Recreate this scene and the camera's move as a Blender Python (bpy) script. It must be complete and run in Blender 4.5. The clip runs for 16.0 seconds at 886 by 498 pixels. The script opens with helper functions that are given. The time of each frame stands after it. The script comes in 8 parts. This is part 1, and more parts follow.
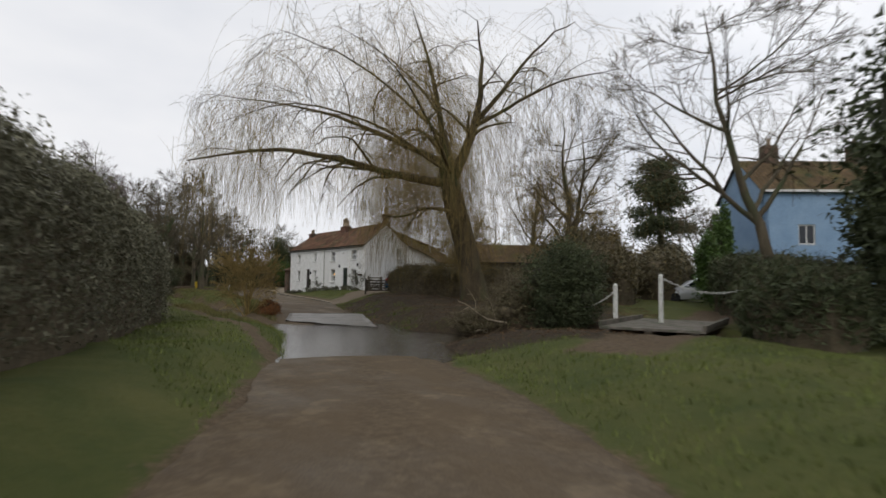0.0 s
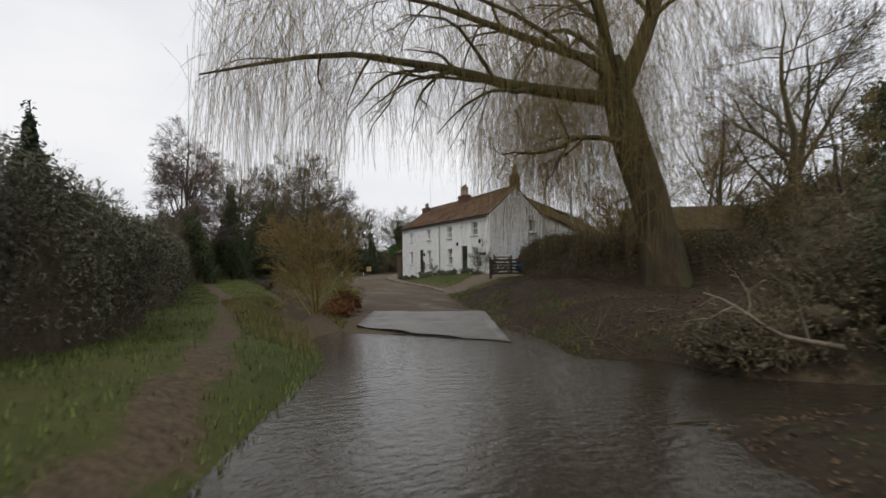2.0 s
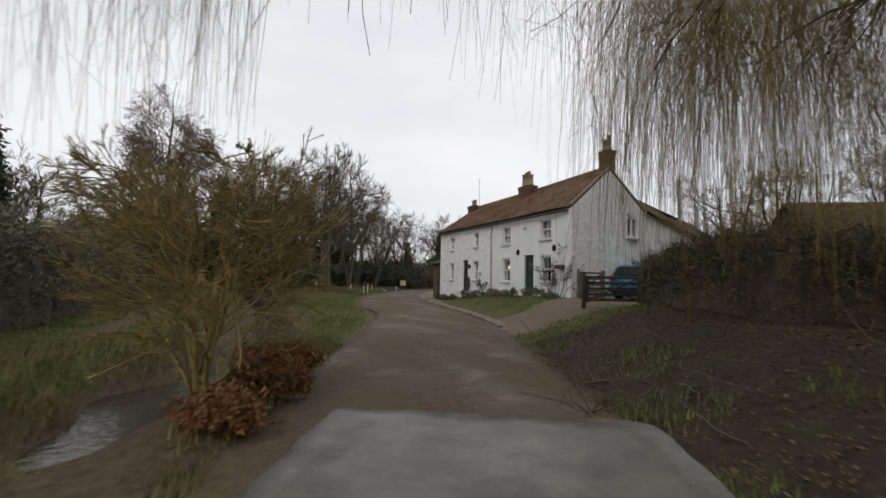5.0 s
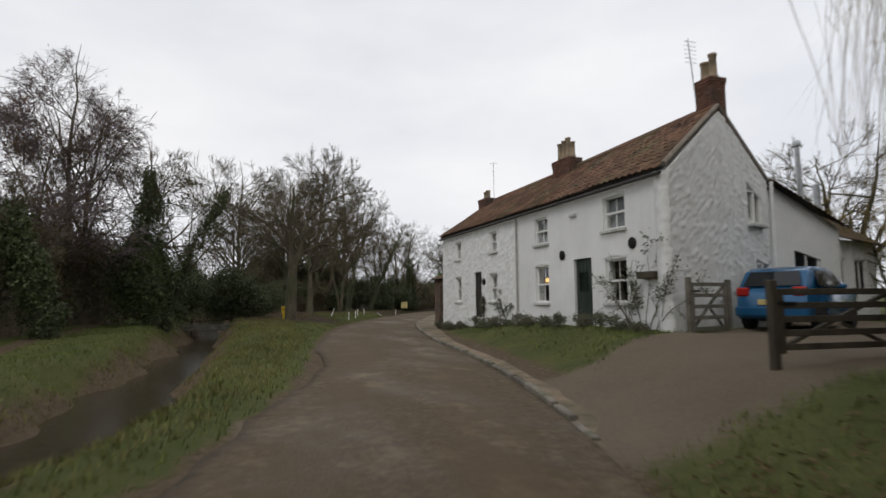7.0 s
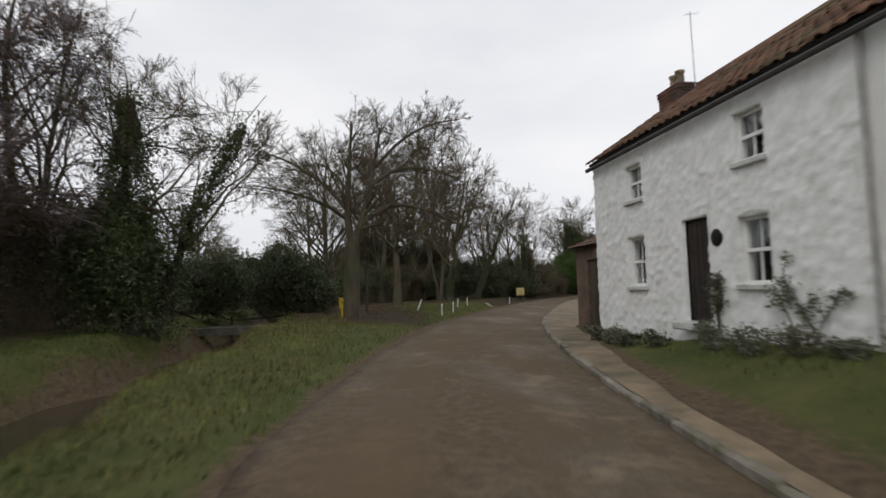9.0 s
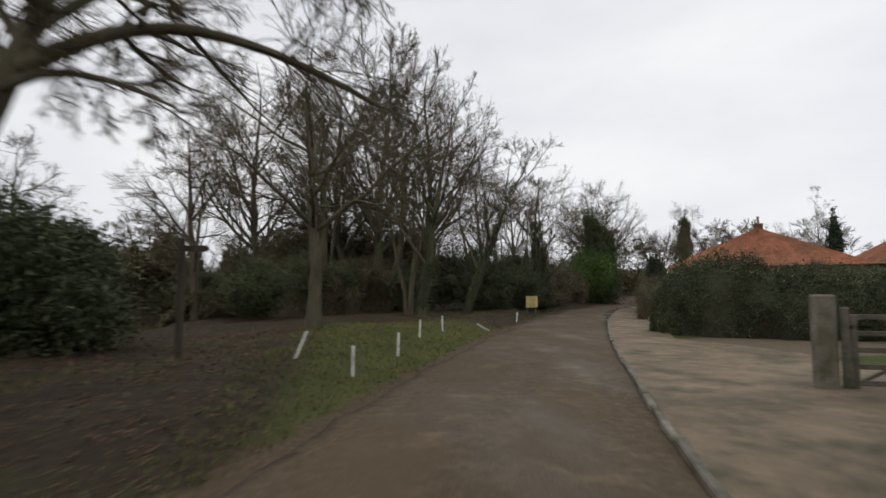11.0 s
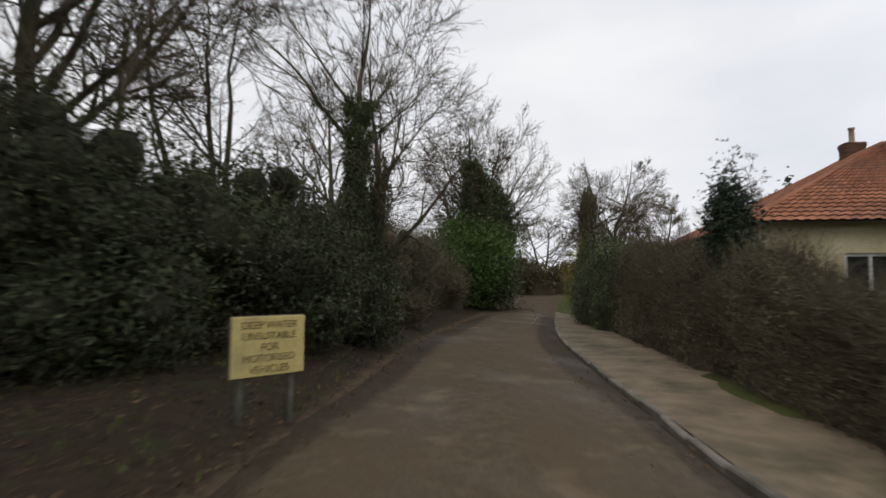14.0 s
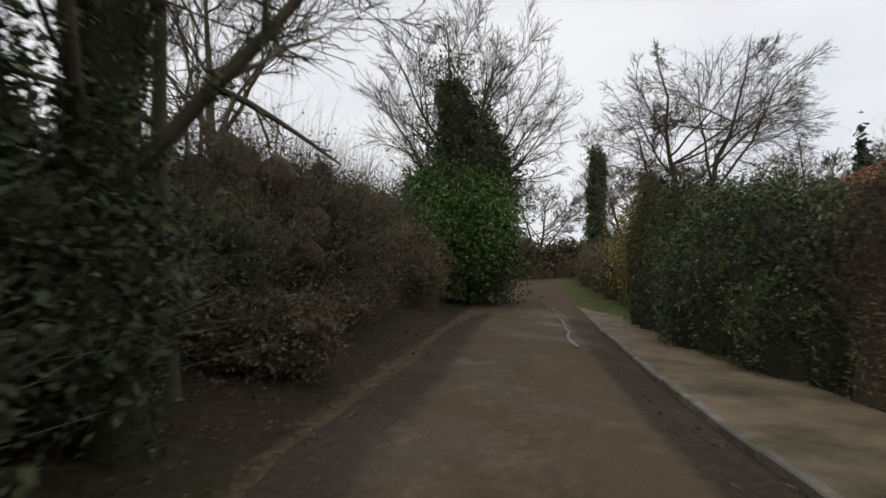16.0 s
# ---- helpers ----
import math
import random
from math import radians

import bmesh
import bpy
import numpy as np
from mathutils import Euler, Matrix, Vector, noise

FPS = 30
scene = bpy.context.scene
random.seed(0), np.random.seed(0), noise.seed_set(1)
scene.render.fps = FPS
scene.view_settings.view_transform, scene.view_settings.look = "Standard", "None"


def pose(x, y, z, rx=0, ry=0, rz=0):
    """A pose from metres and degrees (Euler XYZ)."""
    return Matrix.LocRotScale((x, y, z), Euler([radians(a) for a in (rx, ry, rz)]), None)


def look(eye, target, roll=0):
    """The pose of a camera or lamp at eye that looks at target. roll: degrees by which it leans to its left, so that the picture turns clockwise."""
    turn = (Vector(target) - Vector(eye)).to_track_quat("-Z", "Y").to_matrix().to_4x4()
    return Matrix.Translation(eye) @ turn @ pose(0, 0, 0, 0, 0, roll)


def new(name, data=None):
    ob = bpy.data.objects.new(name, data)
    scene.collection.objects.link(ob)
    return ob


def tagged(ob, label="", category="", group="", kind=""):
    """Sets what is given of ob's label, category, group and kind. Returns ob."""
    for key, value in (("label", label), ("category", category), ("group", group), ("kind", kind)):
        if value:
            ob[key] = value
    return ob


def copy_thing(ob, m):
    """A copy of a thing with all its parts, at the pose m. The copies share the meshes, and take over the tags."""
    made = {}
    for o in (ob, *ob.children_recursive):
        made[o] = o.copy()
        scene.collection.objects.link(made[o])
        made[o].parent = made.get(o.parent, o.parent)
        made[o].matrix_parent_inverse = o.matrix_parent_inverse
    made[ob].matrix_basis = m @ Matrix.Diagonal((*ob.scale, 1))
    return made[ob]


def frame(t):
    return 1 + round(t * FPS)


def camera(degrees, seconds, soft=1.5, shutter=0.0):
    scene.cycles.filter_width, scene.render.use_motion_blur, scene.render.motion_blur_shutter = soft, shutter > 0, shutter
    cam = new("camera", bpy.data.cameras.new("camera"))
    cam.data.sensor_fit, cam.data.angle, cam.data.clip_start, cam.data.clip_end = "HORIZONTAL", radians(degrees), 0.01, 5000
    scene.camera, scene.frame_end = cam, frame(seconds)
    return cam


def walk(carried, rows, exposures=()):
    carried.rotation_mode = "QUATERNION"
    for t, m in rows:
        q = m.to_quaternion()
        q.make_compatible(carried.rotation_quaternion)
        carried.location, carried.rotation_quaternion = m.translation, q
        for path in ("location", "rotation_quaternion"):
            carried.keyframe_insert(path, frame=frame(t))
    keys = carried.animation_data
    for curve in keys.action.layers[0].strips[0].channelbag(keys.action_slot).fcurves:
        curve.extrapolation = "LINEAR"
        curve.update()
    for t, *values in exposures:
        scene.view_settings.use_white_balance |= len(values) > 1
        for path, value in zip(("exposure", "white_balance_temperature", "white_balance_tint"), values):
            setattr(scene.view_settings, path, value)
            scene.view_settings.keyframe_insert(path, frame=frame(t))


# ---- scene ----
cam = camera(78.0, 16.0, shutter=0.4)
PATH = [
    (0, (-23.787, -39.607, 0.922), (-22.53, -38.056, 1.046), 0.7),
    (0.5, (-21.576, -36.989, 0.828), (-20.405, -35.371, 0.939), 1.1),
    (1, (-20.008, -34.589, 0.85), (-18.952, -32.893, 0.948), 0.6),
    (1.5, (-19.242, -32.489, 0.741), (-18.274, -30.741, 0.822), -0.1),
    (2, (-17.901, -30.152, 0.72), (-17.031, -28.352, 0.785), -0.8),
    (2.5, (-17.443, -28.854, 0.677), (-16.637, -27.024, 0.71), -0.9),
    (3, (-17.078, -27.813, 0.685), (-16.305, -25.968, 0.701), -1.6),
    (3.5, (-16.196, -25.939, 0.707), (-15.433, -24.09, 0.723), -1.1),
    (4, (-15.074, -23.497, 0.727), (-14.335, -21.639, 0.765), -0.5),
    (6.3, (-10.982, -13.705, 0.886), (-10.238, -11.859, 1.087), 2.4),
    (6.5, (-10.512, -12.649, 0.861), (-9.778, -10.799, 1.06), 1.6),
    (7, (-9.306, -9.97, 0.956), (-8.613, -8.103, 1.145), -0.5),
    (7.5, (-8.424, -7.468, 1.043), (-7.805, -5.573, 1.193), -2.7),
    (8, (-7.525, -4.45, 1.059), (-7.019, -2.52, 1.204), -3.2),
    (8.5, (-6.729, -1.32, 0.98), (-6.351, 0.639, 1.122), -2.3),
    (8.7, (-6.448, -0.098, 0.971), (-6.126, 1.871, 1.111), -2.3),
    (10.8, (-2.505, 16.028, 1.253), (-2.236, 18.003, 1.409), 0.1),
    (11, (-2.063, 17.78, 1.265), (-1.767, 19.753, 1.414), -0.2),
    (11.5, (-0.922, 22.057, 1.209), (-0.547, 24.017, 1.331), -0.8),
    (12, (0.578, 26.941, 1.153), (1.05, 28.882, 1.264), 0.5),
    (12.5, (2.179, 31.549, 1.168), (2.75, 33.462, 1.292), 0.3),
    (13, (4.015, 35.763, 1.215), (4.662, 37.651, 1.341), -0.1),
    (13.5, (5.714, 39.789, 1.195), (6.447, 41.645, 1.328), 0.9),
    (14, (7.572, 43.427, 1.22), (8.352, 45.264, 1.352), 0.5),
    (14.5, (9.172, 46.939, 1.296), (9.99, 48.759, 1.427), -0.6),
    (15, (10.603, 49.72, 1.336), (11.431, 51.538, 1.44), -0.7),
    (15.5, (11.689, 52.034, 1.267), (12.525, 53.849, 1.344), 0.1),
    (16, (12.693, 53.949, 1.257), (13.538, 55.76, 1.325), 0.1),
]
walk(cam, [(t, look(eye, target, roll)) for t, eye, target, roll in PATH])

# ---- light ----
world = bpy.data.worlds.new("overcast_sky")
scene.world = world
world.use_nodes = True
wn, wl = world.node_tree.nodes, world.node_tree.links
sky = wn.new("ShaderNodeTexSky")
sky.sky_type = "NISHITA"
sky.sun_disc = False
sky.sun_elevation, sky.sun_rotation = radians(32), radians(75)
sky.air_density, sky.dust_density, sky.ozone_density = 1.0, 2.0, 1.0
pale = wn.new("ShaderNodeHueSaturation")
pale.inputs["Saturation"].default_value = 0.15
wl.new(sky.outputs[0], pale.inputs["Color"])
cloud_map = wn.new("ShaderNodeTexCoord")
stretch = wn.new("ShaderNodeMapping")
stretch.inputs["Scale"].default_value = (1.0, 1.0, 2.6)
wl.new(cloud_map.outputs["Generated"], stretch.inputs[0])
cloud = wn.new("ShaderNodeTexNoise")
cloud.inputs["Scale"].default_value, cloud.inputs["Detail"].default_value = 1.7, 5.0
wl.new(stretch.outputs[0], cloud.inputs["Vector"])
grey = wn.new("ShaderNodeValToRGB")
grey.color_ramp.elements[0].position, grey.color_ramp.elements[0].color = 0.3, (0.74, 0.77, 0.84, 1)
grey.color_ramp.elements[1].position, grey.color_ramp.elements[1].color = 0.7, (1.0, 1.0, 1.02, 1)
wl.new(cloud.outputs["Fac"], grey.inputs[0])
clouds = wn.new("ShaderNodeMix")
clouds.data_type = "RGBA"
clouds.inputs["Factor"].default_value = 0.93
wl.new(pale.outputs[0], clouds.inputs["A"])
CLOUD_GAIN = 9.5
gain = wn.new("ShaderNodeVectorMath")
gain.operation = "SCALE"
gain.inputs["Scale"].default_value = CLOUD_GAIN
wl.new(grey.outputs[0], gain.inputs[0])
wl.new(gain.outputs[0], clouds.inputs["B"])
wl.new(clouds.outputs["Result"], wn["Background"].inputs["Color"])
wn["Background"].inputs["Strength"].default_value = 0.1

sun_data = bpy.data.lights.new("sun", "SUN")
sun_data.energy, sun_data.angle, sun_data.color = 0.6, radians(25), (1.0, 0.96, 0.9)
sun = new("sun", sun_data)
sun.matrix_world = look((-30, -22, 42), (0, 10, 0))


# ---- materials ----
def shader(name, rough=0.85, metal=0.0, spec=0.3):
    m = bpy.data.materials.new(name)
    m.use_nodes = True
    b = m.node_tree.nodes["Principled BSDF"]
    b.inputs["Roughness"].default_value = rough
    b.inputs["Metallic"].default_value = metal
    b.inputs["Specular IOR Level"].default_value = spec
    return m, m.node_tree.nodes, m.node_tree.links, b


def coords(n, l, scale=(1, 1, 1)):
    geo = n.new("ShaderNodeNewGeometry")
    mp = n.new("ShaderNodeMapping")
    mp.inputs["Scale"].default_value = scale
    l.new(geo.outputs["Position"], mp.inputs[0])
    return mp.outputs[0]


def noise_tex(n, l, vec, scale, detail=4.0, rough=0.6):
    t = n.new("ShaderNodeTexNoise")
    t.inputs["Scale"].default_value, t.inputs["Detail"].default_value, t.inputs["Roughness"].default_value = scale, detail, rough
    l.new(vec, t.inputs["Vector"])
    return t.outputs["Fac"]


def ramp(n, l, fac, stops):
    r = n.new("ShaderNodeValToRGB")
    while len(r.color_ramp.elements) < len(stops):
        r.color_ramp.elements.new(0.5)
    for e, (p, c) in zip(r.color_ramp.elements, stops):
        e.position, e.color = p, (*c, 1)
    l.new(fac, r.inputs[0])
    return r.outputs[0]


def mix(n, l, fac, a, b, mode="MIX"):
    x = n.new("ShaderNodeMix")
    x.data_type, x.blend_type = "RGBA", mode
    for key, v in (("Factor", fac), ("A", a), ("B", b)):
        if hasattr(v, "is_output"):
            l.new(v, x.inputs[key] if key == "Factor" else x.inputs[{"A": 6, "B": 7}[key]])
        elif key == "Factor":
            x.inputs[0].default_value = v
        else:
            x.inputs[{"A": 6, "B": 7}[key]].default_value = (*v, 1)
    return x.outputs[2]


def bump(n, l, b, height, strength, distance):
    k = n.new("ShaderNodeBump")
    k.inputs["Strength"].default_value, k.inputs["Distance"].default_value = strength, distance
    l.new(height, k.inputs["Height"])
    l.new(k.outputs[0], b.inputs["Normal"])


def surface(name, dark, light, scale=3.0, rough=0.85, fine=30.0, relief=0.3, depth=0.02, stain=None, stain_scale=0.5, metal=0.0, spec=0.3, stretch=(1, 1, 1), island=0.0, random_tint=0.0):
    """A surface with variation at two scales, stains and fine relief."""
    m, n, l, b = shader(name, rough, metal, spec)
    v = coords(n, l, stretch)
    c = ramp(n, l, noise_tex(n, l, v, scale), [(0.3, dark), (0.7, light)])
    grain = noise_tex(n, l, v, fine, 3.0)
    c = mix(n, l, 0.55, c, ramp(n, l, grain, [(0.25, (0.35, 0.35, 0.35)), (0.75, (0.66, 0.66, 0.66))]), "OVERLAY")
    if stain:
        f = ramp(n, l, noise_tex(n, l, v, stain_scale, 6.0), [(0.48, (0, 0, 0)), (0.68, (1, 1, 1))])
        c = mix(n, l, f, c, stain)
    if island or random_tint:
        src = n.new("ShaderNodeNewGeometry").outputs["Random Per Island"] if island else n.new("ShaderNodeObjectInfo").outputs["Random"]
        k = island or random_tint
        c = mix(n, l, 1.0, c, ramp(n, l, src, [(0.0, (1 - k,) * 3), (1.0, (1 + k * 0.6,) * 3)]), "MULTIPLY")
    l.new(c, b.inputs["Base Color"])
    bump(n, l, b, grain, relief, depth)
    return m


def leafy(name, dark, light, rough=0.5, spec=0.4):
    m, n, l, b = shader(name, rough, 0.0, spec)
    g = n.new("ShaderNodeNewGeometry")
    c = ramp(n, l, g.outputs["Random Per Island"], [(0.0, dark), (0.75, light), (1.0, tuple(min(1, k * 1.5) for k in light))])
    v = coords(n, l)
    c = mix(n, l, 0.5, c, ramp(n, l, noise_tex(n, l, v, 0.7, 3.0), [(0.3, tuple(k * 0.5 for k in dark)), (0.7, light)]))
    l.new(c, b.inputs["Base Color"])
    b.inputs["Transmission Weight"].default_value = 0.0
    return m


M_BARK = surface("bark", (0.055, 0.045, 0.029), (0.13, 0.108, 0.072), 3, 0.95, 18, 0.8, 0.03, stain=(0.06, 0.075, 0.035), stain_scale=1.2, stretch=(1, 1, 0.3))
M_WILLOW_BARK = surface("willow_bark", (0.036, 0.028, 0.017), (0.098, 0.075, 0.042), 2, 0.95, 14, 0.9, 0.04, stain=(0.07, 0.08, 0.03), stain_scale=0.8, stretch=(1, 1, 0.3))
M_TWIG = surface("twig", (0.064, 0.052, 0.032), (0.15, 0.124, 0.076), 0.6, 0.9, 8, 0.1, 0.01, island=0.3)
M_DEADWOOD = surface("bleached_deadwood", (0.16, 0.13, 0.09), (0.33, 0.28, 0.20), 1.5, 0.9, 14, 0.3, 0.01)
M_WILLOW_TWIG = surface("willow_twig", (0.14, 0.100, 0.032), (0.31, 0.225, 0.075), 0.4, 0.8, 8, 0.1, 0.01, island=0.35)
M_OSIER = surface("osier_twig", (0.19, 0.135, 0.045), (0.36, 0.265, 0.10), 0.4, 0.8, 8, 0.1, 0.01, island=0.35)
M_BIRCH_TWIG = surface("birch_twig", (0.115, 0.088, 0.088), (0.21, 0.170, 0.168), 0.5, 0.9, 8, 0.1, 0.01, island=0.3)
M_IVY = leafy("ivy_leaf", (0.030, 0.045, 0.017), (0.095, 0.122, 0.046), 0.5, 0.3)
M_HOLLY = leafy("holly_leaf", (0.033, 0.044, 0.022), (0.088, 0.104, 0.050), 0.65, 0.2)
M_LAUREL = leafy("laurel_leaf", (0.040, 0.066, 0.013), (0.17, 0.20, 0.040), 0.4)
M_GREENBUSH = leafy("bright_leaf", (0.03, 0.062, 0.012), (0.095, 0.165, 0.032), 0.5)
M_HEDGE = leafy("hedge_leaf", (0.080, 0.080, 0.055), (0.20, 0.192, 0.128), 0.75, 0.2)
M_BEECH = leafy("hedge_brown_leaf", (0.070, 0.057, 0.029), (0.175, 0.146, 0.076), 0.7)
M_HEDGEGREEN = leafy("clipped_green_leaf", (0.034, 0.050, 0.024), (0.10, 0.128, 0.058), 0.5, 0.3)
M_CONIFER = leafy("conifer_leaf", (0.012, 0.022, 0.012), (0.04, 0.06, 0.03), 0.6)
M_BEDPLANT = leafy("grey_green_leaf", (0.07, 0.072, 0.048), (0.17, 0.175, 0.12), 0.7, 0.2)
M_YELLOW = leafy("yellow_blossom", (0.25, 0.20, 0.02), (0.45, 0.36, 0.05), 0.6)
M_GRASS = leafy("grass_blade", (0.052, 0.078, 0.018), (0.18, 0.21, 0.058), 0.7, 0.2)
M_DRYGRASS = leafy("dry_grass_blade", (0.085, 0.085, 0.026), (0.22, 0.195, 0.075), 0.8, 0.2)
M_DEADLEAF = leafy("dead_leaf", (0.06, 0.038, 0.022), (0.19, 0.125, 0.07), 0.9, 0.1)
M_BRACKEN = leafy("dead_bracken_frond", (0.10, 0.045, 0.02), (0.26, 0.12, 0.05), 0.9, 0.1)
# Solid fillers inside foliage: the shade between twigs is put into their dark colour.
M_CORE = surface("shaded_inside_green", (0.027, 0.028, 0.016), (0.058, 0.060, 0.034), 4, 1.0, 20, 0.8, 0.05)
M_BROWNCORE = surface("shaded_inside_brown", (0.055, 0.044, 0.028), (0.115, 0.092, 0.057), 4, 1.0, 20, 0.8, 0.05)


# ---- building helpers ----
def mesh_of(name, verts, faces, mat, smooth=False):
    """A mesh from arrays: verts (n, 3); faces (m, k), all of one size, or a list of lists."""
    me = bpy.data.meshes.new(name)
    if isinstance(faces, np.ndarray):
        k = faces.shape[1]
        me.vertices.add(len(verts))
        me.vertices.foreach_set("co", np.asarray(verts, np.float32).ravel())
        me.loops.add(faces.size)
        me.loops.foreach_set("vertex_index", faces.astype(np.int32).ravel())
        me.polygons.add(len(faces))
        me.polygons.foreach_set("loop_start", np.arange(0, faces.size, k, dtype=np.int32))
        me.polygons.foreach_set("loop_total", np.full(len(faces), k, np.int32))
        me.update(calc_edges=True)
    else:
        me.from_pydata([tuple(v) for v in verts], [], faces)
    me.materials.append(mat)
    if smooth:
        me.polygons.foreach_set("use_smooth", np.ones(len(me.polygons), bool))
    return me


def thing(name, label, category, at=(0, 0, 0), turn=0.0, group="", kind=""):
    ob = new(name)
    ob.matrix_world = pose(*at, 0, 0, turn)
    ob.empty_display_size = 0.2
    return tagged(ob, label, category, group, kind)


def part(name, shape, mat, parent, label="", smooth=False):
    """Links a bmesh, or a finished mesh, as ONE object under a thing or a part, in the parent's own coordinates."""
    if isinstance(shape, bmesh.types.BMesh):
        me = bpy.data.meshes.new(name)
        bmesh.ops.recalc_face_normals(shape, faces=shape.faces)
        shape.to_mesh(me)
        shape.free()
        me.materials.append(mat)
        if smooth:
            me.polygons.foreach_set("use_smooth", np.ones(len(me.polygons), bool))
    else:
        me = shape
    ob = new(name, me)
    ob.parent = parent
    if label:
        tagged(ob, label)
    return ob


def alone(name, shape, mat, label, category, at=(0, 0, 0), turn=0.0, group="", kind="", smooth=False):
    ob = part(name, shape, mat, None, "", smooth)
    ob.matrix_world = pose(*at, 0, 0, turn)
    return tagged(ob, label, category, group, kind)


def add_box(bm, x0, y0, z0, x1, y1, z1, bevel=0.0):
    made = bmesh.ops.create_cube(bm, size=1.0)["verts"]
    for v in made:
        v.co = Vector(((x0 + x1) / 2 + v.co.x * (x1 - x0), (y0 + y1) / 2 + v.co.y * (y1 - y0), (z0 + z1) / 2 + v.co.z * (z1 - z0)))
    if bevel:
        edges = list({e for v in made for e in v.link_edges})
        bmesh.ops.bevel(bm, geom=edges, offset=bevel, segments=1, affect="EDGES")
    return made


def box(x0, y0, z0, x1, y1, z1, bevel=0.0):
    bm = bmesh.new()
    add_box(bm, x0, y0, z0, x1, y1, z1, bevel)
    return bm


def rod(points, radii, sides=8, caps=True, bm=None):
    """A tube along points with a radius at each."""
    bm = bm or bmesh.new()
    rings = []
    pts = [Vector(p) for p in points]
    for i, p in enumerate(pts):
        d = (pts[min(i + 1, len(pts) - 1)] - pts[max(i - 1, 0)]).normalized()
        u = d.orthogonal().normalized()
        w = d.cross(u)
        r = radii[i] if hasattr(radii, "__len__") else radii
        rings.append([bm.verts.new(p + r * (math.cos(2 * math.pi * k / sides) * u + math.sin(2 * math.pi * k / sides) * w)) for k in range(sides)])
    for a, b in zip(rings, rings[1:]):
        for k in range(sides):
            bm.faces.new((a[k], a[(k + 1) % sides], b[(k + 1) % sides], b[k]))
    if caps:
        bm.faces.new(rings[0][::-1])
        bm.faces.new(rings[-1])
    return bm


def lathe(profile, sides=16, bm=None, at=(0, 0)):
    bm = bm or bmesh.new()
    rings = [[bm.verts.new((at[0] + r * math.cos(2 * math.pi * k / sides), at[1] + r * math.sin(2 * math.pi * k / sides), z)) for k in range(sides)] for r, z in profile]
    for a, b in zip(rings, rings[1:]):
        for k in range(sides):
            bm.faces.new((a[k], a[(k + 1) % sides], b[(k + 1) % sides], b[k]))
    bm.faces.new(rings[0][::-1])
    bm.faces.new(rings[-1])
    return bm


def prism(outline, y0, y1, bm=None):
    """An outline of (x, z) pushed from y0 to y1."""
    bm = bm or bmesh.new()
    a = [bm.verts.new((x, y0, z)) for x, z in outline]
    b = [bm.verts.new((x, y1, z)) for x, z in outline]
    bm.faces.new(a)
    bm.faces.new(b[::-1])
    for k in range(len(a)):
        j = (k + 1) % len(a)
        bm.faces.new((a[k], b[k], b[j], a[j]))
    return bm


def pierced(length, height, thick, holes, step=0.0, rough_amount=0.0, seed=0, top=None):
    """A wall along x from 0 to length, its face at y = 0 and its back at y = thick, with holes (x0, z0, x1, z1) through it.
    step and rough_amount: a face of uneven stones. top(x): the wall's height at x."""
    rng = np.random.default_rng(seed)
    xs, zs = {0.0, length}, {0.0, height}
    for x0, z0, x1, z1 in holes:
        xs |= {x0, x1}
        zs |= {z0, z1}

    def fill(marks):
        marks = sorted(marks)
        out = []
        for a, b in zip(marks, marks[1:]):
            k = max(1, round((b - a) / step)) if step else 1
            out += [a + (b - a) * i / k for i in range(k)]
        return out + [marks[-1]]

    xs, zs = fill(xs), fill(zs)
    bm = bmesh.new()
    grid = {}

    def vert(i, j, back):
        if (i, j, back) not in grid:
            x, z = xs[i], zs[j]
            if top:
                z = z * top(x) / height
            y = thick if back else 0.0
            if rough_amount and not back:
                warp = noise.noise(Vector((x * 1.7, seed, z * 1.7))) * 0.5
                gaps, _ = noise.voronoi(Vector((x * 4.6 + warp, seed * 1.7, z * 6.8 + warp)))
                stone = noise.cell(Vector((x * 4.1 + warp, seed, z * 5.7)))
                y -= rough_amount * (min(1.0, (gaps[1] - gaps[0]) * 2.2) * (0.75 + 0.3 * stone) + 0.25 * noise.noise(Vector((x * 9, seed, z * 9))))
            grid[i, j, back] = bm.verts.new((x, y, z))
        return grid[i, j, back]

    def open_at(i, j):
        if not (0 <= i < len(xs) - 1 and 0 <= j < len(zs) - 1):
            return True
        x, z = (xs[i] + xs[i + 1]) / 2, (zs[j] + zs[j + 1]) / 2
        return any(a < x < c and b < z < d for a, b, c, d in holes)

    for i in range(len(xs) - 1):
        for j in range(len(zs) - 1):
            if open_at(i, j):
                continue
            bm.faces.new([vert(i, j, 0), vert(i + 1, j, 0), vert(i + 1, j + 1, 0), vert(i, j + 1, 0)])
            bm.faces.new([vert(i, j, 1), vert(i, j + 1, 1), vert(i + 1, j + 1, 1), vert(i + 1, j, 1)])
            for di, dj, p, q in ((-1, 0, (i, j), (i, j + 1)), (1, 0, (i + 1, j), (i + 1, j + 1)), (0, -1, (i, j), (i + 1, j)), (0, 1, (i, j + 1), (i + 1, j + 1))):
                if open_at(i + di, j + dj):
                    bm.faces.new([vert(*p, 0), vert(*p, 1), vert(*q, 1), vert(*q, 0)])
    return bm


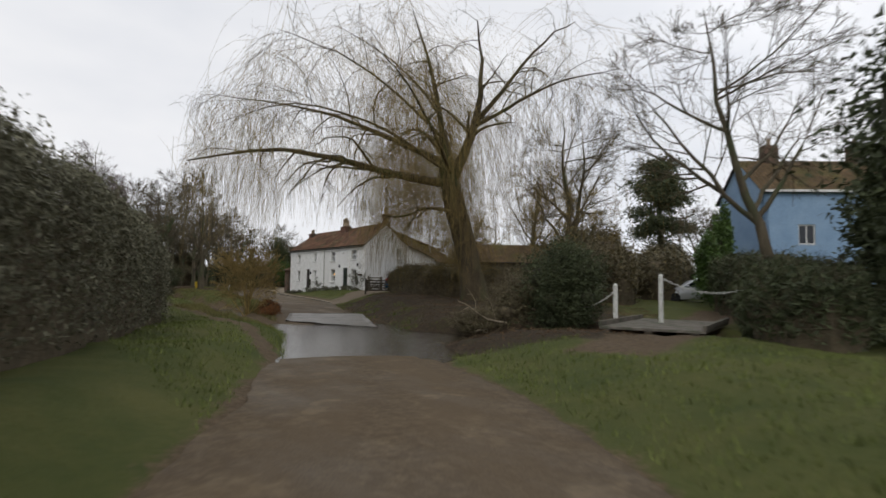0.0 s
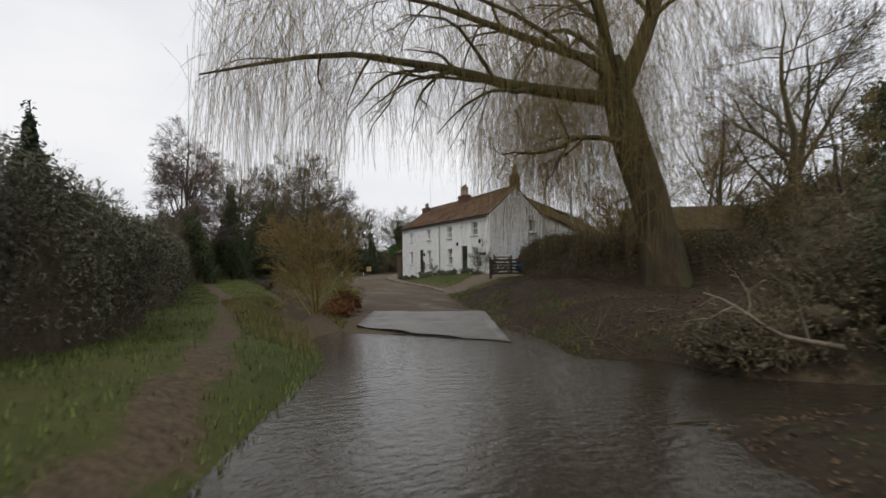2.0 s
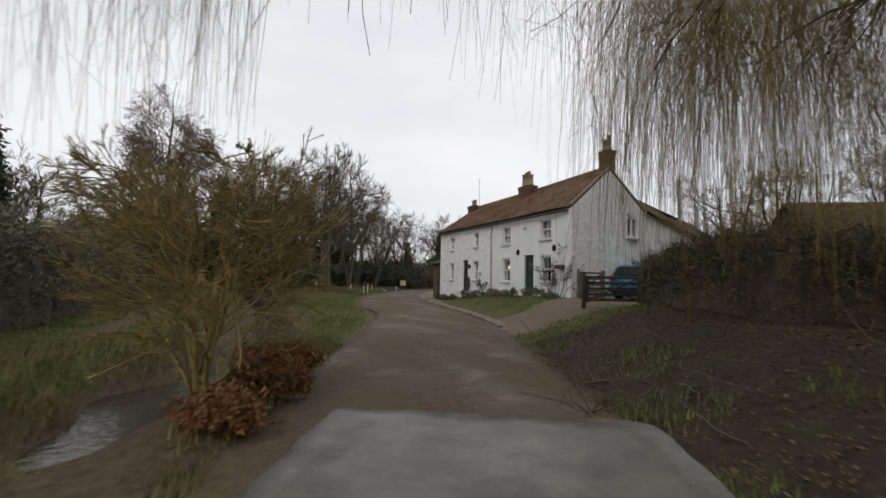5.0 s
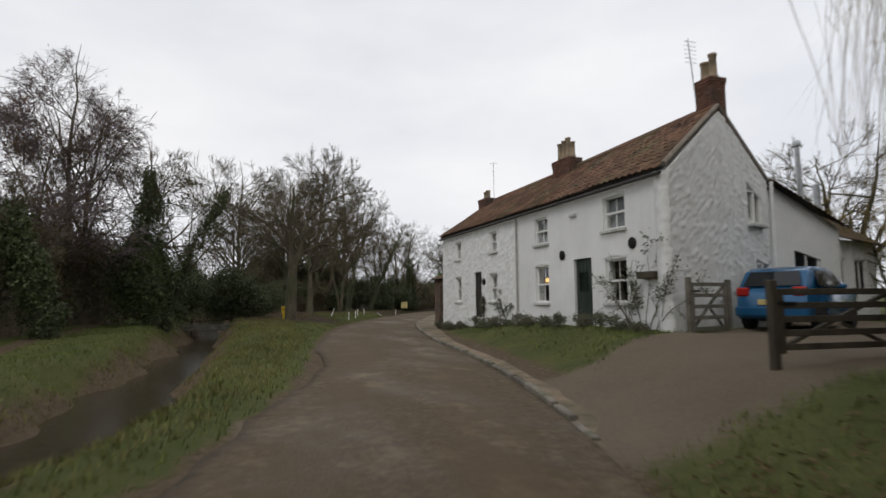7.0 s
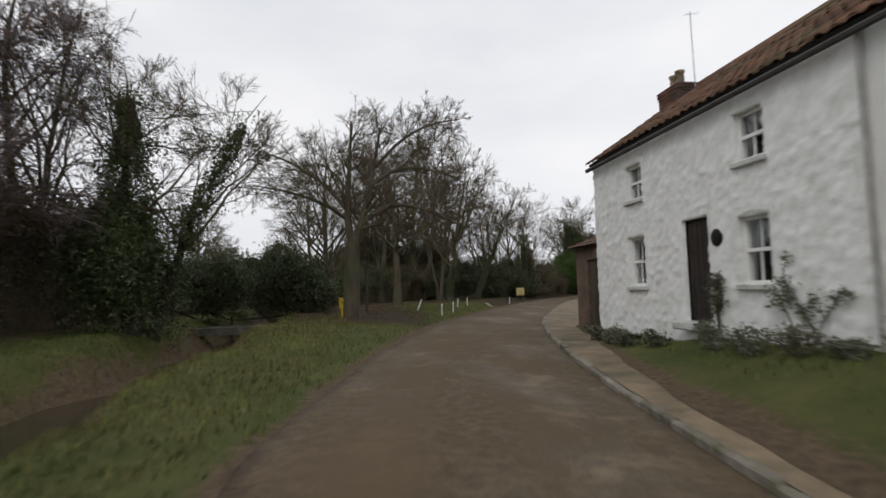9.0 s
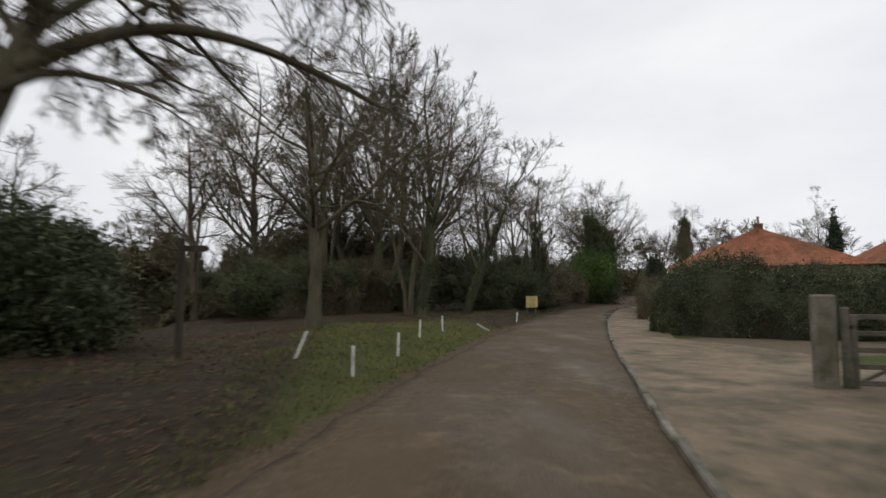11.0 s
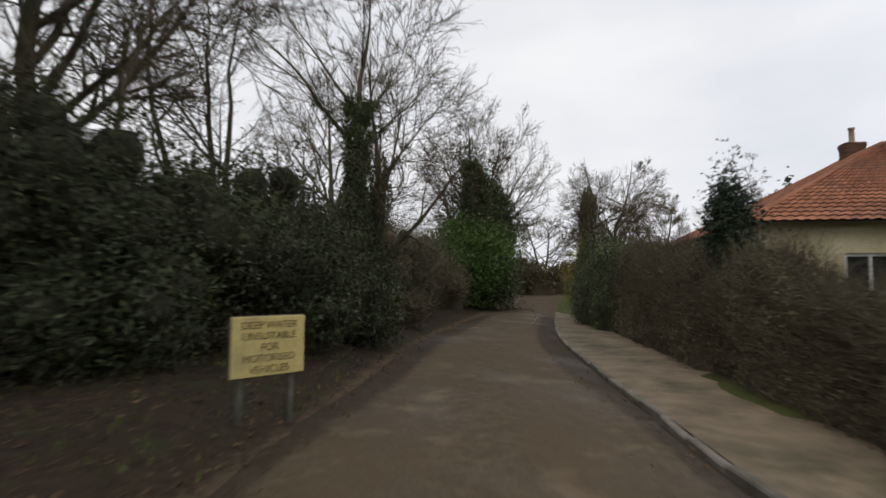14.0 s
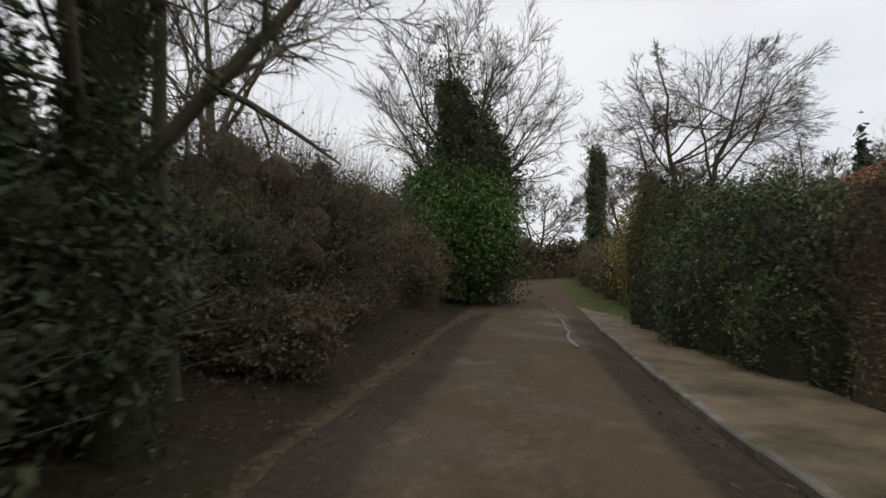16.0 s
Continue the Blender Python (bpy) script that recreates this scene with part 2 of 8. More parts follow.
# ---- trees ----
def tubes(pts, radii, sides, mat, name):
    """Many tubes as one mesh: pts (n, s, 3), radii (n, s)."""
    n, s, _ = pts.shape
    d = np.gradient(pts, axis=1)
    d /= np.linalg.norm(d, axis=2, keepdims=True) + 1e-9
    ref = np.where(np.abs(d[..., 2:3]) > 0.9, np.array([1.0, 0, 0]), np.array([0, 0, 1.0]))
    u = np.cross(d, ref)
    u /= np.linalg.norm(u, axis=2, keepdims=True) + 1e-9
    w = np.cross(d, u)
    a = 2 * np.pi * np.arange(sides) / sides
    ring = u[:, :, None] * np.cos(a)[:, None] + w[:, :, None] * np.sin(a)[:, None]
    v = (pts[:, :, None] + ring * radii[:, :, None, None]).reshape(-1, 3)
    base = (np.arange(n)[:, None, None] * s + np.arange(s - 1)[None, :, None]) * sides
    k = np.arange(sides)[None, None, :]
    j = (k + 1) % sides
    f = np.stack([base + k, base + j, base + sides + j, base + sides + k], -1).reshape(-1, 4)
    return v, f


def joined(pieces, mat, name, smooth=True):
    vs, fs, at = [], [], 0
    for v, f in pieces:
        vs.append(v)
        fs.append(f + at)
        at += len(v)
    return mesh_of(name, np.concatenate(vs), np.concatenate(fs), mat, smooth)


def grow(rng, roots, dirs, lengths, radii, segs, wander, lift, tip=0.35):
    """Shoots from roots: (n, segs + 1, 3) points and (n, segs + 1) radii. lift: pull upwards (below 0: droop), growing towards the tip."""
    n = len(roots)
    p = np.empty((n, segs + 1, 3))
    p[:, 0] = roots
    d = dirs / np.linalg.norm(dirs, axis=1, keepdims=True)
    for i in range(segs):
        d = d + rng.normal(0, wander, (n, 3)) + np.array([0, 0, 1.0]) * lift * (i + 1) / segs
        d /= np.linalg.norm(d, axis=1, keepdims=True)
        p[:, i + 1] = p[:, i] + d * (lengths / segs)[:, None]
    r = radii[:, None] * np.linspace(1, tip, segs + 1)[None]
    return p, r


def sprout(rng, p, r, each, low, high, angle, spread, ratio, rad):
    """Places, ways, lengths and radii of new shoots on tubes."""
    n, s, _ = p.shape
    u = rng.uniform(low, high, (n, each)) * (s - 1)
    i = np.minimum(u.astype(int), s - 2)
    f = (u - i)[..., None]
    rows = np.arange(n)[:, None]
    at = p[rows, i] * (1 - f) + p[rows, i + 1] * f
    d = p[rows, i + 1] - p[rows, i]
    d /= np.linalg.norm(d, axis=2, keepdims=True) + 1e-9
    side = np.cross(d, rng.normal(0, 1, d.shape))
    side /= np.linalg.norm(side, axis=2, keepdims=True) + 1e-9
    a = np.radians(angle + rng.normal(0, spread, (n, each)))[..., None]
    way = d * np.cos(a) + side * np.sin(a)
    whole = np.linalg.norm(np.diff(p, axis=1), axis=2).sum(1)
    length = whole[:, None] * ratio * rng.uniform(0.65, 1.25, (n, each)) * (1.25 - 0.6 * u / (s - 1))
    radius = (r[rows, i] * (1 - f[..., 0]) + r[rows, i + 1] * f[..., 0]) * rad
    return at.reshape(-1, 3), way.reshape(-1, 3), length.ravel(), radius.ravel()


def spikes(p, r):
    """Shoots of one straight piece as slim three-sided points: p (n, 2, 3), r (n,)."""
    n = len(p)
    d = p[:, 1] - p[:, 0]
    d = d / (np.linalg.norm(d, axis=1, keepdims=True) + 1e-9)
    ref = np.where(np.abs(d[:, 2:3]) > 0.9, np.array([1.0, 0, 0]), np.array([0, 0, 1.0]))
    u = np.cross(d, ref)
    u /= np.linalg.norm(u, axis=1, keepdims=True) + 1e-9
    w = np.cross(d, u)
    ring = [p[:, 0] + (u * math.cos(a) + w * math.sin(a)) * r[:, None] for a in (0, 2.094, 4.189)]
    v = np.stack(ring + [p[:, 1]], 1).reshape(-1, 3)
    b = np.arange(n) * 4
    f = np.concatenate([np.stack([b, b + 1, b + 3], -1), np.stack([b + 1, b + 2, b + 3], -1), np.stack([b + 2, b, b + 3], -1)])
    return v, f


def slivers(rng, p, r):
    """The finest shoots, thinner than a finger's nail: one narrow blade each. p (n, 2, 3)."""
    d = p[:, 1] - p[:, 0]
    side = np.cross(d, rng.normal(0, 1, d.shape))
    side *= r / (np.linalg.norm(side, axis=1, keepdims=True) + 1e-9)
    return np.stack([p[:, 0] - side, p[:, 0] + side, p[:, 1]], 1).reshape(-1, 3), np.arange(3 * len(p)).reshape(-1, 3)


def twiggery(tube_parts, spike_parts, mat, name):
    """Twigs as one mesh: bent tubes, cut into triangles, and points."""
    pieces = [(v, np.concatenate([f[:, [0, 1, 2]], f[:, [0, 2, 3]]])) for v, f in tube_parts] + spike_parts
    return joined(pieces, mat, name, False)


def bare_tree(name, label, seed, height, girth, crown_low=0.3, limbs=9, mid=6, twigs=6, fine=5, limb_angle=48, limb_ratio=0.55, lift=0.12, lean=(0, 0), bark=None, twig=None, hang=0.0, twig_r=0.008, at=(0, 0, 0), forks=1, group="", last=3, top=0.82, fork_spread=0.16):
    """A leafless tree: trunk with limbs, and a crown of branches and fine twigs."""
    rng = np.random.default_rng(seed)
    bark, twig = bark or M_BARK, twig or M_TWIG
    root = thing(name, label, "tree", at, group=group)
    d0 = np.array([[lean[0], lean[1], 1.0]]) + (rng.normal(0, fork_spread, (forks, 3)) * [1, 1, 0] if forks > 1 else 0)
    p0, r0 = grow(rng, np.zeros((forks, 3)) + (rng.normal(0, girth * 0.5, (forks, 3)) * [1, 1, 0] if forks > 1 else 0), d0, np.full(forks, height * top) * rng.uniform(0.85, 1.1, forks), np.full(forks, girth), 10, 0.06, 0.05, 0.1)
    r0[:, 0] *= 1.5
    p0[:, 0, 2] -= 0.3
    p1, r1 = grow(rng, *sprout(rng, p0, r0, limbs, crown_low, 0.98, limb_angle, 12, limb_ratio, 0.5), 7, 0.13, lift, 0.25)
    p2, r2 = grow(rng, *sprout(rng, p1, r1, mid, 0.2, 1.0, 42, 14, 0.5, 0.55), 4, 0.14, lift * 0.8, 0.3)
    part("trunk", joined([tubes(p0, r0, 9, bark, ""), tubes(p1, np.maximum(r1, 0.010), 5, bark, ""), tubes(p2, np.maximum(r2, 0.008), 3, bark, "")], bark, "trunk"), bark, root)
    p3, r3 = grow(rng, *sprout(rng, p2, r2, twigs, 0.1, 1.0, 38, 15, 0.6, 0.6), 2, 0.16, lift - hang * 0.6, 0.5)
    p4, r4 = grow(rng, *sprout(rng, p3, r3, fine, 0.1, 1.0, 35, 16, 0.65, 0.7), 1, 0.16, lift - hang, 0.5)
    p5, _ = grow(rng, *sprout(rng, p4, r4, last, 0.15, 0.95, 33, 15, 0.7, 0.8), 1, 0.16, lift - hang * 1.3, 0.5)
    part("crown", twiggery([tubes(p3, np.maximum(r3, twig_r * 1.1), 3, twig, "")], [spikes(p4, np.maximum(r4[:, 0], twig_r)), spikes(p5, np.full(len(p5), twig_r * 0.85))], twig, "crown"), twig, root)
    return root, (p0, r0, p1, r1, p2)


def crowned_tree(name, label, seed, height, girth, spread, low=0.2, leaders=1, limbs=11, mid=7, twigs=6, fine=4, last=2, bark=None, twig=None, hang=0.0, twig_r=0.008, at=(0, 0, 0), group="", lean=(0, 0), rise=0.0, category="tree"):
    """A leafless tree whose limbs arch out and up to fill a rounded crown. lean: how far the top stands aside, in metres; rise: 0 spreading, 1 all upright."""
    rng = np.random.default_rng(seed)
    bark, twig = bark or M_BARK, twig or M_TWIG
    root = thing(name, label, category, at, group=group)
    mid_z, half_z = height * (1 + low) / 2, height * (1 - low) / 2
    centre, reach = np.array([lean[0] * 0.6, lean[1] * 0.6, mid_z]), np.array([spread, spread, half_z])

    def bowed(a, b, c, steps):
        u = np.linspace(0, 1, steps + 1)[None, :, None]
        p = a[:, None] * (1 - u) ** 2 + b[:, None] * 2 * u * (1 - u) + c[:, None] * u ** 2
        kink = np.cumsum(rng.normal(0, 1, p.shape), axis=1) * np.linalg.norm(c - a, axis=1)[:, None, None] * 0.012
        return p + kink * np.minimum(1, np.arange(steps + 1) / 2)[None, :, None]

    def kept(at_, way, length, radius, pull):
        """Turns shoots outwards and ends them at the crown's edge."""
        out = (at_ - centre) / reach
        way = way / np.linalg.norm(way, axis=1, keepdims=True) + pull * out + [0, 0, 0.25 * rise - hang * 0.5]
        way /= np.linalg.norm(way, axis=1, keepdims=True)
        q0, q1 = np.linalg.norm(out, axis=1), np.linalg.norm((at_ + way * length[:, None] - centre) / reach, axis=1)
        edge = rng.uniform(0.9, 1.12, len(q0))
        f = np.clip((edge - q0) / np.maximum(q1 - q0, 1e-3), 0.3, 1)
        return at_, way, np.where(q1 > edge, length * f, length), radius

    k = np.arange(leaders)
    turn = k * 2.4 + rng.uniform(0, 6.28)
    off = (spread * 0.42 if leaders > 1 else 0.0) * rng.uniform(0.6, 1.1, leaders)
    top = np.stack([lean[0] + np.cos(turn) * off, lean[1] + np.sin(turn) * off, height * rng.uniform(0.80, 0.90, leaders)], -1)
    foot = np.stack([np.cos(turn), np.sin(turn), np.zeros(leaders)], -1) * (girth * 0.9 if leaders > 1 else 0.0)
    p0 = bowed(foot, foot + (top - foot) * [0.3, 0.3, 0.5], top, 10)
    r0 = girth * np.linspace(1, 0.05, 11)[None] * np.ones((leaders, 1))
    r0[:, 0] *= 1.45
    p0[:, 0, 2] -= 0.3
    at1, _, _, rad1 = sprout(rng, p0, r0, limbs, low * 0.9, 0.95, 50, 10, 1.0, 0.58)
    n = len(at1)
    u = np.clip((at1[:, 2] / height - low) / (0.86 - low), 0, 1)
    az, el = np.arange(n) * 2.39996 + rng.normal(0, 0.35, n), np.clip(-0.25 + 1.25 * u + rng.normal(0, 0.2, n) + 0.35 * rise, -0.35, 1.35)
    goal = centre + reach * np.stack([np.cos(az) * np.cos(el), np.sin(az) * np.cos(el), np.sin(el)], -1) * rng.uniform(0.58, 0.86, (n, 1))
    span = goal - at1
    p1 = bowed(at1, at1 + span * [0.62 - 0.25 * rise, 0.62 - 0.25 * rise, 0.42 + 0.2 * rise], goal, 8)
    r1 = rad1[:, None] * np.linspace(1, 0.07, 9)[None] ** 0.8
    p2, r2 = grow(rng, *kept(*sprout(rng, p1, r1, mid, 0.22, 1.0, 42, 13, 0.46, 0.55), 0.4), 4, 0.13, 0.06 - hang * 0.3, 0.25)
    part("trunk", joined([tubes(p0, r0, 10, bark, ""), tubes(p1, np.maximum(r1, 0.010), 6, bark, ""), tubes(p2, np.maximum(r2, 0.008), 4, bark, "")], bark, "trunk"), bark, root)
    p3, r3 = grow(rng, *kept(*sprout(rng, p2, r2, twigs, 0.15, 1.0, 38, 14, 0.55, 0.6), 0.3), 2, 0.14, 0.04 - hang * 0.6, 0.5)
    p4, r4 = grow(rng, *kept(*sprout(rng, p3, r3, fine, 0.1, 1.0, 34, 15, 0.62, 0.7), 0.25), 1, 0.14, -hang, 0.5)
    thin = [spikes(p4, np.maximum(r4[:, 0], twig_r))]
    if last:
        p5, _ = grow(rng, *kept(*sprout(rng, p4, r4, last, 0.15, 0.95, 32, 15, 0.66, 0.8), 0.2), 1, 0.14, -hang * 1.3, 0.5)
        thin.append(slivers(rng, p5, twig_r * 0.9))
    part("crown", twiggery([tubes(p3, np.maximum(r3, twig_r * 1.15), 3, twig, "")], thin, twig, "crown"), twig, root)
    return root, (p0, r0, p1, r1, p2)


def leaf_cloud(points, rng, size, mat, name, long=1.9, flat=0.0, whole=False):
    """Many small pointed leaves at points, as one mesh; each point carries a pair. whole: leaves widest at the middle, with a fold."""
    if not whole:
        points = np.concatenate([points, points + rng.normal(0, size * 0.8, points.shape)])
    n = len(points)
    a = rng.normal(0, 1, (n, 3)) * [1, 1, 1 - flat]
    a /= np.linalg.norm(a, axis=1, keepdims=True)
    b = np.cross(a, rng.normal(0, 1, (n, 3)) * [1 - flat, 1 - flat, 1])
    b /= np.linalg.norm(b, axis=1, keepdims=True) + 1e-9
    s = size * rng.uniform(0.5, 1.3, (n, 1))
    if whole:
        fold = np.cross(a, b) * s * 0.16
        v = np.stack([points - a * s * long * 0.5, points + b * s * 0.42 + fold, points + a * s * long * 0.5, points - b * s * 0.42 + fold], 1).reshape(-1, 3)
        q = np.arange(n) * 4
        return mesh_of(name, v, np.concatenate([np.stack([q, q + 1, q + 2], -1), np.stack([q, q + 2, q + 3], -1)]), mat)
    v = np.stack([points - a * s * long * 0.5 + b * s * 0.42, points - a * s * long * 0.5 - b * s * 0.42, points + a * s * long * 0.5], 1)
    return mesh_of(name, v.reshape(-1, 3), np.arange(3 * n).reshape(-1, 3), mat)


def bush(name, label, at, size, leaves, leaf, mat, seed, core=M_CORE, category="bush", group="", turn=0.0, conical=0.0, clumps=13, inner=True, whole=False, sprigs=0, sprig_len=0.5):
    """An uneven shrub of leafy clumps round a solid core, dark for the shade inside, with shoots that stand out."""
    rng = np.random.default_rng(seed)
    root = thing(name, label, category, at, turn, group)
    half = np.array(size) * 0.5
    c = rng.normal(0, 1, (clumps, 3))
    c /= np.linalg.norm(c, axis=1, keepdims=True)
    c *= rng.uniform(0.35, 0.72, (clumps, 1))
    c[0] = 0, 0, 0
    rad = rng.uniform(0.30, 0.50, clumps)
    rad[0] = 0.62
    pick = rng.choice(clumps, leaves, p=rad ** 2 / (rad ** 2).sum())
    d = rng.normal(0, 1, (leaves, 3))
    d /= np.linalg.norm(d, axis=1, keepdims=True)
    rough_edge = rng.uniform(0.58, 1.0, leaves) + 0.6 * rng.uniform(0, 1, leaves) ** 7
    wave = np.sin(d * [4.1, 4.7, 4.4] + np.outer(pick, [1.7, 2.9, 0.8]) + seed).sum(axis=1)
    rough_edge *= np.clip(1.06 + 0.17 * wave, 0.84, 1.5)

    def shaped(p):
        p = p * half
        p[:, 2] += half[2]
        if conical:
            p[:, :2] *= 1 - conical * np.clip(p[:, 2:3] / size[2], 0, 1)
        return p

    p = shaped(c[pick] + d * (rad[pick] * rough_edge)[:, None])
    p = p[p[:, 2] > -0.05]
    part("leaves", leaf_cloud(p, rng, leaf, mat, "leaves", whole=whole), mat, root)
    # added solid lumps that block light and paint the shaded inside dark
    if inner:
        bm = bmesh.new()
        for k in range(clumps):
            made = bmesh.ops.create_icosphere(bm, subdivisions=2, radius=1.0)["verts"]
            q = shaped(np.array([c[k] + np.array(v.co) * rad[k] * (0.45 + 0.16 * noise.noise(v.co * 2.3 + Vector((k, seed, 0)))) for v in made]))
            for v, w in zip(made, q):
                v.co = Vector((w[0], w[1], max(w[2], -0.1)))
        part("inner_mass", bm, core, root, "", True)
    if sprigs:
        k = rng.integers(0, len(p), sprigs)
        way = (p[k] - [0, 0, size[2] * 0.3]) / half + rng.normal(0, 0.4, (sprigs, 3))
        q, r = grow(rng, p[k] * 0.9, way, rng.uniform(0.15, 0.45, sprigs) * size[2] * sprig_len, np.full(sprigs, 0.006), 1, 0.1, 0.2)
        tagged(part("sprig", twiggery([], [spikes(q, r[:, 0])], M_TWIG, "sprig"), M_TWIG, root), kind="stuff")
    return root


def hedge(name, label, spine, width, height, leaves, leaf, mat, seed, core=M_CORE, ground=None, round_top=0.5, lump=0.25, tip=None, sprigs=0, whole=False, wave=0.1, reach=(0.25, 0.8)):
    """A grown hedge along a line of (x, y): lumpy solid core coloured for the shade inside, a skin of leaves and
    shoots. height: one value or one for each point.
    """
    rng = np.random.default_rng(seed)
    pts = np.array(spine, float)
    hs = np.array(height, float) if hasattr(height, "__len__") else np.full(len(pts), float(height))
    seg = np.linalg.norm(np.diff(pts, axis=0), axis=1)
    s = np.r_[0, np.cumsum(seg)]

    def section(u, a, grow_by):
        """u along; a: 0 at one foot, 1 at the other, over the top."""
        x, y, h = np.interp(u, s, pts[:, 0]), np.interp(u, s, pts[:, 1]), np.interp(u, s, hs)
        x2, y2 = np.interp(u + 0.1, s, pts[:, 0]), np.interp(u + 0.1, s, pts[:, 1])
        x1, y1 = np.interp(u - 0.1, s, pts[:, 0]), np.interp(u - 0.1, s, pts[:, 1])
        t = np.stack([x2 - x1, y2 - y1], -1)
        t /= np.linalg.norm(t, axis=-1, keepdims=True) + 1e-9
        ang = np.pi * (1 - a)
        e = round_top
        cx = np.sign(np.cos(ang)) * np.abs(np.cos(ang)) ** e
        cz = np.abs(np.sin(ang)) ** e
        end = np.clip(np.minimum(u, s[-1] - u) / (width * 0.6), 0, 1) ** 0.5
        lum = np.array([1 + lump * noise.noise(Vector((float(i) * 0.55, float(b) * 3, seed))) + lump * 0.8 * noise.noise(Vector((float(i) * 1.7, float(b) * 6, seed + 9))) for i, b in zip(u, a)])
        tall = 1 + np.array([wave * (noise.noise(Vector((float(i) * 0.4, 1.7, seed))) + 0.6 * noise.noise(Vector((float(i) * 1.3, 4.7, seed)))) for i in u])
        off = cx * width * 0.5 * lum * grow_by * end
        return np.stack([x + t[:, 1] * off, y - t[:, 0] * off, cz * h * tall * (0.75 + 0.25 * lum) * grow_by * (0.6 + 0.4 * end)], -1)

    root = thing(name, label, "hedge")
    z0 = ground or ground_z
    u, a = rng.uniform(0, s[-1], leaves), rng.uniform(0, 1, leaves)
    p = section(u, a, rng.uniform(0.88, 1.05, leaves) + 0.12 * rng.uniform(0, 1, leaves) ** 8)
    p[:, 2] += z0(p[:, 0], p[:, 1])
    part("leaves", leaf_cloud(p, rng, leaf, mat, "leaves", whole=whole), mat, root)
    if tip:
        k = rng.uniform(0, 1, len(p)) < 0.2
        part("new_growth", leaf_cloud(p[k] + [0, 0, 0.06], rng, leaf * 0.9, tip, "new_growth", whole=whole), tip, root)
    if sprigs:
        v, b = rng.uniform(0, s[-1], sprigs), rng.uniform(0.04, 0.96, sprigs)
        foot, head = section(v, b, np.full(sprigs, 0.92)), section(v, b, np.full(sprigs, 1.04))
        foot[:, 2] += z0(foot[:, 0], foot[:, 1])
        head[:, 2] += z0(head[:, 0], head[:, 1])
        q, r = grow(rng, foot, (head - foot) * 3 + rng.normal(0, 0.35, foot.shape) + [0, 0, 0.15], rng.uniform(*reach, sprigs), np.full(sprigs, 0.006), 2, 0.25, 0.15)
        q2, r2 = grow(rng, *sprout(rng, q, r, 3, 0.2, 0.95, 40, 15, 0.5, 0.8), 1, 0.2, 0.1)
        tagged(part("sprig", twiggery([tubes(q, r, 3, None, "")], [spikes(q2, r2[:, 0])], M_TWIG, "sprig"), M_TWIG, root), kind="stuff")
    # added solid filler under the leaves, its colour standing in for inner shade
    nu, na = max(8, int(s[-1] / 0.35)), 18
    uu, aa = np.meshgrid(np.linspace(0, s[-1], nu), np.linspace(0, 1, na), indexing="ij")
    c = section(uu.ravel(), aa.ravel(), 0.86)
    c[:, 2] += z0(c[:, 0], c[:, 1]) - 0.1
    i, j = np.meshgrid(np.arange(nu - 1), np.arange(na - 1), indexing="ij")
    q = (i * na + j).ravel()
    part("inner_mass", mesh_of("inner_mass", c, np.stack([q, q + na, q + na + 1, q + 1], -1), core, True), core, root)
    return root


# ---- ground, road and stream ----
ROAD = np.array([(-60, -84), (-38, -58), (-30, -47.5), (-23.6, -39.6), (-19.8, -34), (-17.4, -28.6), (-15, -23.2), (-12.3, -17), (-10.4, -11.5), (-8.3, -6), (-6.7, -2), (-5.4, 4), (-4.6, 10), (-3.0, 17), (-1.2, 23), (0.9, 28), (2.9, 33), (5.8, 39.5), (8.4, 45), (12.0, 52), (15.2, 58), (17.8, 62), (20.9, 66.5), (29.5, 79), (41, 96), (57, 120), (97, 180)], float)
STREAM = np.array([(-20, 160), (-14.5, 100), (-13, 70), (-11.6, 48), (-11.0, 20), (-11.5, 2), (-13.0, -6), (-14.2, -12), (-14.6, -17.5), (-13.5, -22.6), (-11.4, -25.5), (-9.3, -27.4), (-7.2, -29.8), (-6, -33), (-4, -45), (2, -70)], float)
LEVEL_Y = [-90, -40, -33, -28.6, -26.3, -19.6, -17.4, -13.7, -7, 0, 16, 40, 54, 66, 72, 120, 180]
LEVEL_Z = [-0.5, -0.72, -0.82, -0.96, -1.08, -1.10, -1.04, -0.82, -0.64, -0.62, -0.42, -0.42, -0.40, -0.46, -0.48, -0.3, 0.3]
WATER = -0.99


def curve_points(line, step):
    """A line smoothed and cut into even steps."""
    s = np.r_[0, np.cumsum(np.linalg.norm(np.diff(line, axis=0), axis=1))]
    u = np.linspace(0, s[-1], int(s[-1] / 1.0))
    p = np.stack([np.interp(u, s, line[:, 0]), np.interp(u, s, line[:, 1])], -1)
    for _ in range(12):
        p[1:-1] = (p[:-2] + 2 * p[1:-1] + p[2:]) / 4
    s = np.r_[0, np.cumsum(np.linalg.norm(np.diff(p, axis=0), axis=1))]
    u = np.arange(0, s[-1], step)
    return np.stack([np.interp(u, s, p[:, 0]), np.interp(u, s, p[:, 1])], -1)


ROAD_LINE, STREAM_LINE = curve_points(ROAD, 1.0), curve_points(STREAM, 1.0)


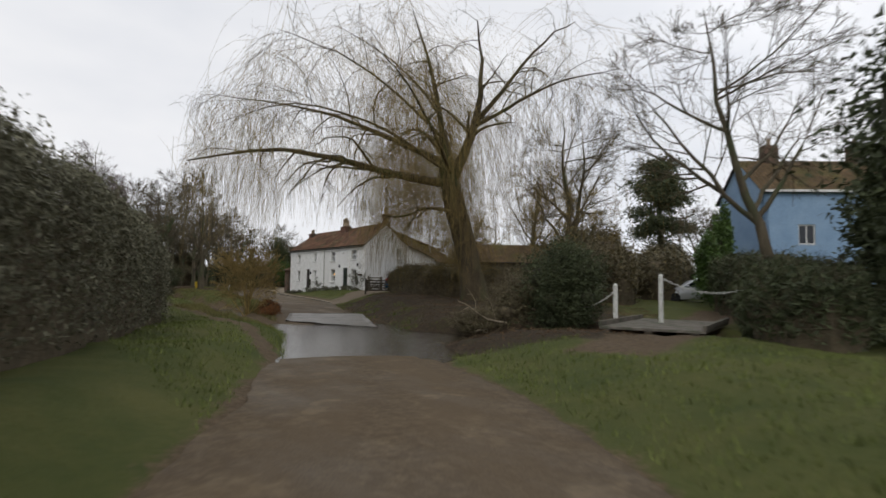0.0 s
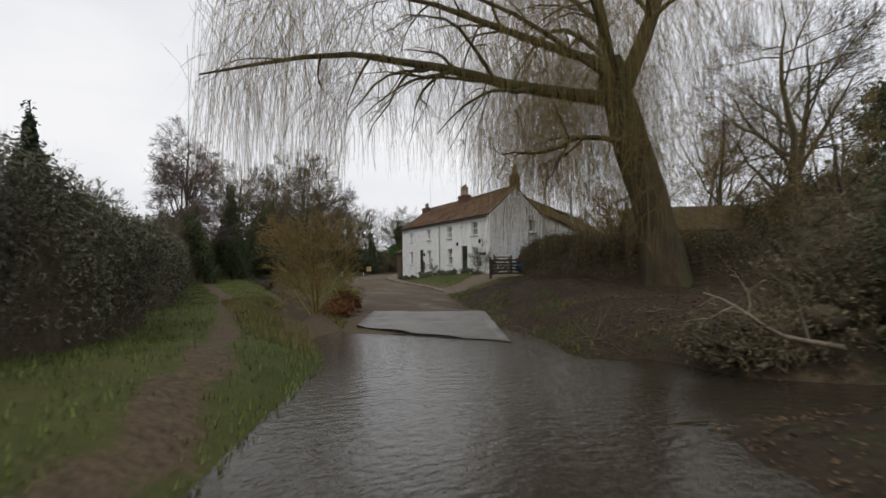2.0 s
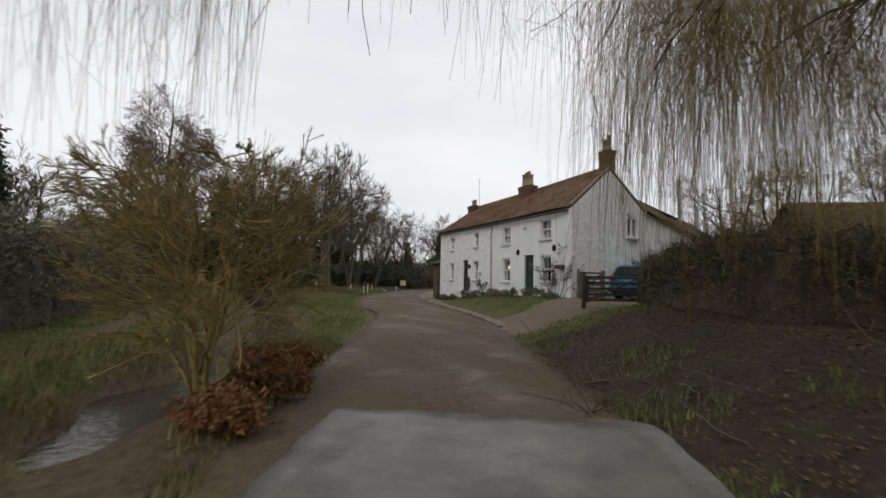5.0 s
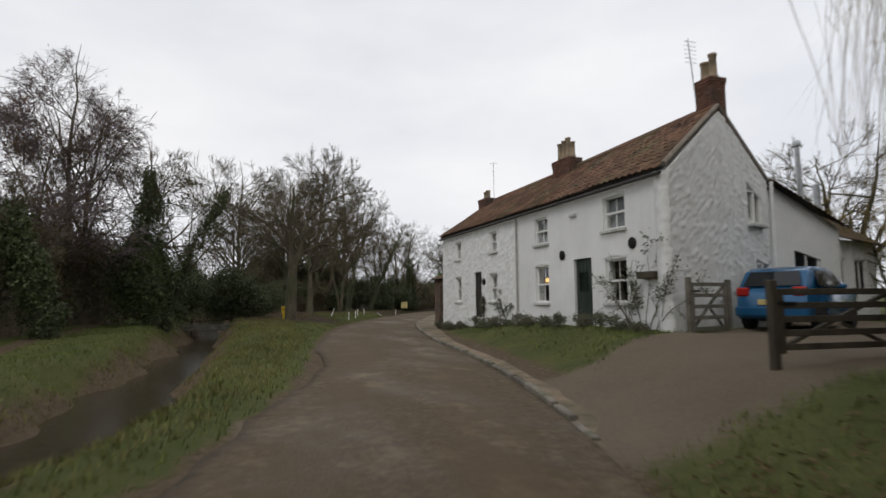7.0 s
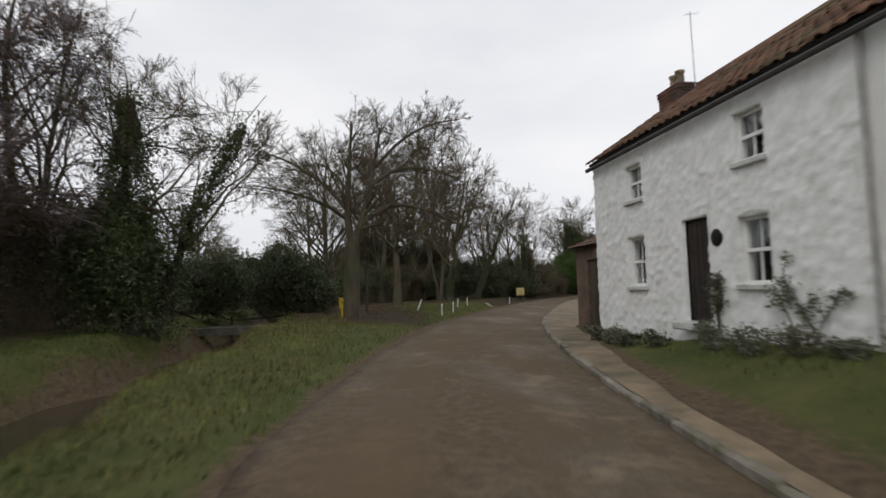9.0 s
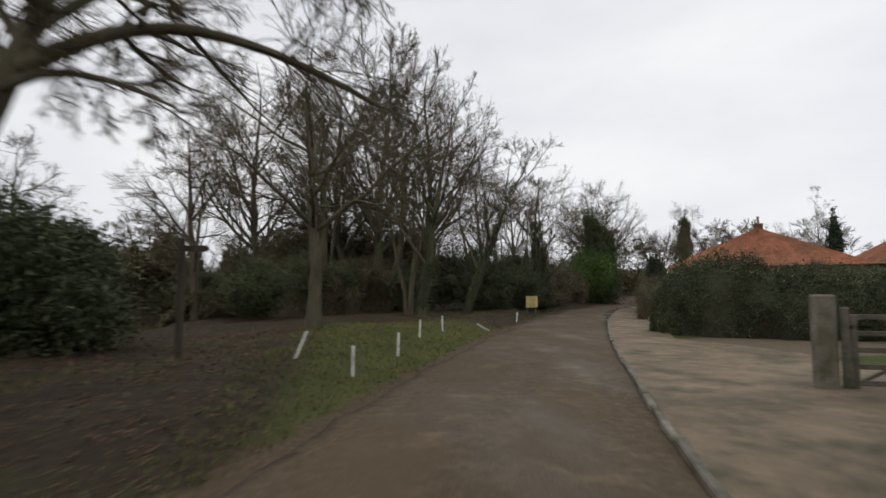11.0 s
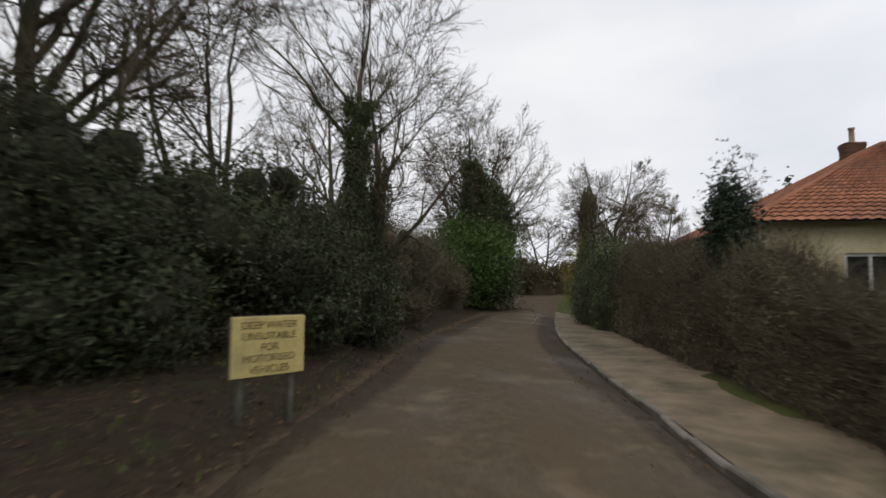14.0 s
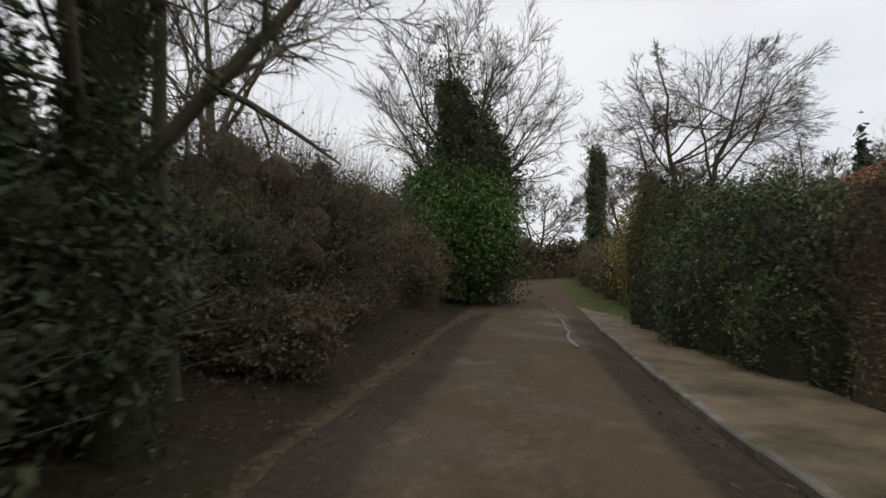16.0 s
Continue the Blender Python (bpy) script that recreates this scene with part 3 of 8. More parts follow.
def beside(x, y, line):
    """Distance from a line, over 0 on its right hand, and how far along the nearest place is (as an index)."""
    x, y = np.atleast_1d(np.asarray(x, float)), np.atleast_1d(np.asarray(y, float))
    out, idx = np.empty(x.shape), np.empty(x.shape, int)
    t = np.gradient(line, axis=0)
    t /= np.linalg.norm(t, axis=1, keepdims=True)
    flat_x, flat_y, flat_o, flat_i = x.ravel(), y.ravel(), out.ravel(), idx.ravel()
    for a in range(0, len(flat_x), 4000):
        dx, dy = flat_x[a:a + 4000, None] - line[:, 0], flat_y[a:a + 4000, None] - line[:, 1]
        k = np.argmin(dx * dx + dy * dy, axis=1)
        r = np.arange(len(k))
        across = dx[r, k] * t[k, 1] - dy[r, k] * t[k, 0]
        d = np.hypot(dx[r, k], dy[r, k])
        flat_o[a:a + 4000], flat_i[a:a + 4000] = np.where(d > 3, np.sign(across) * d, across), k
    return flat_o.reshape(x.shape), flat_i.reshape(x.shape)


def ease(v, a, b):
    k = np.clip((v - a) / (b - a), 0, 1)
    return k * k * (3 - 2 * k)


def ground_parts(x, y):
    x, y = np.broadcast_arrays(np.asarray(x, float), np.asarray(y, float))
    shape = x.shape
    x, y = np.atleast_1d(x).ravel(), np.atleast_1d(y).ravel()
    dr, k = beside(x, y, ROAD_LINE)
    ds, _ = beside(x, y, STREAM_LINE)
    level = np.interp(ROAD_LINE[k, 1], LEVEL_Y, LEVEL_Z)
    side = np.abs(dr)
    rise = np.where(dr > 0, np.interp(y, [-40, -30, -22, -12, -2, 8, 18, 23, 35, 42, 60], [0.35, 0.55, 0.75, 0.85, 0.8, 0.72, 0.25, 0.02, 0.02, 0.1, 0.15]), np.interp(y, [-40, -22, -5, 10, 24, 34, 60], [0.45, 0.6, 0.12, 0.12, 0.32, 0.36, 0.35]))
    z = level + rise * ease(side, np.where(dr > 0, 2.3, np.interp(y, [-29, -26, -20, -17], [2.0, 1.1, 1.1, 2.0])), np.where(dr > 0, 5.5, np.interp(y, [-29, -26, -20, -17], [4.2, 3.0, 3.0, 4.2])))
    far = np.hypot(x + 2, y - 10)
    z = z + 0.012 * np.clip(far - 60, 0, None)
    nz = 0.07 * np.sin(x * 0.9 + 1.3 * np.sin(y * 0.7)) * np.sin(y * 0.8 + 0.6 * np.sin(x * 1.1)) + 0.035 * np.sin(x * 2.7 + y * 1.9) * np.sin(y * 3.1 - x * 1.3)
    forecourt = ease(y, 20, 23) * ease(y, 38, 35) * (dr > 0) * ease(side, 11, 9)
    z = z + nz * ease(side, 2.2, 4.0) * (1 - 0.85 * forecourt)
    # the stream's trench, left open across the ford
    bed = np.interp(y, [-20, -8, 4], [-1.25, -1.3, -1.55])
    sway = 0.28 * np.sin(y * 0.83 + 0.7) + 0.16 * np.sin(y * 2.1)
    trench = ease(np.abs(ds + sway), np.interp(y, [-30, -26, -23, -15, 0], [0.7, 1.0, 1.5, 0.5, 0.35]), np.interp(y, [-30, -26, -23, -15, 0], [1.5, 1.9, 2.5, 1.7, 2.2]))
    on_road = ease(side, 4.2, 2.6)
    cut = bed + (z - bed) * trench
    z = np.where(z > bed, cut * (1 - on_road) + z * on_road, z)
    return z.reshape(shape), dr.reshape(shape), ds.reshape(shape)


def ground_z(x, y):
    return ground_parts(x, y)[0]


def g_at(x, y):
    return float(ground_z(np.array([x]), np.array([y]))[0])


def axis_marks(lo, hi, step, reach):
    mid = list(np.arange(lo, hi + step / 2, step))
    a, b, k = [], [], step
    p, q = lo, hi
    while p > -reach or q < reach:
        k *= 1.35
        p, q = p - k, q + k
        a.append(max(p, -reach * 1.2))
        b.append(min(q, reach * 1.2))
    return np.array(a[::-1] + mid + b)


gx, gy = axis_marks(-30, 34, 0.5, 900), axis_marks(-48, 84, 0.5, 900)
GX, GY = np.meshgrid(gx, gy, indexing="ij")
GZ, GDR, GDS = ground_parts(GX, GY)
GZ = GZ - 0.05 * ease(np.abs(GDR), 2.6, 1.6)
nx, ny = GX.shape
i, j = np.meshgrid(np.arange(nx - 1), np.arange(ny - 1), indexing="ij")
q = (i * ny + j).ravel()

# bare earth: banks, the willow's litter, tracks and the drive
track_west = np.array([(-20.3, -33), (-18.6, -27), (-17.5, -22), (-16.9, -17), (-16.5, -11), (-16.0, -6), (-16.0, 10), (-16.5, 40)])
d_track = np.abs(beside(GX, GY, curve_points(track_west, 1.0))[0])
lane_east = np.array([(-11.0, -32.0), (-7, -30.8), (4, -27)])
d_lane = np.abs(beside(GX, GY, curve_points(lane_east, 1.0))[0])
drive = np.array([(-6.2, -3.0), (-3, -3.2), (1, -3.2), (6, -1.0)])
d_drive = np.abs(beside(GX, GY, curve_points(drive, 1.0))[0])
drive_b = np.array([(2.2, 25), (5.4, 30.5), (8.0, 33.2), (13, 32.0)])
d_drive_b = np.abs(beside(GX, GY, curve_points(drive_b, 0.7))[0])
drive_c = np.array([(9.8, 43.2), (13, 42.4), (20, 42)])
d_drive_c = np.abs(beside(GX, GY, curve_points(drive_c, 0.7))[0])
gravel = np.maximum.reduce([ease(d_drive, 3.0, 1.8), ease(d_drive_b, 2.9, 2.2), ease(d_drive_c, 2.3, 1.7)])
left_bank = (GDR < 0) * ease(GY, -30, -27) * ease(GY, -14, -17)
earth = np.maximum.reduce([ease(np.abs(GDR), 2.35 - 0.75 * left_bank, 1.95 - 0.75 * left_bank), 1.0 * ease(d_track, 0.36, 0.08), ease(d_lane, 1.3, 0.6) * 0.8, 0.95 * ease(np.abs(GDS), np.where(GY < -14, 1.35, 1.9), 0.8), 0.85 * ease(GDR, 3.4, 2.7) * (GDR > 0) * ease(GY, -6, -4) * ease(GY, 20, 16)])
litter = np.maximum.reduce([ease(np.hypot(GX + 8.6, GY + 26.4), 6.6, 5.0) * (GDR > 1.9), ease(np.hypot(GX + 5, GY + 16.5), 10, 7.5) * (GDR > 1.8), ease(-GDR, 1.8, 2.5) * ease(GY, 38, 45) * ease(-GDR, 34, 24), ease(GX, -2.2, -4.6) * ease(GY, 20.5, 24) * ease(GX, -11, -8), ease(GDR, 3.6, 4.6) * ease(GY, 46, 50) * ease(GDR, 9, 6)])
ground_me = mesh_of("ground", np.stack([GX, GY, GZ], -1).reshape(-1, 3), np.stack([q, q + ny, q + ny + 1, q + 1], -1), bpy.data.materials.new("ground"), True)
cover = ground_me.color_attributes.new("cover", "FLOAT_COLOR", "POINT")
cover.data.foreach_set("color", np.stack([earth, gravel, litter, np.ones_like(earth)], -1).astype(np.float32).ravel())

m, n, l, b = shader("ground_cover", 0.92, 0.0, 0.2)
v = coords(n, l)
at_cover = n.new("ShaderNodeAttribute")
at_cover.attribute_name = "cover"
split = n.new("ShaderNodeSeparateColor")
l.new(at_cover.outputs["Color"], split.inputs[0])
fine = noise_tex(n, l, v, 9.0, 6.0, 0.7)
wide = noise_tex(n, l, v, 0.55, 4.0)
grass = mix(n, l, fine, ramp(n, l, wide, [(0.3, (0.028, 0.044, 0.010)), (0.7, (0.070, 0.084, 0.021))]), ramp(n, l, wide, [(0.3, (0.074, 0.090, 0.023)), (0.7, (0.135, 0.122, 0.043))]))
soil = mix(n, l, ramp(n, l, fine, [(0.3, (0, 0, 0)), (0.7, (1, 1, 1))]), mix(n, l, wide, (0.035, 0.025, 0.015), (0.070, 0.050, 0.031)), (0.16, 0.116, 0.072))
stones = mix(n, l, ramp(n, l, noise_tex(n, l, v, 14.0, 6.0, 0.85), [(0.2, (0, 0, 0)), (0.8, (1, 1, 1))]), mix(n, l, wide, (0.085, 0.066, 0.046), (0.13, 0.103, 0.072)), mix(n, l, wide, (0.15, 0.118, 0.083), (0.25, 0.20, 0.142)))
leaves = mix(n, l, ramp(n, l, noise_tex(n, l, v, 7.0, 6.0, 0.85), [(0.3, (0, 0, 0)), (0.7, (1, 1, 1))]), (0.016, 0.012, 0.008), mix(n, l, wide, (0.047, 0.033, 0.020), (0.098, 0.071, 0.043)))
leaves = mix(n, l, ramp(n, l, noise_tex(n, l, v, 1.3, 5.0, 0.7), [(0.52, (0, 0, 0)), (0.66, (0.8, 0.8, 0.8))]), leaves, (0.042, 0.045, 0.018))


def ragged(channel, amount=0.9):
    add = n.new("ShaderNodeMath")
    add.operation = "MULTIPLY_ADD"
    l.new(fine, add.inputs[0])
    add.inputs[1].default_value = amount
    l.new(channel, add.inputs[2])
    return ramp(n, l, add.outputs[0], [(0.62, (0, 0, 0)), (0.95, (1, 1, 1))])


c = mix(n, l, ragged(split.outputs[2]), grass, leaves)
c = mix(n, l, ragged(split.outputs[0]), c, soil)
c = mix(n, l, ragged(split.outputs[1]), c, stones)
l.new(c, b.inputs["Base Color"])
bump(n, l, b, fine, 0.9, 0.06)
ground_me.materials[0] = m
ground = new("ground", ground_me)
tagged(ground, "rough grass, bare earth and leaf litter beside the lane", "ground", kind="structure")


def ribbon(line, left, right, lift, z_of, steps=6, crown=0.0):
    """A strip along a line, from left to right of it (metres; functions of the index or values)."""
    t = np.gradient(line, axis=0)
    t /= np.linalg.norm(t, axis=1, keepdims=True)
    nrm = np.stack([t[:, 1], -t[:, 0]], -1)
    k = np.arange(len(line))
    lo = left(k) if callable(left) else np.full(len(line), left)
    hi = right(k) if callable(right) else np.full(len(line), right)
    f = np.linspace(0, 1, steps + 1)
    off = lo[:, None] + (hi - lo)[:, None] * f
    xy = line[:, None] + nrm[:, None] * off[..., None]
    z = z_of(xy[..., 0], xy[..., 1]) + lift + crown * (1 - (2 * f - 1) ** 2)[None]
    v = np.concatenate([xy, z[..., None]], -1).reshape(-1, 3)
    w = steps + 1
    i, j = np.meshgrid(np.arange(len(line) - 1), np.arange(steps), indexing="ij")
    q = (i * w + j).ravel()
    return v, np.stack([q, q + 1, q + w + 1, q + w], -1)


def road_z(x, y):
    _, k = beside(x, y, ROAD_LINE)
    return np.interp(ROAD_LINE[k, 1], LEVEL_Y, LEVEL_Z)


rng = np.random.default_rng(4)
fine_road = curve_points(ROAD, 0.5)
wob = np.convolve(rng.normal(0, 1, len(fine_road) + 20), np.ones(7) / 7, "same")[10:-10]
wob2 = np.convolve(rng.normal(0, 1, len(fine_road) + 20), np.ones(7) / 7, "same")[10:-10]
rv, rf = ribbon(fine_road, lambda k: -2.02 + 0.28 * wob[k], lambda k: 2.1 + 0.12 * wob2[k] * (fine_road[k, 1] < -8), 0.0, road_z, 10, 0.05)
m, n, l, b = shader("wet_worn_tarmac", 0.7, 0.0, 0.3)
v = coords(n, l)
grit = noise_tex(n, l, v, 40.0, 4.0, 0.7)
patch = noise_tex(n, l, v, 1.1, 6.0, 0.65)
mud = noise_tex(n, l, coords(n, l, (1, 0.45, 1)), 0.5, 5.0, 0.6)
c = mix(n, l, ramp(n, l, grit, [(0.3, (0, 0, 0)), (0.7, (1, 1, 1))]), (0.042, 0.030, 0.018), (0.140, 0.102, 0.060))
c = mix(n, l, ramp(n, l, patch, [(0.54, (0, 0, 0)), (0.63, (1, 1, 1))]), c, (0.175, 0.130, 0.078))
c = mix(n, l, ramp(n, l, mud, [(0.42, (0, 0, 0)), (0.62, (0.85, 0.85, 0.85))]), c, (0.100, 0.069, 0.037))
lane_pos = n.new("ShaderNodeAttribute")
lane_pos.attribute_name = "across"
wobble = n.new("ShaderNodeMath")
wobble.operation = "MULTIPLY_ADD"
l.new(noise_tex(n, l, v, 0.9, 5.0, 0.7), wobble.inputs[0])
wobble.inputs[1].default_value = 0.16
l.new(lane_pos.outputs["Fac"], wobble.inputs[2])
worn = ramp(n, l, wobble.outputs[0], [(0.16, (0, 0, 0)), (0.32, (1, 1, 1)), (0.42, (1, 1, 1)), (0.52, (0, 0, 0)), (0.64, (0, 0, 0)), (0.74, (1, 1, 1)), (0.84, (1, 1, 1)), (0.96, (0, 0, 0))])
pebbles = noise_tex(n, l, v, 7.0, 5.0, 0.8)
loose = mix(n, l, ramp(n, l, pebbles, [(0.42, (0, 0, 0)), (0.66, (1, 1, 1))]), (0.060, 0.042, 0.023), (0.150, 0.110, 0.064))
c = mix(n, l, mix(n, l, worn, (0.62, 0.62, 0.62), (0.12, 0.12, 0.12)), c, loose)
edge_at = n.new("ShaderNodeAttribute")
edge_at.attribute_name = "litter"
edge_sum = n.new("ShaderNodeMath")
edge_sum.operation = "MULTIPLY_ADD"
l.new(noise_tex(n, l, v, 3.2, 6.0, 0.75), edge_sum.inputs[0])
edge_sum.inputs[1].default_value = 0.9
l.new(edge_at.outputs["Fac"], edge_sum.inputs[2])
wet_leaves = mix(n, l, ramp(n, l, noise_tex(n, l, v, 16.0, 5.0, 0.8), [(0.35, (0, 0, 0)), (0.7, (1, 1, 1))]), (0.014, 0.011, 0.007), (0.080, 0.054, 0.030))
c = mix(n, l, ramp(n, l, edge_sum.outputs[0], [(0.72, (0, 0, 0)), (1.02, (0.95, 0.95, 0.95))]), c, wet_leaves)
l.new(c, b.inputs["Base Color"])
l.new(ramp(n, l, mud, [(0.3, (0.52, 0.52, 0.52)), (0.55, (0.9, 0.9, 0.9))]), b.inputs["Roughness"])
bump(n, l, b, pebbles, 0.45, 0.012)
road_me = mesh_of("road", rv, rf, m, True)
across = road_me.attributes.new("across", "FLOAT", "POINT")
across.data.foreach_set("value", np.tile(np.linspace(0, 1, 11), len(fine_road)).astype(np.float32))
off_road = np.linspace(-2.02, 2.1, 11)[None, :]
road_y = fine_road[:, 1][:, None]
right_w, left_w = np.interp(road_y, [42, 50, 57, 96], [0.05, 0.5, 0.9, 0.9]), np.interp(road_y, [-20, -12, 40, 46, 50, 58, 96], [0.0, 0.12, 0.12, 0.3, 0.7, 1.15, 1.15])
litter_at = np.maximum(ease(off_road, 2.1 - right_w, 2.2 - right_w * 0.6), ease(-off_road, 2.0 - left_w, 2.2 - left_w * 0.5))
spread_at = road_me.attributes.new("litter", "FLOAT", "POINT")
spread_at.data.foreach_set("value", np.broadcast_to(litter_at, (len(fine_road), 11)).astype(np.float32).ravel())
road = new("road", road_me)
tagged(road, "wet worn tarmac lane with mud and pale patches", "road", kind="structure")

# pale concrete apron on the far side of the ford, its front edge slanting along the water
M_CONCRETE = surface("wet_concrete", (0.075, 0.066, 0.054), (0.16, 0.143, 0.118), 1.6, 0.45, 16, 0.6, 0.012, stain=(0.055, 0.046, 0.032), stain_scale=1.5, spec=0.5)
near_l, near_r, far_r, far_l = (np.array(p, float) for p in ((-13.5, -15.5), (-11.2, -19.75), (-8.75, -14.3), (-12.0, -12.6)))
fu, fv = np.meshgrid(np.linspace(0, 1, 13), np.linspace(0, 1, 13), indexing="ij")
axy = (near_l * (1 - fu[..., None]) + near_r * fu[..., None]) * (1 - fv[..., None]) + (far_l * (1 - fu[..., None]) + far_r * fu[..., None]) * fv[..., None]
axy = axy + 0.05 * np.sin(fu * 21 + 2)[..., None] * np.array([0.6, 0.8])
az = np.maximum(road_z(axy[..., 0], axy[..., 1]) + 0.105, -0.979) - 0.03 * ease(fv, 0.85, 1.0)
av = np.concatenate([axy, az[..., None]], -1).reshape(-1, 3)
ii, jj = np.meshgrid(np.arange(12), np.arange(12), indexing="ij")
aq = (ii * 13 + jj).ravel()
af = np.stack([aq, aq + 13, aq + 14, aq + 1], -1)
rim = np.concatenate([np.arange(0, 169, 13), 156 + np.arange(1, 13), np.arange(155, -1, -13), np.arange(11, 0, -1)])
low_rim = av[rim] - [0, 0, 0.3]
rk = np.arange(len(rim))
af = np.concatenate([af, np.stack([rim, rim[(rk + 1) % len(rim)], 169 + (rk + 1) % len(rim), 169 + rk], -1)])
tagged(new("pavement_slab", mesh_of("pavement_slab", np.concatenate([av, low_rim]), af, M_CONCRETE)), "wet pale concrete apron leaving the ford", "road", kind="structure")

# water
m, n, l, b = shader("stream_water", 0.06, 0.0, 0.5)
v = coords(n, l, (1, 1.6, 1))
b.inputs["Base Color"].default_value = (0.040, 0.033, 0.022, 1)
b.inputs["IOR"].default_value = 1.33
ripple = noise_tex(n, l, v, 5.5, 3.0, 0.55)
bump(n, l, b, ripple, 0.35, 0.05)
fine_stream = curve_points(STREAM, 0.6)
sv, sf = ribbon(fine_stream, lambda k: -np.interp(fine_stream[k, 1], [-33, -29, -15, -10], [2.2, 9.0, 8.0, 2.2]), lambda k: np.interp(fine_stream[k, 1], [-33, -29, -15, -10], [2.2, 7.0, 8.0, 2.2]), 0.0, lambda x, y: np.interp(y, [-15, 4], [WATER, -1.22]), 4)
tagged(new("water", mesh_of("water", sv, sf, m, True)), "shallow rippled stream running across the lane at a ford", "stream", kind="structure")

# water standing along the muddy gutter by the kerb
gut_line = fine_road[(fine_road[:, 1] > 44) & (fine_road[:, 1] < 96)]
gut_edge = np.convolve(np.random.default_rng(15).normal(0, 1, len(gut_line) + 20), np.ones(5) / 5, "same")[10:-10]
gut_inner = 2.08 - np.interp(gut_line[:, 1], [44, 50, 57, 96], [0.05, 0.45, 0.85, 0.85]) + 0.10 * gut_edge
wet = (gut_line[:, 1] > 63.5) & (gut_line[:, 1] < 80)
pv, pf = ribbon(gut_line[wet], lambda k: gut_inner[wet][k] - 0.10 - 0.03 * np.sin(k * 0.9), lambda k: gut_inner[wet][k] - 0.01, 0.058, road_z, 2)
tagged(new("puddle", mesh_of("puddle", pv, pf, m, True)), "narrow puddle standing along the gutter", "puddle", kind="structure")

# raised footway behind the kerb
M_FOOTWAY = surface("gritty_footway", (0.130, 0.097, 0.062), (0.265, 0.203, 0.132), 1.5, 0.8, 45, 0.5, 0.012, stain=(0.07, 0.065, 0.035), stain_scale=0.9)
side_line = fine_road[(fine_road[:, 1] > -4.5) & (fine_road[:, 1] < 120)]
ragged_edge = np.convolve(np.random.default_rng(14).normal(0, 1, len(side_line) + 20), np.ones(9) / 9, "same")[10:-10]
fv, ff = ribbon(side_line, 2.17, lambda k: np.interp(side_line[k, 1], [-4.5, -2, 8, 14, 20, 23, 27, 33, 36, 60], [2.3, 2.42, 2.5, 2.9, 3.2, 5.6, 7.4, 6.6, 4.2, 4.1]) + 0.22 * ragged_edge[k], 0.0, lambda x, y: road_z(x, y) + 0.11 * ease(y, -4.6, -1.5) - 0.02, 4)
tagged(new("pavement", mesh_of("pavement", fv, ff, M_FOOTWAY, True)), "gritty footway behind a worn kerb", "pavement", kind="structure")


# ---- cottages ----
M_LIMEWASH = surface("limewash", (0.70, 0.70, 0.68), (0.80, 0.80, 0.78), 0.6, 0.9, 14, 0.35, 0.015)
M_RUBBLE = surface("whitewashed_rubble", (0.72, 0.72, 0.70), (0.82, 0.82, 0.80), 2.5, 0.9, 12, 0.5, 0.02, stain=(0.66, 0.66, 0.63), stain_scale=2.6)
m, n, l, b = shader("painted_brick", 0.85)
apart = n.new("ShaderNodeSeparateXYZ")
l.new(coords(n, l), apart.inputs[0])
flat = n.new("ShaderNodeCombineXYZ")
l.new(apart.outputs[1], flat.inputs[0])
l.new(apart.outputs[2], flat.inputs[1])
courses = n.new("ShaderNodeTexBrick")
courses.inputs["Scale"].default_value = 1.0
courses.inputs["Brick Width"].default_value, courses.inputs["Row Height"].default_value = 0.225, 0.075
courses.inputs["Mortar Size"].default_value, courses.inputs["Mortar Smooth"].default_value = 0.009, 0.6
l.new(flat.outputs[0], courses.inputs["Vector"])
c = ramp(n, l, noise_tex(n, l, coords(n, l), 0.8, 6.0), [(0.3, (0.69, 0.69, 0.67)), (0.7, (0.80, 0.80, 0.78))])
streak = ramp(n, l, noise_tex(n, l, coords(n, l, (2.2, 2.2, 0.35)), 1.6, 6.0, 0.7), [(0.56, (0, 0, 0)), (0.75, (0.5, 0.5, 0.5))])
c = mix(n, l, streak, c, (0.50, 0.50, 0.46))
l.new(c, b.inputs["Base Color"])
k = n.new("ShaderNodeBump")
k.invert = True
k.inputs["Strength"].default_value, k.inputs["Distance"].default_value = 0.22, 0.008
l.new(courses.outputs["Fac"], k.inputs["Height"])
l.new(k.outputs[0], b.inputs["Normal"])
M_PAINTBRICK = m
M_SASH = surface("white_gloss_paint", (0.66, 0.66, 0.64), (0.78, 0.78, 0.76), 2, 0.45, 30, 0.1, 0.003)
M_SILL = surface("painted_stone", (0.48, 0.48, 0.46), (0.66, 0.66, 0.63), 2, 0.8, 30, 0.3, 0.006, stain=(0.30, 0.31, 0.27), stain_scale=2)
M_DOOR = surface("dark_green_paint", (0.018, 0.028, 0.022), (0.035, 0.048, 0.038), 2, 0.5, 25, 0.15, 0.003)
M_DOORBLACK = surface("dark_stained_door", (0.014, 0.010, 0.008), (0.035, 0.026, 0.020), 2, 0.5, 25, 0.15, 0.003)
M_PANTILE = surface("clay_pantile", (0.088, 0.047, 0.029), (0.19, 0.102, 0.062), 0.9, 0.85, 22, 0.5, 0.01, stain=(0.115, 0.095, 0.05), stain_scale=0.75, random_tint=0.38)
M_PANTILES = surface("clay_pantiles", (0.088, 0.047, 0.029), (0.19, 0.102, 0.062), 0.9, 0.85, 22, 0.5, 0.01, stain=(0.115, 0.095, 0.05), stain_scale=0.75, island=0.38)
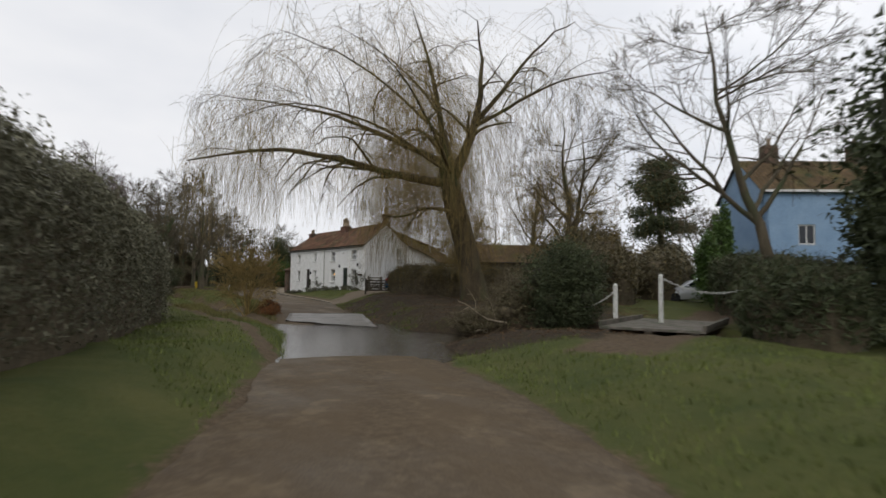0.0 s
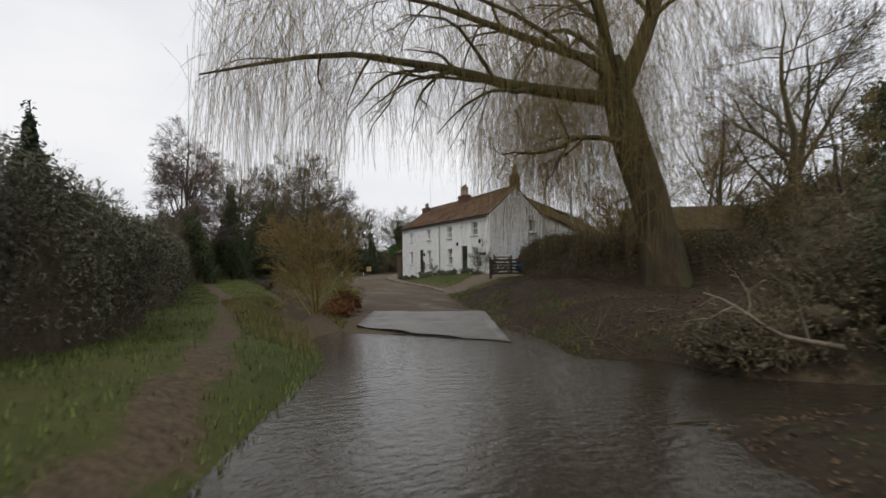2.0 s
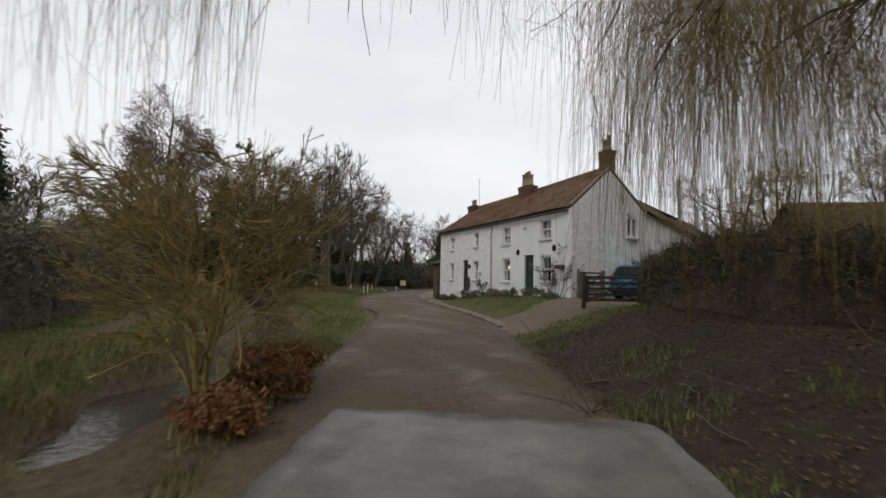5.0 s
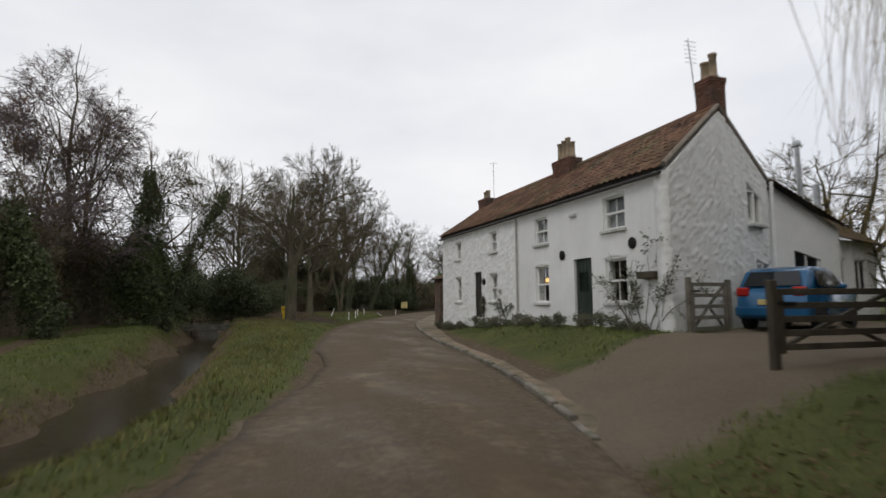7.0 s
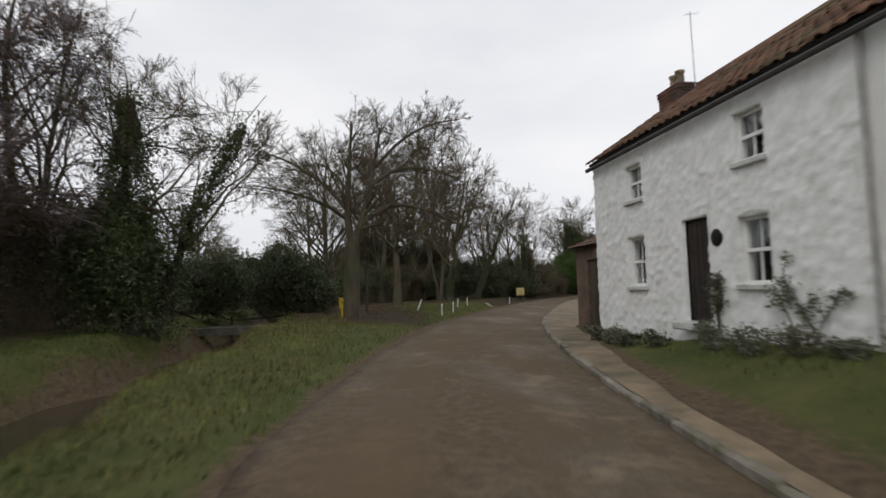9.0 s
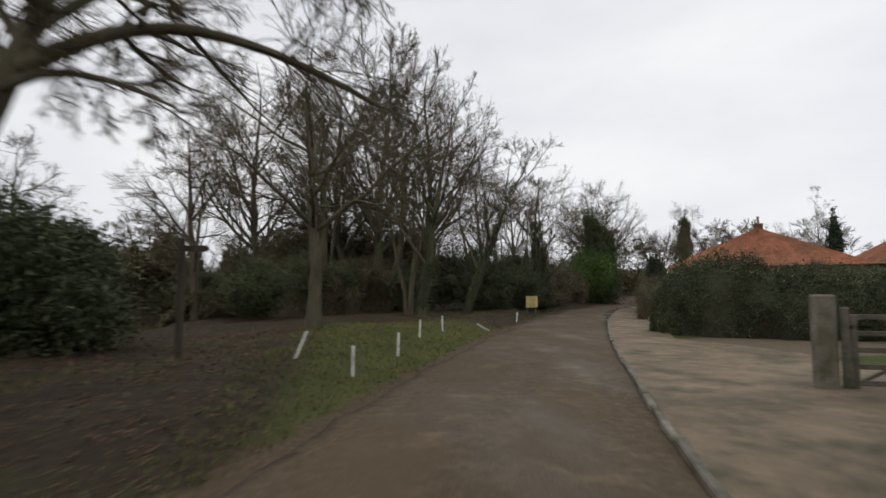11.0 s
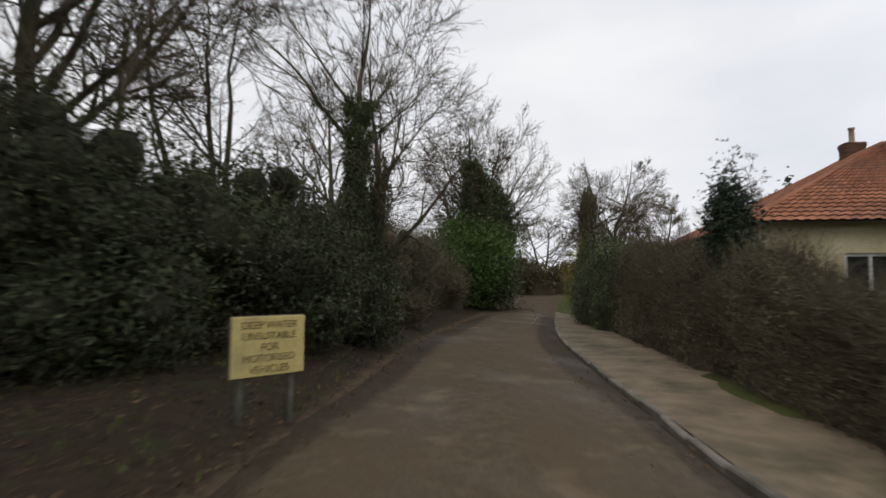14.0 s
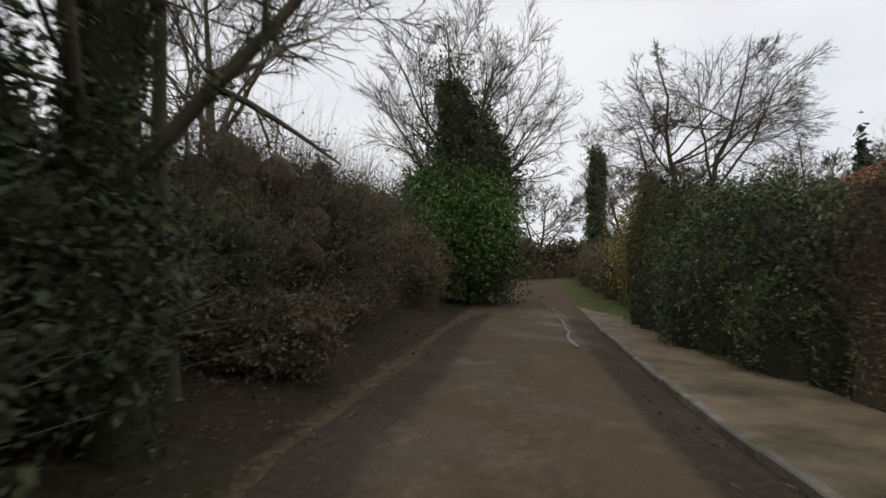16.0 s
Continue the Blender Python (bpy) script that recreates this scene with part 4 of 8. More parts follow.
M_BRICK = surface("red_brick", (0.105, 0.052, 0.036), (0.20, 0.10, 0.07), 3, 0.9, 26, 0.6, 0.01, stain=(0.09, 0.07, 0.055), stain_scale=1.5, random_tint=0.3)
M_MORTAR = surface("mortar", (0.17, 0.145, 0.115), (0.27, 0.235, 0.19), 4, 0.95, 30, 0.5, 0.01)
M_POT = surface("buff_clay", (0.22, 0.165, 0.11), (0.38, 0.30, 0.21), 3, 0.85, 30, 0.3, 0.006, stain=(0.10, 0.085, 0.07), stain_scale=2)
M_DARKWOOD = surface("weathered_dark_wood", (0.035, 0.028, 0.020), (0.085, 0.07, 0.05), 3, 0.85, 30, 0.4, 0.006, stretch=(1, 1, 0.2))
M_GREYWOOD = surface("weathered_grey_wood", (0.09, 0.08, 0.065), (0.20, 0.18, 0.15), 3, 0.85, 30, 0.4, 0.006, stain=(0.07, 0.08, 0.05), stain_scale=2)
M_IRON = surface("black_iron", (0.012, 0.012, 0.012), (0.03, 0.028, 0.026), 3, 0.5, 30, 0.2, 0.003, metal=0.6)
M_STEEL = surface("galvanised_steel", (0.35, 0.36, 0.37), (0.5, 0.51, 0.52), 5, 0.35, 30, 0.1, 0.002, metal=0.9)
M_PIPE = surface("grey_pipe", (0.30, 0.29, 0.27), (0.45, 0.44, 0.41), 4, 0.6, 30, 0.2, 0.004)
M_NET = surface("net_curtain", (0.30, 0.31, 0.32), (0.44, 0.45, 0.45), 3, 1.0, 60, 0.3, 0.004)
M_ROOM = surface("dim_room_wall", (0.05, 0.045, 0.04), (0.09, 0.08, 0.07), 1, 1.0, 10, 0.1, 0.004)
M_FASCIA = surface("dark_gutter", (0.03, 0.028, 0.026), (0.06, 0.055, 0.05), 3, 0.6, 20, 0.2, 0.004)
m, n, l, b = shader("window_glass", 0.03, 0.0, 0.5)
b.inputs["Base Color"].default_value = (0.9, 0.92, 0.92, 1)
b.inputs["Transmission Weight"].default_value = 1.0
b.inputs["IOR"].default_value = 1.45
M_GLASS = m
m, n, l, b = shader("warm_lampshade", 0.8)
b.inputs["Base Color"].default_value = (0.9, 0.6, 0.25, 1)
b.inputs["Emission Color"].default_value = (1.0, 0.55, 0.16, 1)
b.inputs["Emission Strength"].default_value = 1.8
M_LAMP = m


def sash_window(parent, wide, high, at, turn=0.0, rows=2, cols=2, arch=True, net=False, casement=False):
    """A window in a hole: at its lower left corner seen from outside, x along the wall, y inwards."""
    bm = bmesh.new()
    f = 0.055
    for x0, x1 in ((0, f), (wide - f, wide)):
        add_box(bm, x0, 0.07, 0, x1, 0.17, high, 0.006)
    for z0, z1 in ((0, f), (high - f, high)):
        add_box(bm, f, 0.072, z0, wide - f, 0.168, z1, 0.006)
    win = part("window", bm, M_SASH, parent)
    win.matrix_local = pose(*at, 0, 0, turn)
    if casement:
        part("mullion", box(wide / 2 - 0.04, 0.065, f, wide / 2 + 0.04, 0.17, high - f, 0.005), M_SASH, win)
    else:
        part("meeting_rail", box(f, 0.075, high / 2 - 0.03, wide - f, 0.15, high / 2 + 0.03, 0.005), M_SASH, win)
        bm = bmesh.new()
        for k in range(1, cols):
            x = f + (wide - 2 * f) * k / cols
            add_box(bm, x - 0.012, 0.088, f, x + 0.012, 0.118, high / 2 - 0.03)
            add_box(bm, x - 0.012, 0.118, high / 2 + 0.03, x + 0.012, 0.145, high - f)
        part("glazing_bar", bm, M_SASH, win)
    pane = part("pane", box(f, 0.120, f, wide - f, 0.126, high - f), M_GLASS, win)
    pane.visible_shadow = False
    part("sill", box(-0.07, -0.09, -0.09, wide + 0.07, 0.16, -0.002, 0.012), M_SILL, win)
    if arch:
        bm = bmesh.new()
        k, rise = 9, 0.07
        low = [(-0.07 + (wide + 0.14) * q / k, high + 0.01 + rise * (1 - (2 * q / k - 1) ** 2)) for q in range(k + 1)]
        up = [(x, z + 0.085) for x, z in low]
        prism(low + up[::-1], -0.022, 0.05, bm)
        part("arched_head", bm, M_LIMEWASH, win)
    if net:
        bm = bmesh.new()
        folds = [(0.06 + (wide - 0.12) * q / 40, 0.22 + 0.018 * math.sin(q * 1.9)) for q in range(41)]
        for (xa, ya), (xb, yb) in zip(folds, folds[1:]):
            bm.faces.new([bm.verts.new(p) for p in ((xa, ya, 0.03), (xb, yb, 0.03), (xb, yb, high - 0.05), (xa, ya, high - 0.05))])
        part("net_curtain", bm, M_NET, win, "grey net curtain")
    return win


def plank_door(parent, wide, high, at, mat, glazed=False, turn=0.0):
    door = part("door", box(0, 0.10, 0.02, wide, 0.15, high, 0.004), mat, parent)
    door.matrix_local = pose(*at, 0, 0, turn)
    for k in range(5):
        x = wide * k / 5
        part("board", box(x + 0.008, 0.085, 0.05, x + wide / 5 - 0.008, 0.102, high - 0.05, 0.005), mat, door)
    bm = bmesh.new()
    for x0, x1, z0, z1 in ((-0.05, 0.0, 0, high + 0.05), (wide, wide + 0.05, 0, high + 0.05), (0, wide, high, high + 0.05)):
        add_box(bm, x0, 0.05, z0, x1, 0.16, z1, 0.005)
    part("door_frame", bm, mat, door)
    if glazed:
        for k in range(2):
            for h in range(2):
                part("glazed_light", box(0.16 + 0.24 * k, 0.075, high - 0.95 + 0.3 * h, 0.36 + 0.24 * k, 0.084, high - 0.68 + 0.3 * h), M_GLASS, door)
    part("handle", rod([(wide - 0.09, 0.085, high * 0.48), (wide - 0.09, 0.035, high * 0.48), (wide - 0.17, 0.035, high * 0.48)], 0.011), M_IRON, door, "black iron handle")
    part("step", box(-0.1, -0.28, -0.13, wide + 0.1, 0.1, 0.015, 0.02), M_SILL, door)
    return door


def brick_stack(parent, name, wide, deep, courses, at, pots, label=""):
    """A chimney of single bricks with a projecting cap and clay pots."""
    h = 0.075
    stack = part(name, box(-wide / 2 + 0.02, -deep / 2 + 0.02, -0.6, wide / 2 - 0.02, deep / 2 - 0.02, courses * h, 0), M_MORTAR, parent, label)
    stack.matrix_local = pose(*at)
    bl, bd = 0.215, 0.1025
    full = box(-bl / 2, -bd / 2, 0, bl / 2, bd / 2, h - 0.011, 0.006)
    me = bpy.data.meshes.new("brick")
    full.to_mesh(me)
    full.free()
    me.materials.append(M_BRICK)
    for c in range(-5, courses):
        out = 0.014 * max(0, c - (courses - 4)) if courses - 5 < c < courses - 1 else 0.014 * 2 if c == courses - 1 else 0.0
        w, d = wide / 2 + out, deep / 2 + out
        for axis, a, q in ((0, w, d), (1, d - bd, w)):
            count = max(1, int(round(2 * a / 0.226))) + c % 2
            for side in (-1, 1):
                for k in range(count):
                    u = -a + 2 * a * (k + 0.5) / count
                    brick = new("brick", me)
                    brick.parent = stack
                    x, y = (u, side * (q - bd / 2)) if axis == 0 else (side * (q - bd / 2), u)
                    brick.matrix_local = pose(x, y, c * h, 0, 0, 0 if axis == 0 else 90) @ Matrix.Diagonal(((2 * a / count - 0.011) / bl, 1, 1, 1))
    for k, (px, tall, rad) in enumerate(pots):
        y = (k - (len(pots) - 1) / 2) * 0.27 if deep > wide else 0
        x = 0 if deep > wide else (k - (len(pots) - 1) / 2) * 0.27
        bm = lathe([(rad * 1.2, 0), (rad * 1.25, 0.06), (rad, 0.1), (rad * 0.9, tall - 0.08), (rad * 1.12, tall - 0.06), (rad * 1.12, tall), (rad * 0.8, tall), (rad * 0.8, tall - 0.3)], 12)
        pot = part("chimney_pot", bm, M_POT, stack, "weathered buff chimney pot", True)
        pot.matrix_local = pose(x, y, courses * h - 0.01)
    return stack


def pantile_mesh(mat, wide=0.25, long=0.36):
    """One S-shaped roof tile: x across, y up the slope."""
    bm = bmesh.new()
    prof = [(wide * (q / 6 - 0.5) * 1.06, 0.028 * math.sin(2 * math.pi * (q / 6) - 0.6) + 0.03) for q in range(7)]
    rows = [[bm.verts.new((x, y, z + dz)) for x, z in prof] for y, dz in ((0, 0.022), (long, 0.0))]
    under = [bm.verts.new((x, 0, z + 0.004)) for x, z in prof]
    for k in range(6):
        bm.faces.new((rows[0][k], rows[0][k + 1], rows[1][k + 1], rows[1][k]))
        bm.faces.new((under[k], under[k + 1], rows[0][k + 1], rows[0][k]))
    me = bpy.data.meshes.new("pantile")
    bm.to_mesh(me)
    bm.free()
    me.materials.append(mat)
    return me


def tiled_slope(parent, length, slope, at, turn, pitch, single=(0, 0), skew=0.0, seed=1, sag=0.03, sunk=((0, 0), (1, 0))):
    """Pantiles on a roof slope: local x along the eaves, y up the slope. single: the stretch of x whose tiles are objects of their own; sunk: how far the ridge has sunk along x."""
    rng = np.random.default_rng(seed)
    roof = part("roof", box(0, 0, -0.09, length, slope, -0.012), M_FASCIA, parent)
    roof.matrix_local = pose(*at, 0, 0, turn) @ pose(0, 0, 0, pitch, 0, 0)
    if skew:
        for vert in roof.data.vertices:
            vert.co.x += (-skew * vert.co.y) * (vert.co.x > length / 2)
    sp, cp = math.sin(radians(pitch)), math.cos(radians(pitch))

    def down(x, y):
        return float(np.interp(x, [a for a, _ in sunk], [d for _, d in sunk])) * y / slope

    for vert in roof.data.vertices:
        d = down(vert.co.x, vert.co.y)
        vert.co.y -= d * sp
        vert.co.z -= d * cp
    tile = pantile_mesh(M_PANTILE)
    base_v = np.array([v.co for v in tile.vertices])
    base_f = [list(p.vertices) for p in tile.polygons]
    vs, fs, count = [], [], 0
    for r in range(int(slope / 0.30) + 1):
        y = -0.06 + r * 0.30
        if y + 0.3 > slope + 0.08:
            break
        k = 0
        while 0.125 + k * 0.25 < length - skew * y:
            x = 0.125 + k * 0.25
            dz = sag * math.sin(x * 0.9 + seed) * 0.5 + rng.normal(0, 0.006)
            d = down(x, y)
            mat_local = pose(x, y - d * sp, dz - d * cp, rng.normal(0, 0.8) - math.degrees(math.atan(down(x, slope) * cp / slope)), rng.normal(0, 1.0), rng.normal(0, 0.8))
            if single[0] <= x < single[1] and count < 300:
                ob = new("pantile", tile)
                ob.parent = roof
                ob.matrix_local = mat_local
                count += 1
            else:
                mm = np.array(mat_local)
                at_n = sum(len(a) for a in vs)
                vs.append(base_v @ mm[:3, :3].T + mm[:3, 3])
                fs += [[q + at_n for q in f] for f in base_f]
            k += 1
    if vs:
        ob = part("pantiles", mesh_of("pantiles", np.concatenate(vs), np.array(fs), M_PANTILES), M_PANTILES, roof)
        tagged(ob, kind="stuff")
    part("ridge", rod([(x, slope - down(x, slope) * sp, h - down(x, slope) * cp) for x, h in ((0, 0.03), ((length - skew * slope) / 2, 0.0), (length - skew * slope, 0.03))], 0.11, 8), M_PANTILES, roof, "half-round clay ridge tiles")
    part("gutter", rod([(0, -0.13, -0.1), (length, -0.13, -0.1)], 0.05, 8), M_FASCIA, roof)
    return roof


EAVE, RIDGE_X, RIDGE_Z, BACK_X, SKEW = 4.09, 2.55, 6.05, 5.1, 0.30
BASE = -0.15
PITCH = math.degrees(math.atan2(RIDGE_Z - EAVE, RIDGE_X + 0.12))
SLOPE = math.hypot(RIDGE_Z - EAVE, RIDGE_X + 0.12)

near = thing("cottage", "white painted brick cottage with clay pantile roof and stone gable", "house")
far = thing("cottage", "whitewashed rubble stone cottage adjoining its painted neighbour", "house")


def facade(house, y_end, length, doors, windows, mat, step, amount, seed):
    holes = [(y_end - b, z0 - BASE, y_end - a, z1 - BASE) for a, b, z0, z1 in [d[:4] for d in doors] + [w[:4] for w in windows]]
    wall = part("wall", pierced(length, EAVE - BASE, 0.32, holes, step, amount, seed), mat, house, "", amount > 0)
    wall.matrix_local = pose(0, y_end, BASE, 0, 0, -90)
    for a, b, z0, z1, net in windows:
        sash_window(house, b - a, z1 - z0, (0, b, z0), -90, net=net)
    for a, b, z0, z1, mat_d, glazed in doors:
        plank_door(house, b - a, z1 - z0, (0, b, z0), mat_d, glazed, -90)


facade(near, 7.35, 7.2, [(3.05, 3.92, 0.12, 2.15, M_DOOR, True)], [(1.55, 2.42, 0.88, 2.03, False), (5.35, 6.18, 0.88, 2.05, False), (1.55, 2.45, 2.82, 3.72, True), (5.35, 6.18, 2.80, 3.66, True)], M_PAINTBRICK, 0.0, 0.0, 1)
facade(far, 15.1, 7.75, [(10.55, 11.3, 0.25, 2.12, M_DOORBLACK, False)], [(9.1, 9.75, 0.92, 1.98, False), (12.72, 13.4, 0.92, 1.98, False), (9.1, 9.72, 2.86, 3.64, False), (12.72, 13.38, 2.82, 3.58, False)], M_RUBBLE, 0.06, 0.04, 5)

# the stone gable, slightly askew to the front
gable_len = math.hypot(BACK_X, BACK_X * SKEW)
gable_turn = math.degrees(math.atan(SKEW))


def gable_top(x):
    w = x / gable_len * BACK_X
    return (EAVE + (RIDGE_Z - EAVE) * w / RIDGE_X if w < RIDGE_X else RIDGE_Z - (RIDGE_Z - 4.4) * (w - RIDGE_X) / (BACK_X - RIDGE_X)) - BASE - 0.1


ghole = [(4.0, 3.02 - BASE, 4.8, 3.97 - BASE), (4.35, 1.25 - BASE, 5.05, 1.95 - BASE)]
gz = RIDGE_Z - BASE
ghole_scaled = []
for x0, z0, x1, z1 in ghole:
    t_mid = gable_top((x0 + x1) / 2)
    ghole_scaled.append((x0, z0 * gz / t_mid, x1, z1 * gz / t_mid))
wall = part("wall", pierced(gable_len, gz, 0.35, ghole_scaled, 0.06, 0.036, 9, gable_top), M_RUBBLE, near, "whitewashed rubble gable", True)
wall.matrix_local = pose(0, 0, BASE, 0, 0, gable_turn)
for x0, z0, x1, z1 in ghole:
    w = sash_window(near, x1 - x0, z1 - z0, (0, 0, 0), 0, arch=False, casement=True)
    w.matrix_local = pose(0, 0, 0, 0, 0, gable_turn) @ pose(x0, -0.07, z0 + BASE)
bm = bmesh.new()
add_box(bm, BACK_X - 0.3, BACK_X * SKEW + 0.3, BASE, BACK_X, 15.1, 4.35)
part("wall", bm, M_LIMEWASH, near, "plain rear wall")
bm = prism([(0.33, BASE), (BACK_X - 0.3, BASE), (BACK_X - 0.3, 4.1), (RIDGE_X, RIDGE_Z - 0.27), (0.33, EAVE)], 14.8, 15.1)
part("wall", bm, M_RUBBLE, far, "far end wall")
bm = prism([(0.33, BASE), (BACK_X - 0.3, BASE), (BACK_X - 0.3, 4.0), (RIDGE_X, RIDGE_Z - 0.3), (0.33, EAVE)], 7.3, 7.5)
part("party_wall", bm, M_ROOM, near)
part("upper_floor", box(0.33, 2.2, 2.35, BACK_X - 0.3, 14.8, 2.5), M_ROOM, near)
part("partition", box(1.6, 1.0, BASE, 1.7, 14.8, 4.0), M_ROOM, near)

tiled_slope(near, 7.35, SLOPE, (-0.12, 7.4, EAVE - 0.02), -90, PITCH, (2.2, 7.4), 0.29 * math.cos(radians(PITCH)), 3, sunk=((0, 0.10), (5.5, 0.0)))
tiled_slope(far, 7.75, SLOPE, (-0.12, 15.15, EAVE - 0.02), -90, PITCH, (0, 0), 0.0, 6, sunk=((0, 0.16), (7.75, 0.10)))
back_pitch = math.degrees(math.atan2(RIDGE_Z - 4.35, BACK_X - RIDGE_X))
back_slope = math.hypot(RIDGE_Z - 4.35, BACK_X - RIDGE_X + 0.1)
tiled_slope(near, 13.6, back_slope, (BACK_X + 0.1, 1.56, 4.33), 90, back_pitch, (0, 0), 0.0, 8, sunk=((0.4, 0.0), (5.8, 0.10), (13.6, 0.16)))
# barge: mortar fillet along the gable's edge
for (xa, za), (xb, zb) in (((-0.1, EAVE + 0.02), (RIDGE_X, RIDGE_Z + 0.05)), ((RIDGE_X, RIDGE_Z + 0.05), (BACK_X + 0.05, 4.42))):
    part("verge", rod([(xa, xa * SKEW + 0.02, za), (xb, xb * SKEW + 0.02, zb)], 0.07, 6), M_MORTAR, near, "mortared tile verge")

brick_stack(near, "chimney", 0.5, 0.58, 12, (RIDGE_X + 0.15, 1.14, RIDGE_Z + 0.0), [(0, 0.7, 0.11), (0, 0.55, 0.12)], "red brick chimney stack")
brick_stack(near, "chimney", 0.6, 1.1, 10, (RIDGE_X - 0.2, 7.7, RIDGE_Z - 0.5), [(0, 0.62, 0.11), (0, 0.85, 0.10), (0, 0.8, 0.10), (0, 0.74, 0.11)], "broad red brick chimney stack between the cottages")
brick_stack(far, "chimney", 0.55, 0.95, 8, (RIDGE_X - 0.3, 14.72, RIDGE_Z - 0.62), [(0, 0.42, 0.11), (0, 0.38, 0.11)], "red brick chimney stack")

# pipes, plaques and lamps on the walls
part("downpipe", rod([(-0.07, 7.38, 3.95), (-0.07, 7.38, 0.0)], 0.04, 8), M_PIPE, near, "grey downpipe")
part("downpipe", rod([(BACK_X + 0.05, BACK_X * SKEW - 0.1, 4.35), (BACK_X + 0.05, BACK_X * SKEW - 0.1, -0.1)], 0.05, 8), M_SASH, near, "white downpipe")
for house, y, z in ((near, 4.5, 2.32), (near, 1.28, 2.38), (far, 10.3, 1.72)):
    bm = lathe([(0.0, 0), (0.14, 0), (0.15, 0.03), (0.12, 0.05), (0.03, 0.06)], 18)
    plaque = part("wall_plaque", bm, M_IRON, house, "round dark wall plaque")
    plaque.matrix_local = pose(-0.005, y, z, 0, -90, 0)
part("wall_box", box(-0.10, 3.7, 3.42, 0, 4.0, 3.52, 0.02), M_SILL, near, "small pale box under the eaves")
part("hanging_shelf", box(-0.22, 0.35, 1.45, 0, 0.95, 1.62, 0.02), M_DARKWOOD, near, "weathered wooden wall trough")
lamp = lathe([(0.05, 0), (0.09, 0.02), (0.055, 0.14), (0.03, 0.15)], 14)
alone("table_lamp", lamp, M_LAMP, "lit lamp with a warm shade behind the window", "lamp", (0.46, 6.2, 1.55))
table = thing("window_table", "dark wooden table behind the window", "table", (0.62, 6.2, 0.15))
part("tabletop", box(-0.25, -0.4, 1.36, 0.25, 0.4, 1.40, 0.005), M_DARKWOOD, table)
for x in (-0.2, 0.2):
    for y in (-0.35, 0.35):
        part("leg", box(x - 0.03, y - 0.03, -0.3, x + 0.03, y + 0.03, 1.36), M_DARKWOOD, table)
part("floor_board", box(0.33, 0.9, BASE, 1.6, 14.8, BASE + 0.06), M_ROOM, near)


# ---- trees and hedges ----
def ivy_tree(label, at, height, girth, ivy_to, thick, seed, lean=(0, 0), leaves=5000, leaf=0.09, limbs=8, group="", forks=1, taper=0.5, bulk=0.4, spread=0.0, **shape):
    """A tree whose trunk and lower limbs are wrapped in ivy, in uneven swags."""
    if spread:
        root, (p0, r0, p1, r1, p2) = crowned_tree("ivy_tree", label, seed, height, girth, spread, leaders=forks, limbs=limbs, at=at, lean=lean, group=group, **shape)
    else:
        root, (p0, r0, p1, r1, p2) = bare_tree("ivy_tree", label, seed, height, girth, 0.4, limbs, 5, 6, 5, 42, 0.42, 0.16, lean, at=at, last=2, forks=forks, group=group, **shape)
    rng = np.random.default_rng(seed + 77)
    n = leaves
    pick = rng.integers(0, len(p0), n)
    u = rng.uniform(0, 1, n) ** 0.85 * ivy_to / height / 0.82 * (p0.shape[1] - 1)
    u = np.clip(u, 0, p0.shape[1] - 1.01)
    i = u.astype(int)
    f = (u - i)[:, None]
    c = p0[pick, i] * (1 - f) + p0[pick, i + 1] * f
    ang = rng.uniform(0, 2 * np.pi, n)
    reach = ivy_to / height / 0.82 * (p0.shape[1] - 1)
    lump = np.array([0.7 + 0.75 * noise.noise(Vector((math.cos(a) * 1.3, math.sin(a) * 1.3 + seed, float(h) * 0.9))) + 0.5 * noise.noise(Vector((math.cos(a) * 3, math.sin(a) * 3 + seed, float(h) * 2.4))) for a, h in zip(ang, u)])
    rad = girth * 0.8 + thick * np.clip(lump, 0.1, 2) * (1 - (1 - taper) * np.clip(u / reach, 0, 1)) * rng.uniform(0.5, 1.05, n)
    c = c + np.stack([np.cos(ang) * rad, np.sin(ang) * rad, rng.normal(0, 0.12, n)], -1)
    extra = rng.integers(0, len(p1), n // 3)
    w = rng.integers(0, 4, n // 3)
    c2 = p1[extra, w] + rng.normal(0, 0.22, (n // 3, 3)) * (thick + 0.1)
    c = np.concatenate([c, c2[c2[:, 2] < ivy_to * 1.12]])
    part("ivy", leaf_cloud(c[c[:, 2] > -0.1], rng, leaf, M_IVY, "ivy", 1.4, whole=leaf < 0.08), M_IVY, root, "dark green ivy round the trunk")
    # thick dark tube added within the ivy; shade behind leaves put into its colour
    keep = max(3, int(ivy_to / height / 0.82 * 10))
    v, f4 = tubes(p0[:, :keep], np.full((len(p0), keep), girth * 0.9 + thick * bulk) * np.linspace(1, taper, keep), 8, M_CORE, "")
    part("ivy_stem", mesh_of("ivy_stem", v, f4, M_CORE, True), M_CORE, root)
    return root


def on_ground(x, y, sink=0.0):
    return (x, y, g_at(x, y) - sink)


# the great weeping willow by the ford
WILLOW = (-3.4, -15.6)
willow = thing("weeping_willow", "large bare weeping willow with ochre hanging twigs beside the ford", "tree", on_ground(*WILLOW))
LEFT, BACK = np.array([-0.76, 0.65, 0.0]), np.array([0.65, 0.76, 0.0])
rng = np.random.default_rng(21)


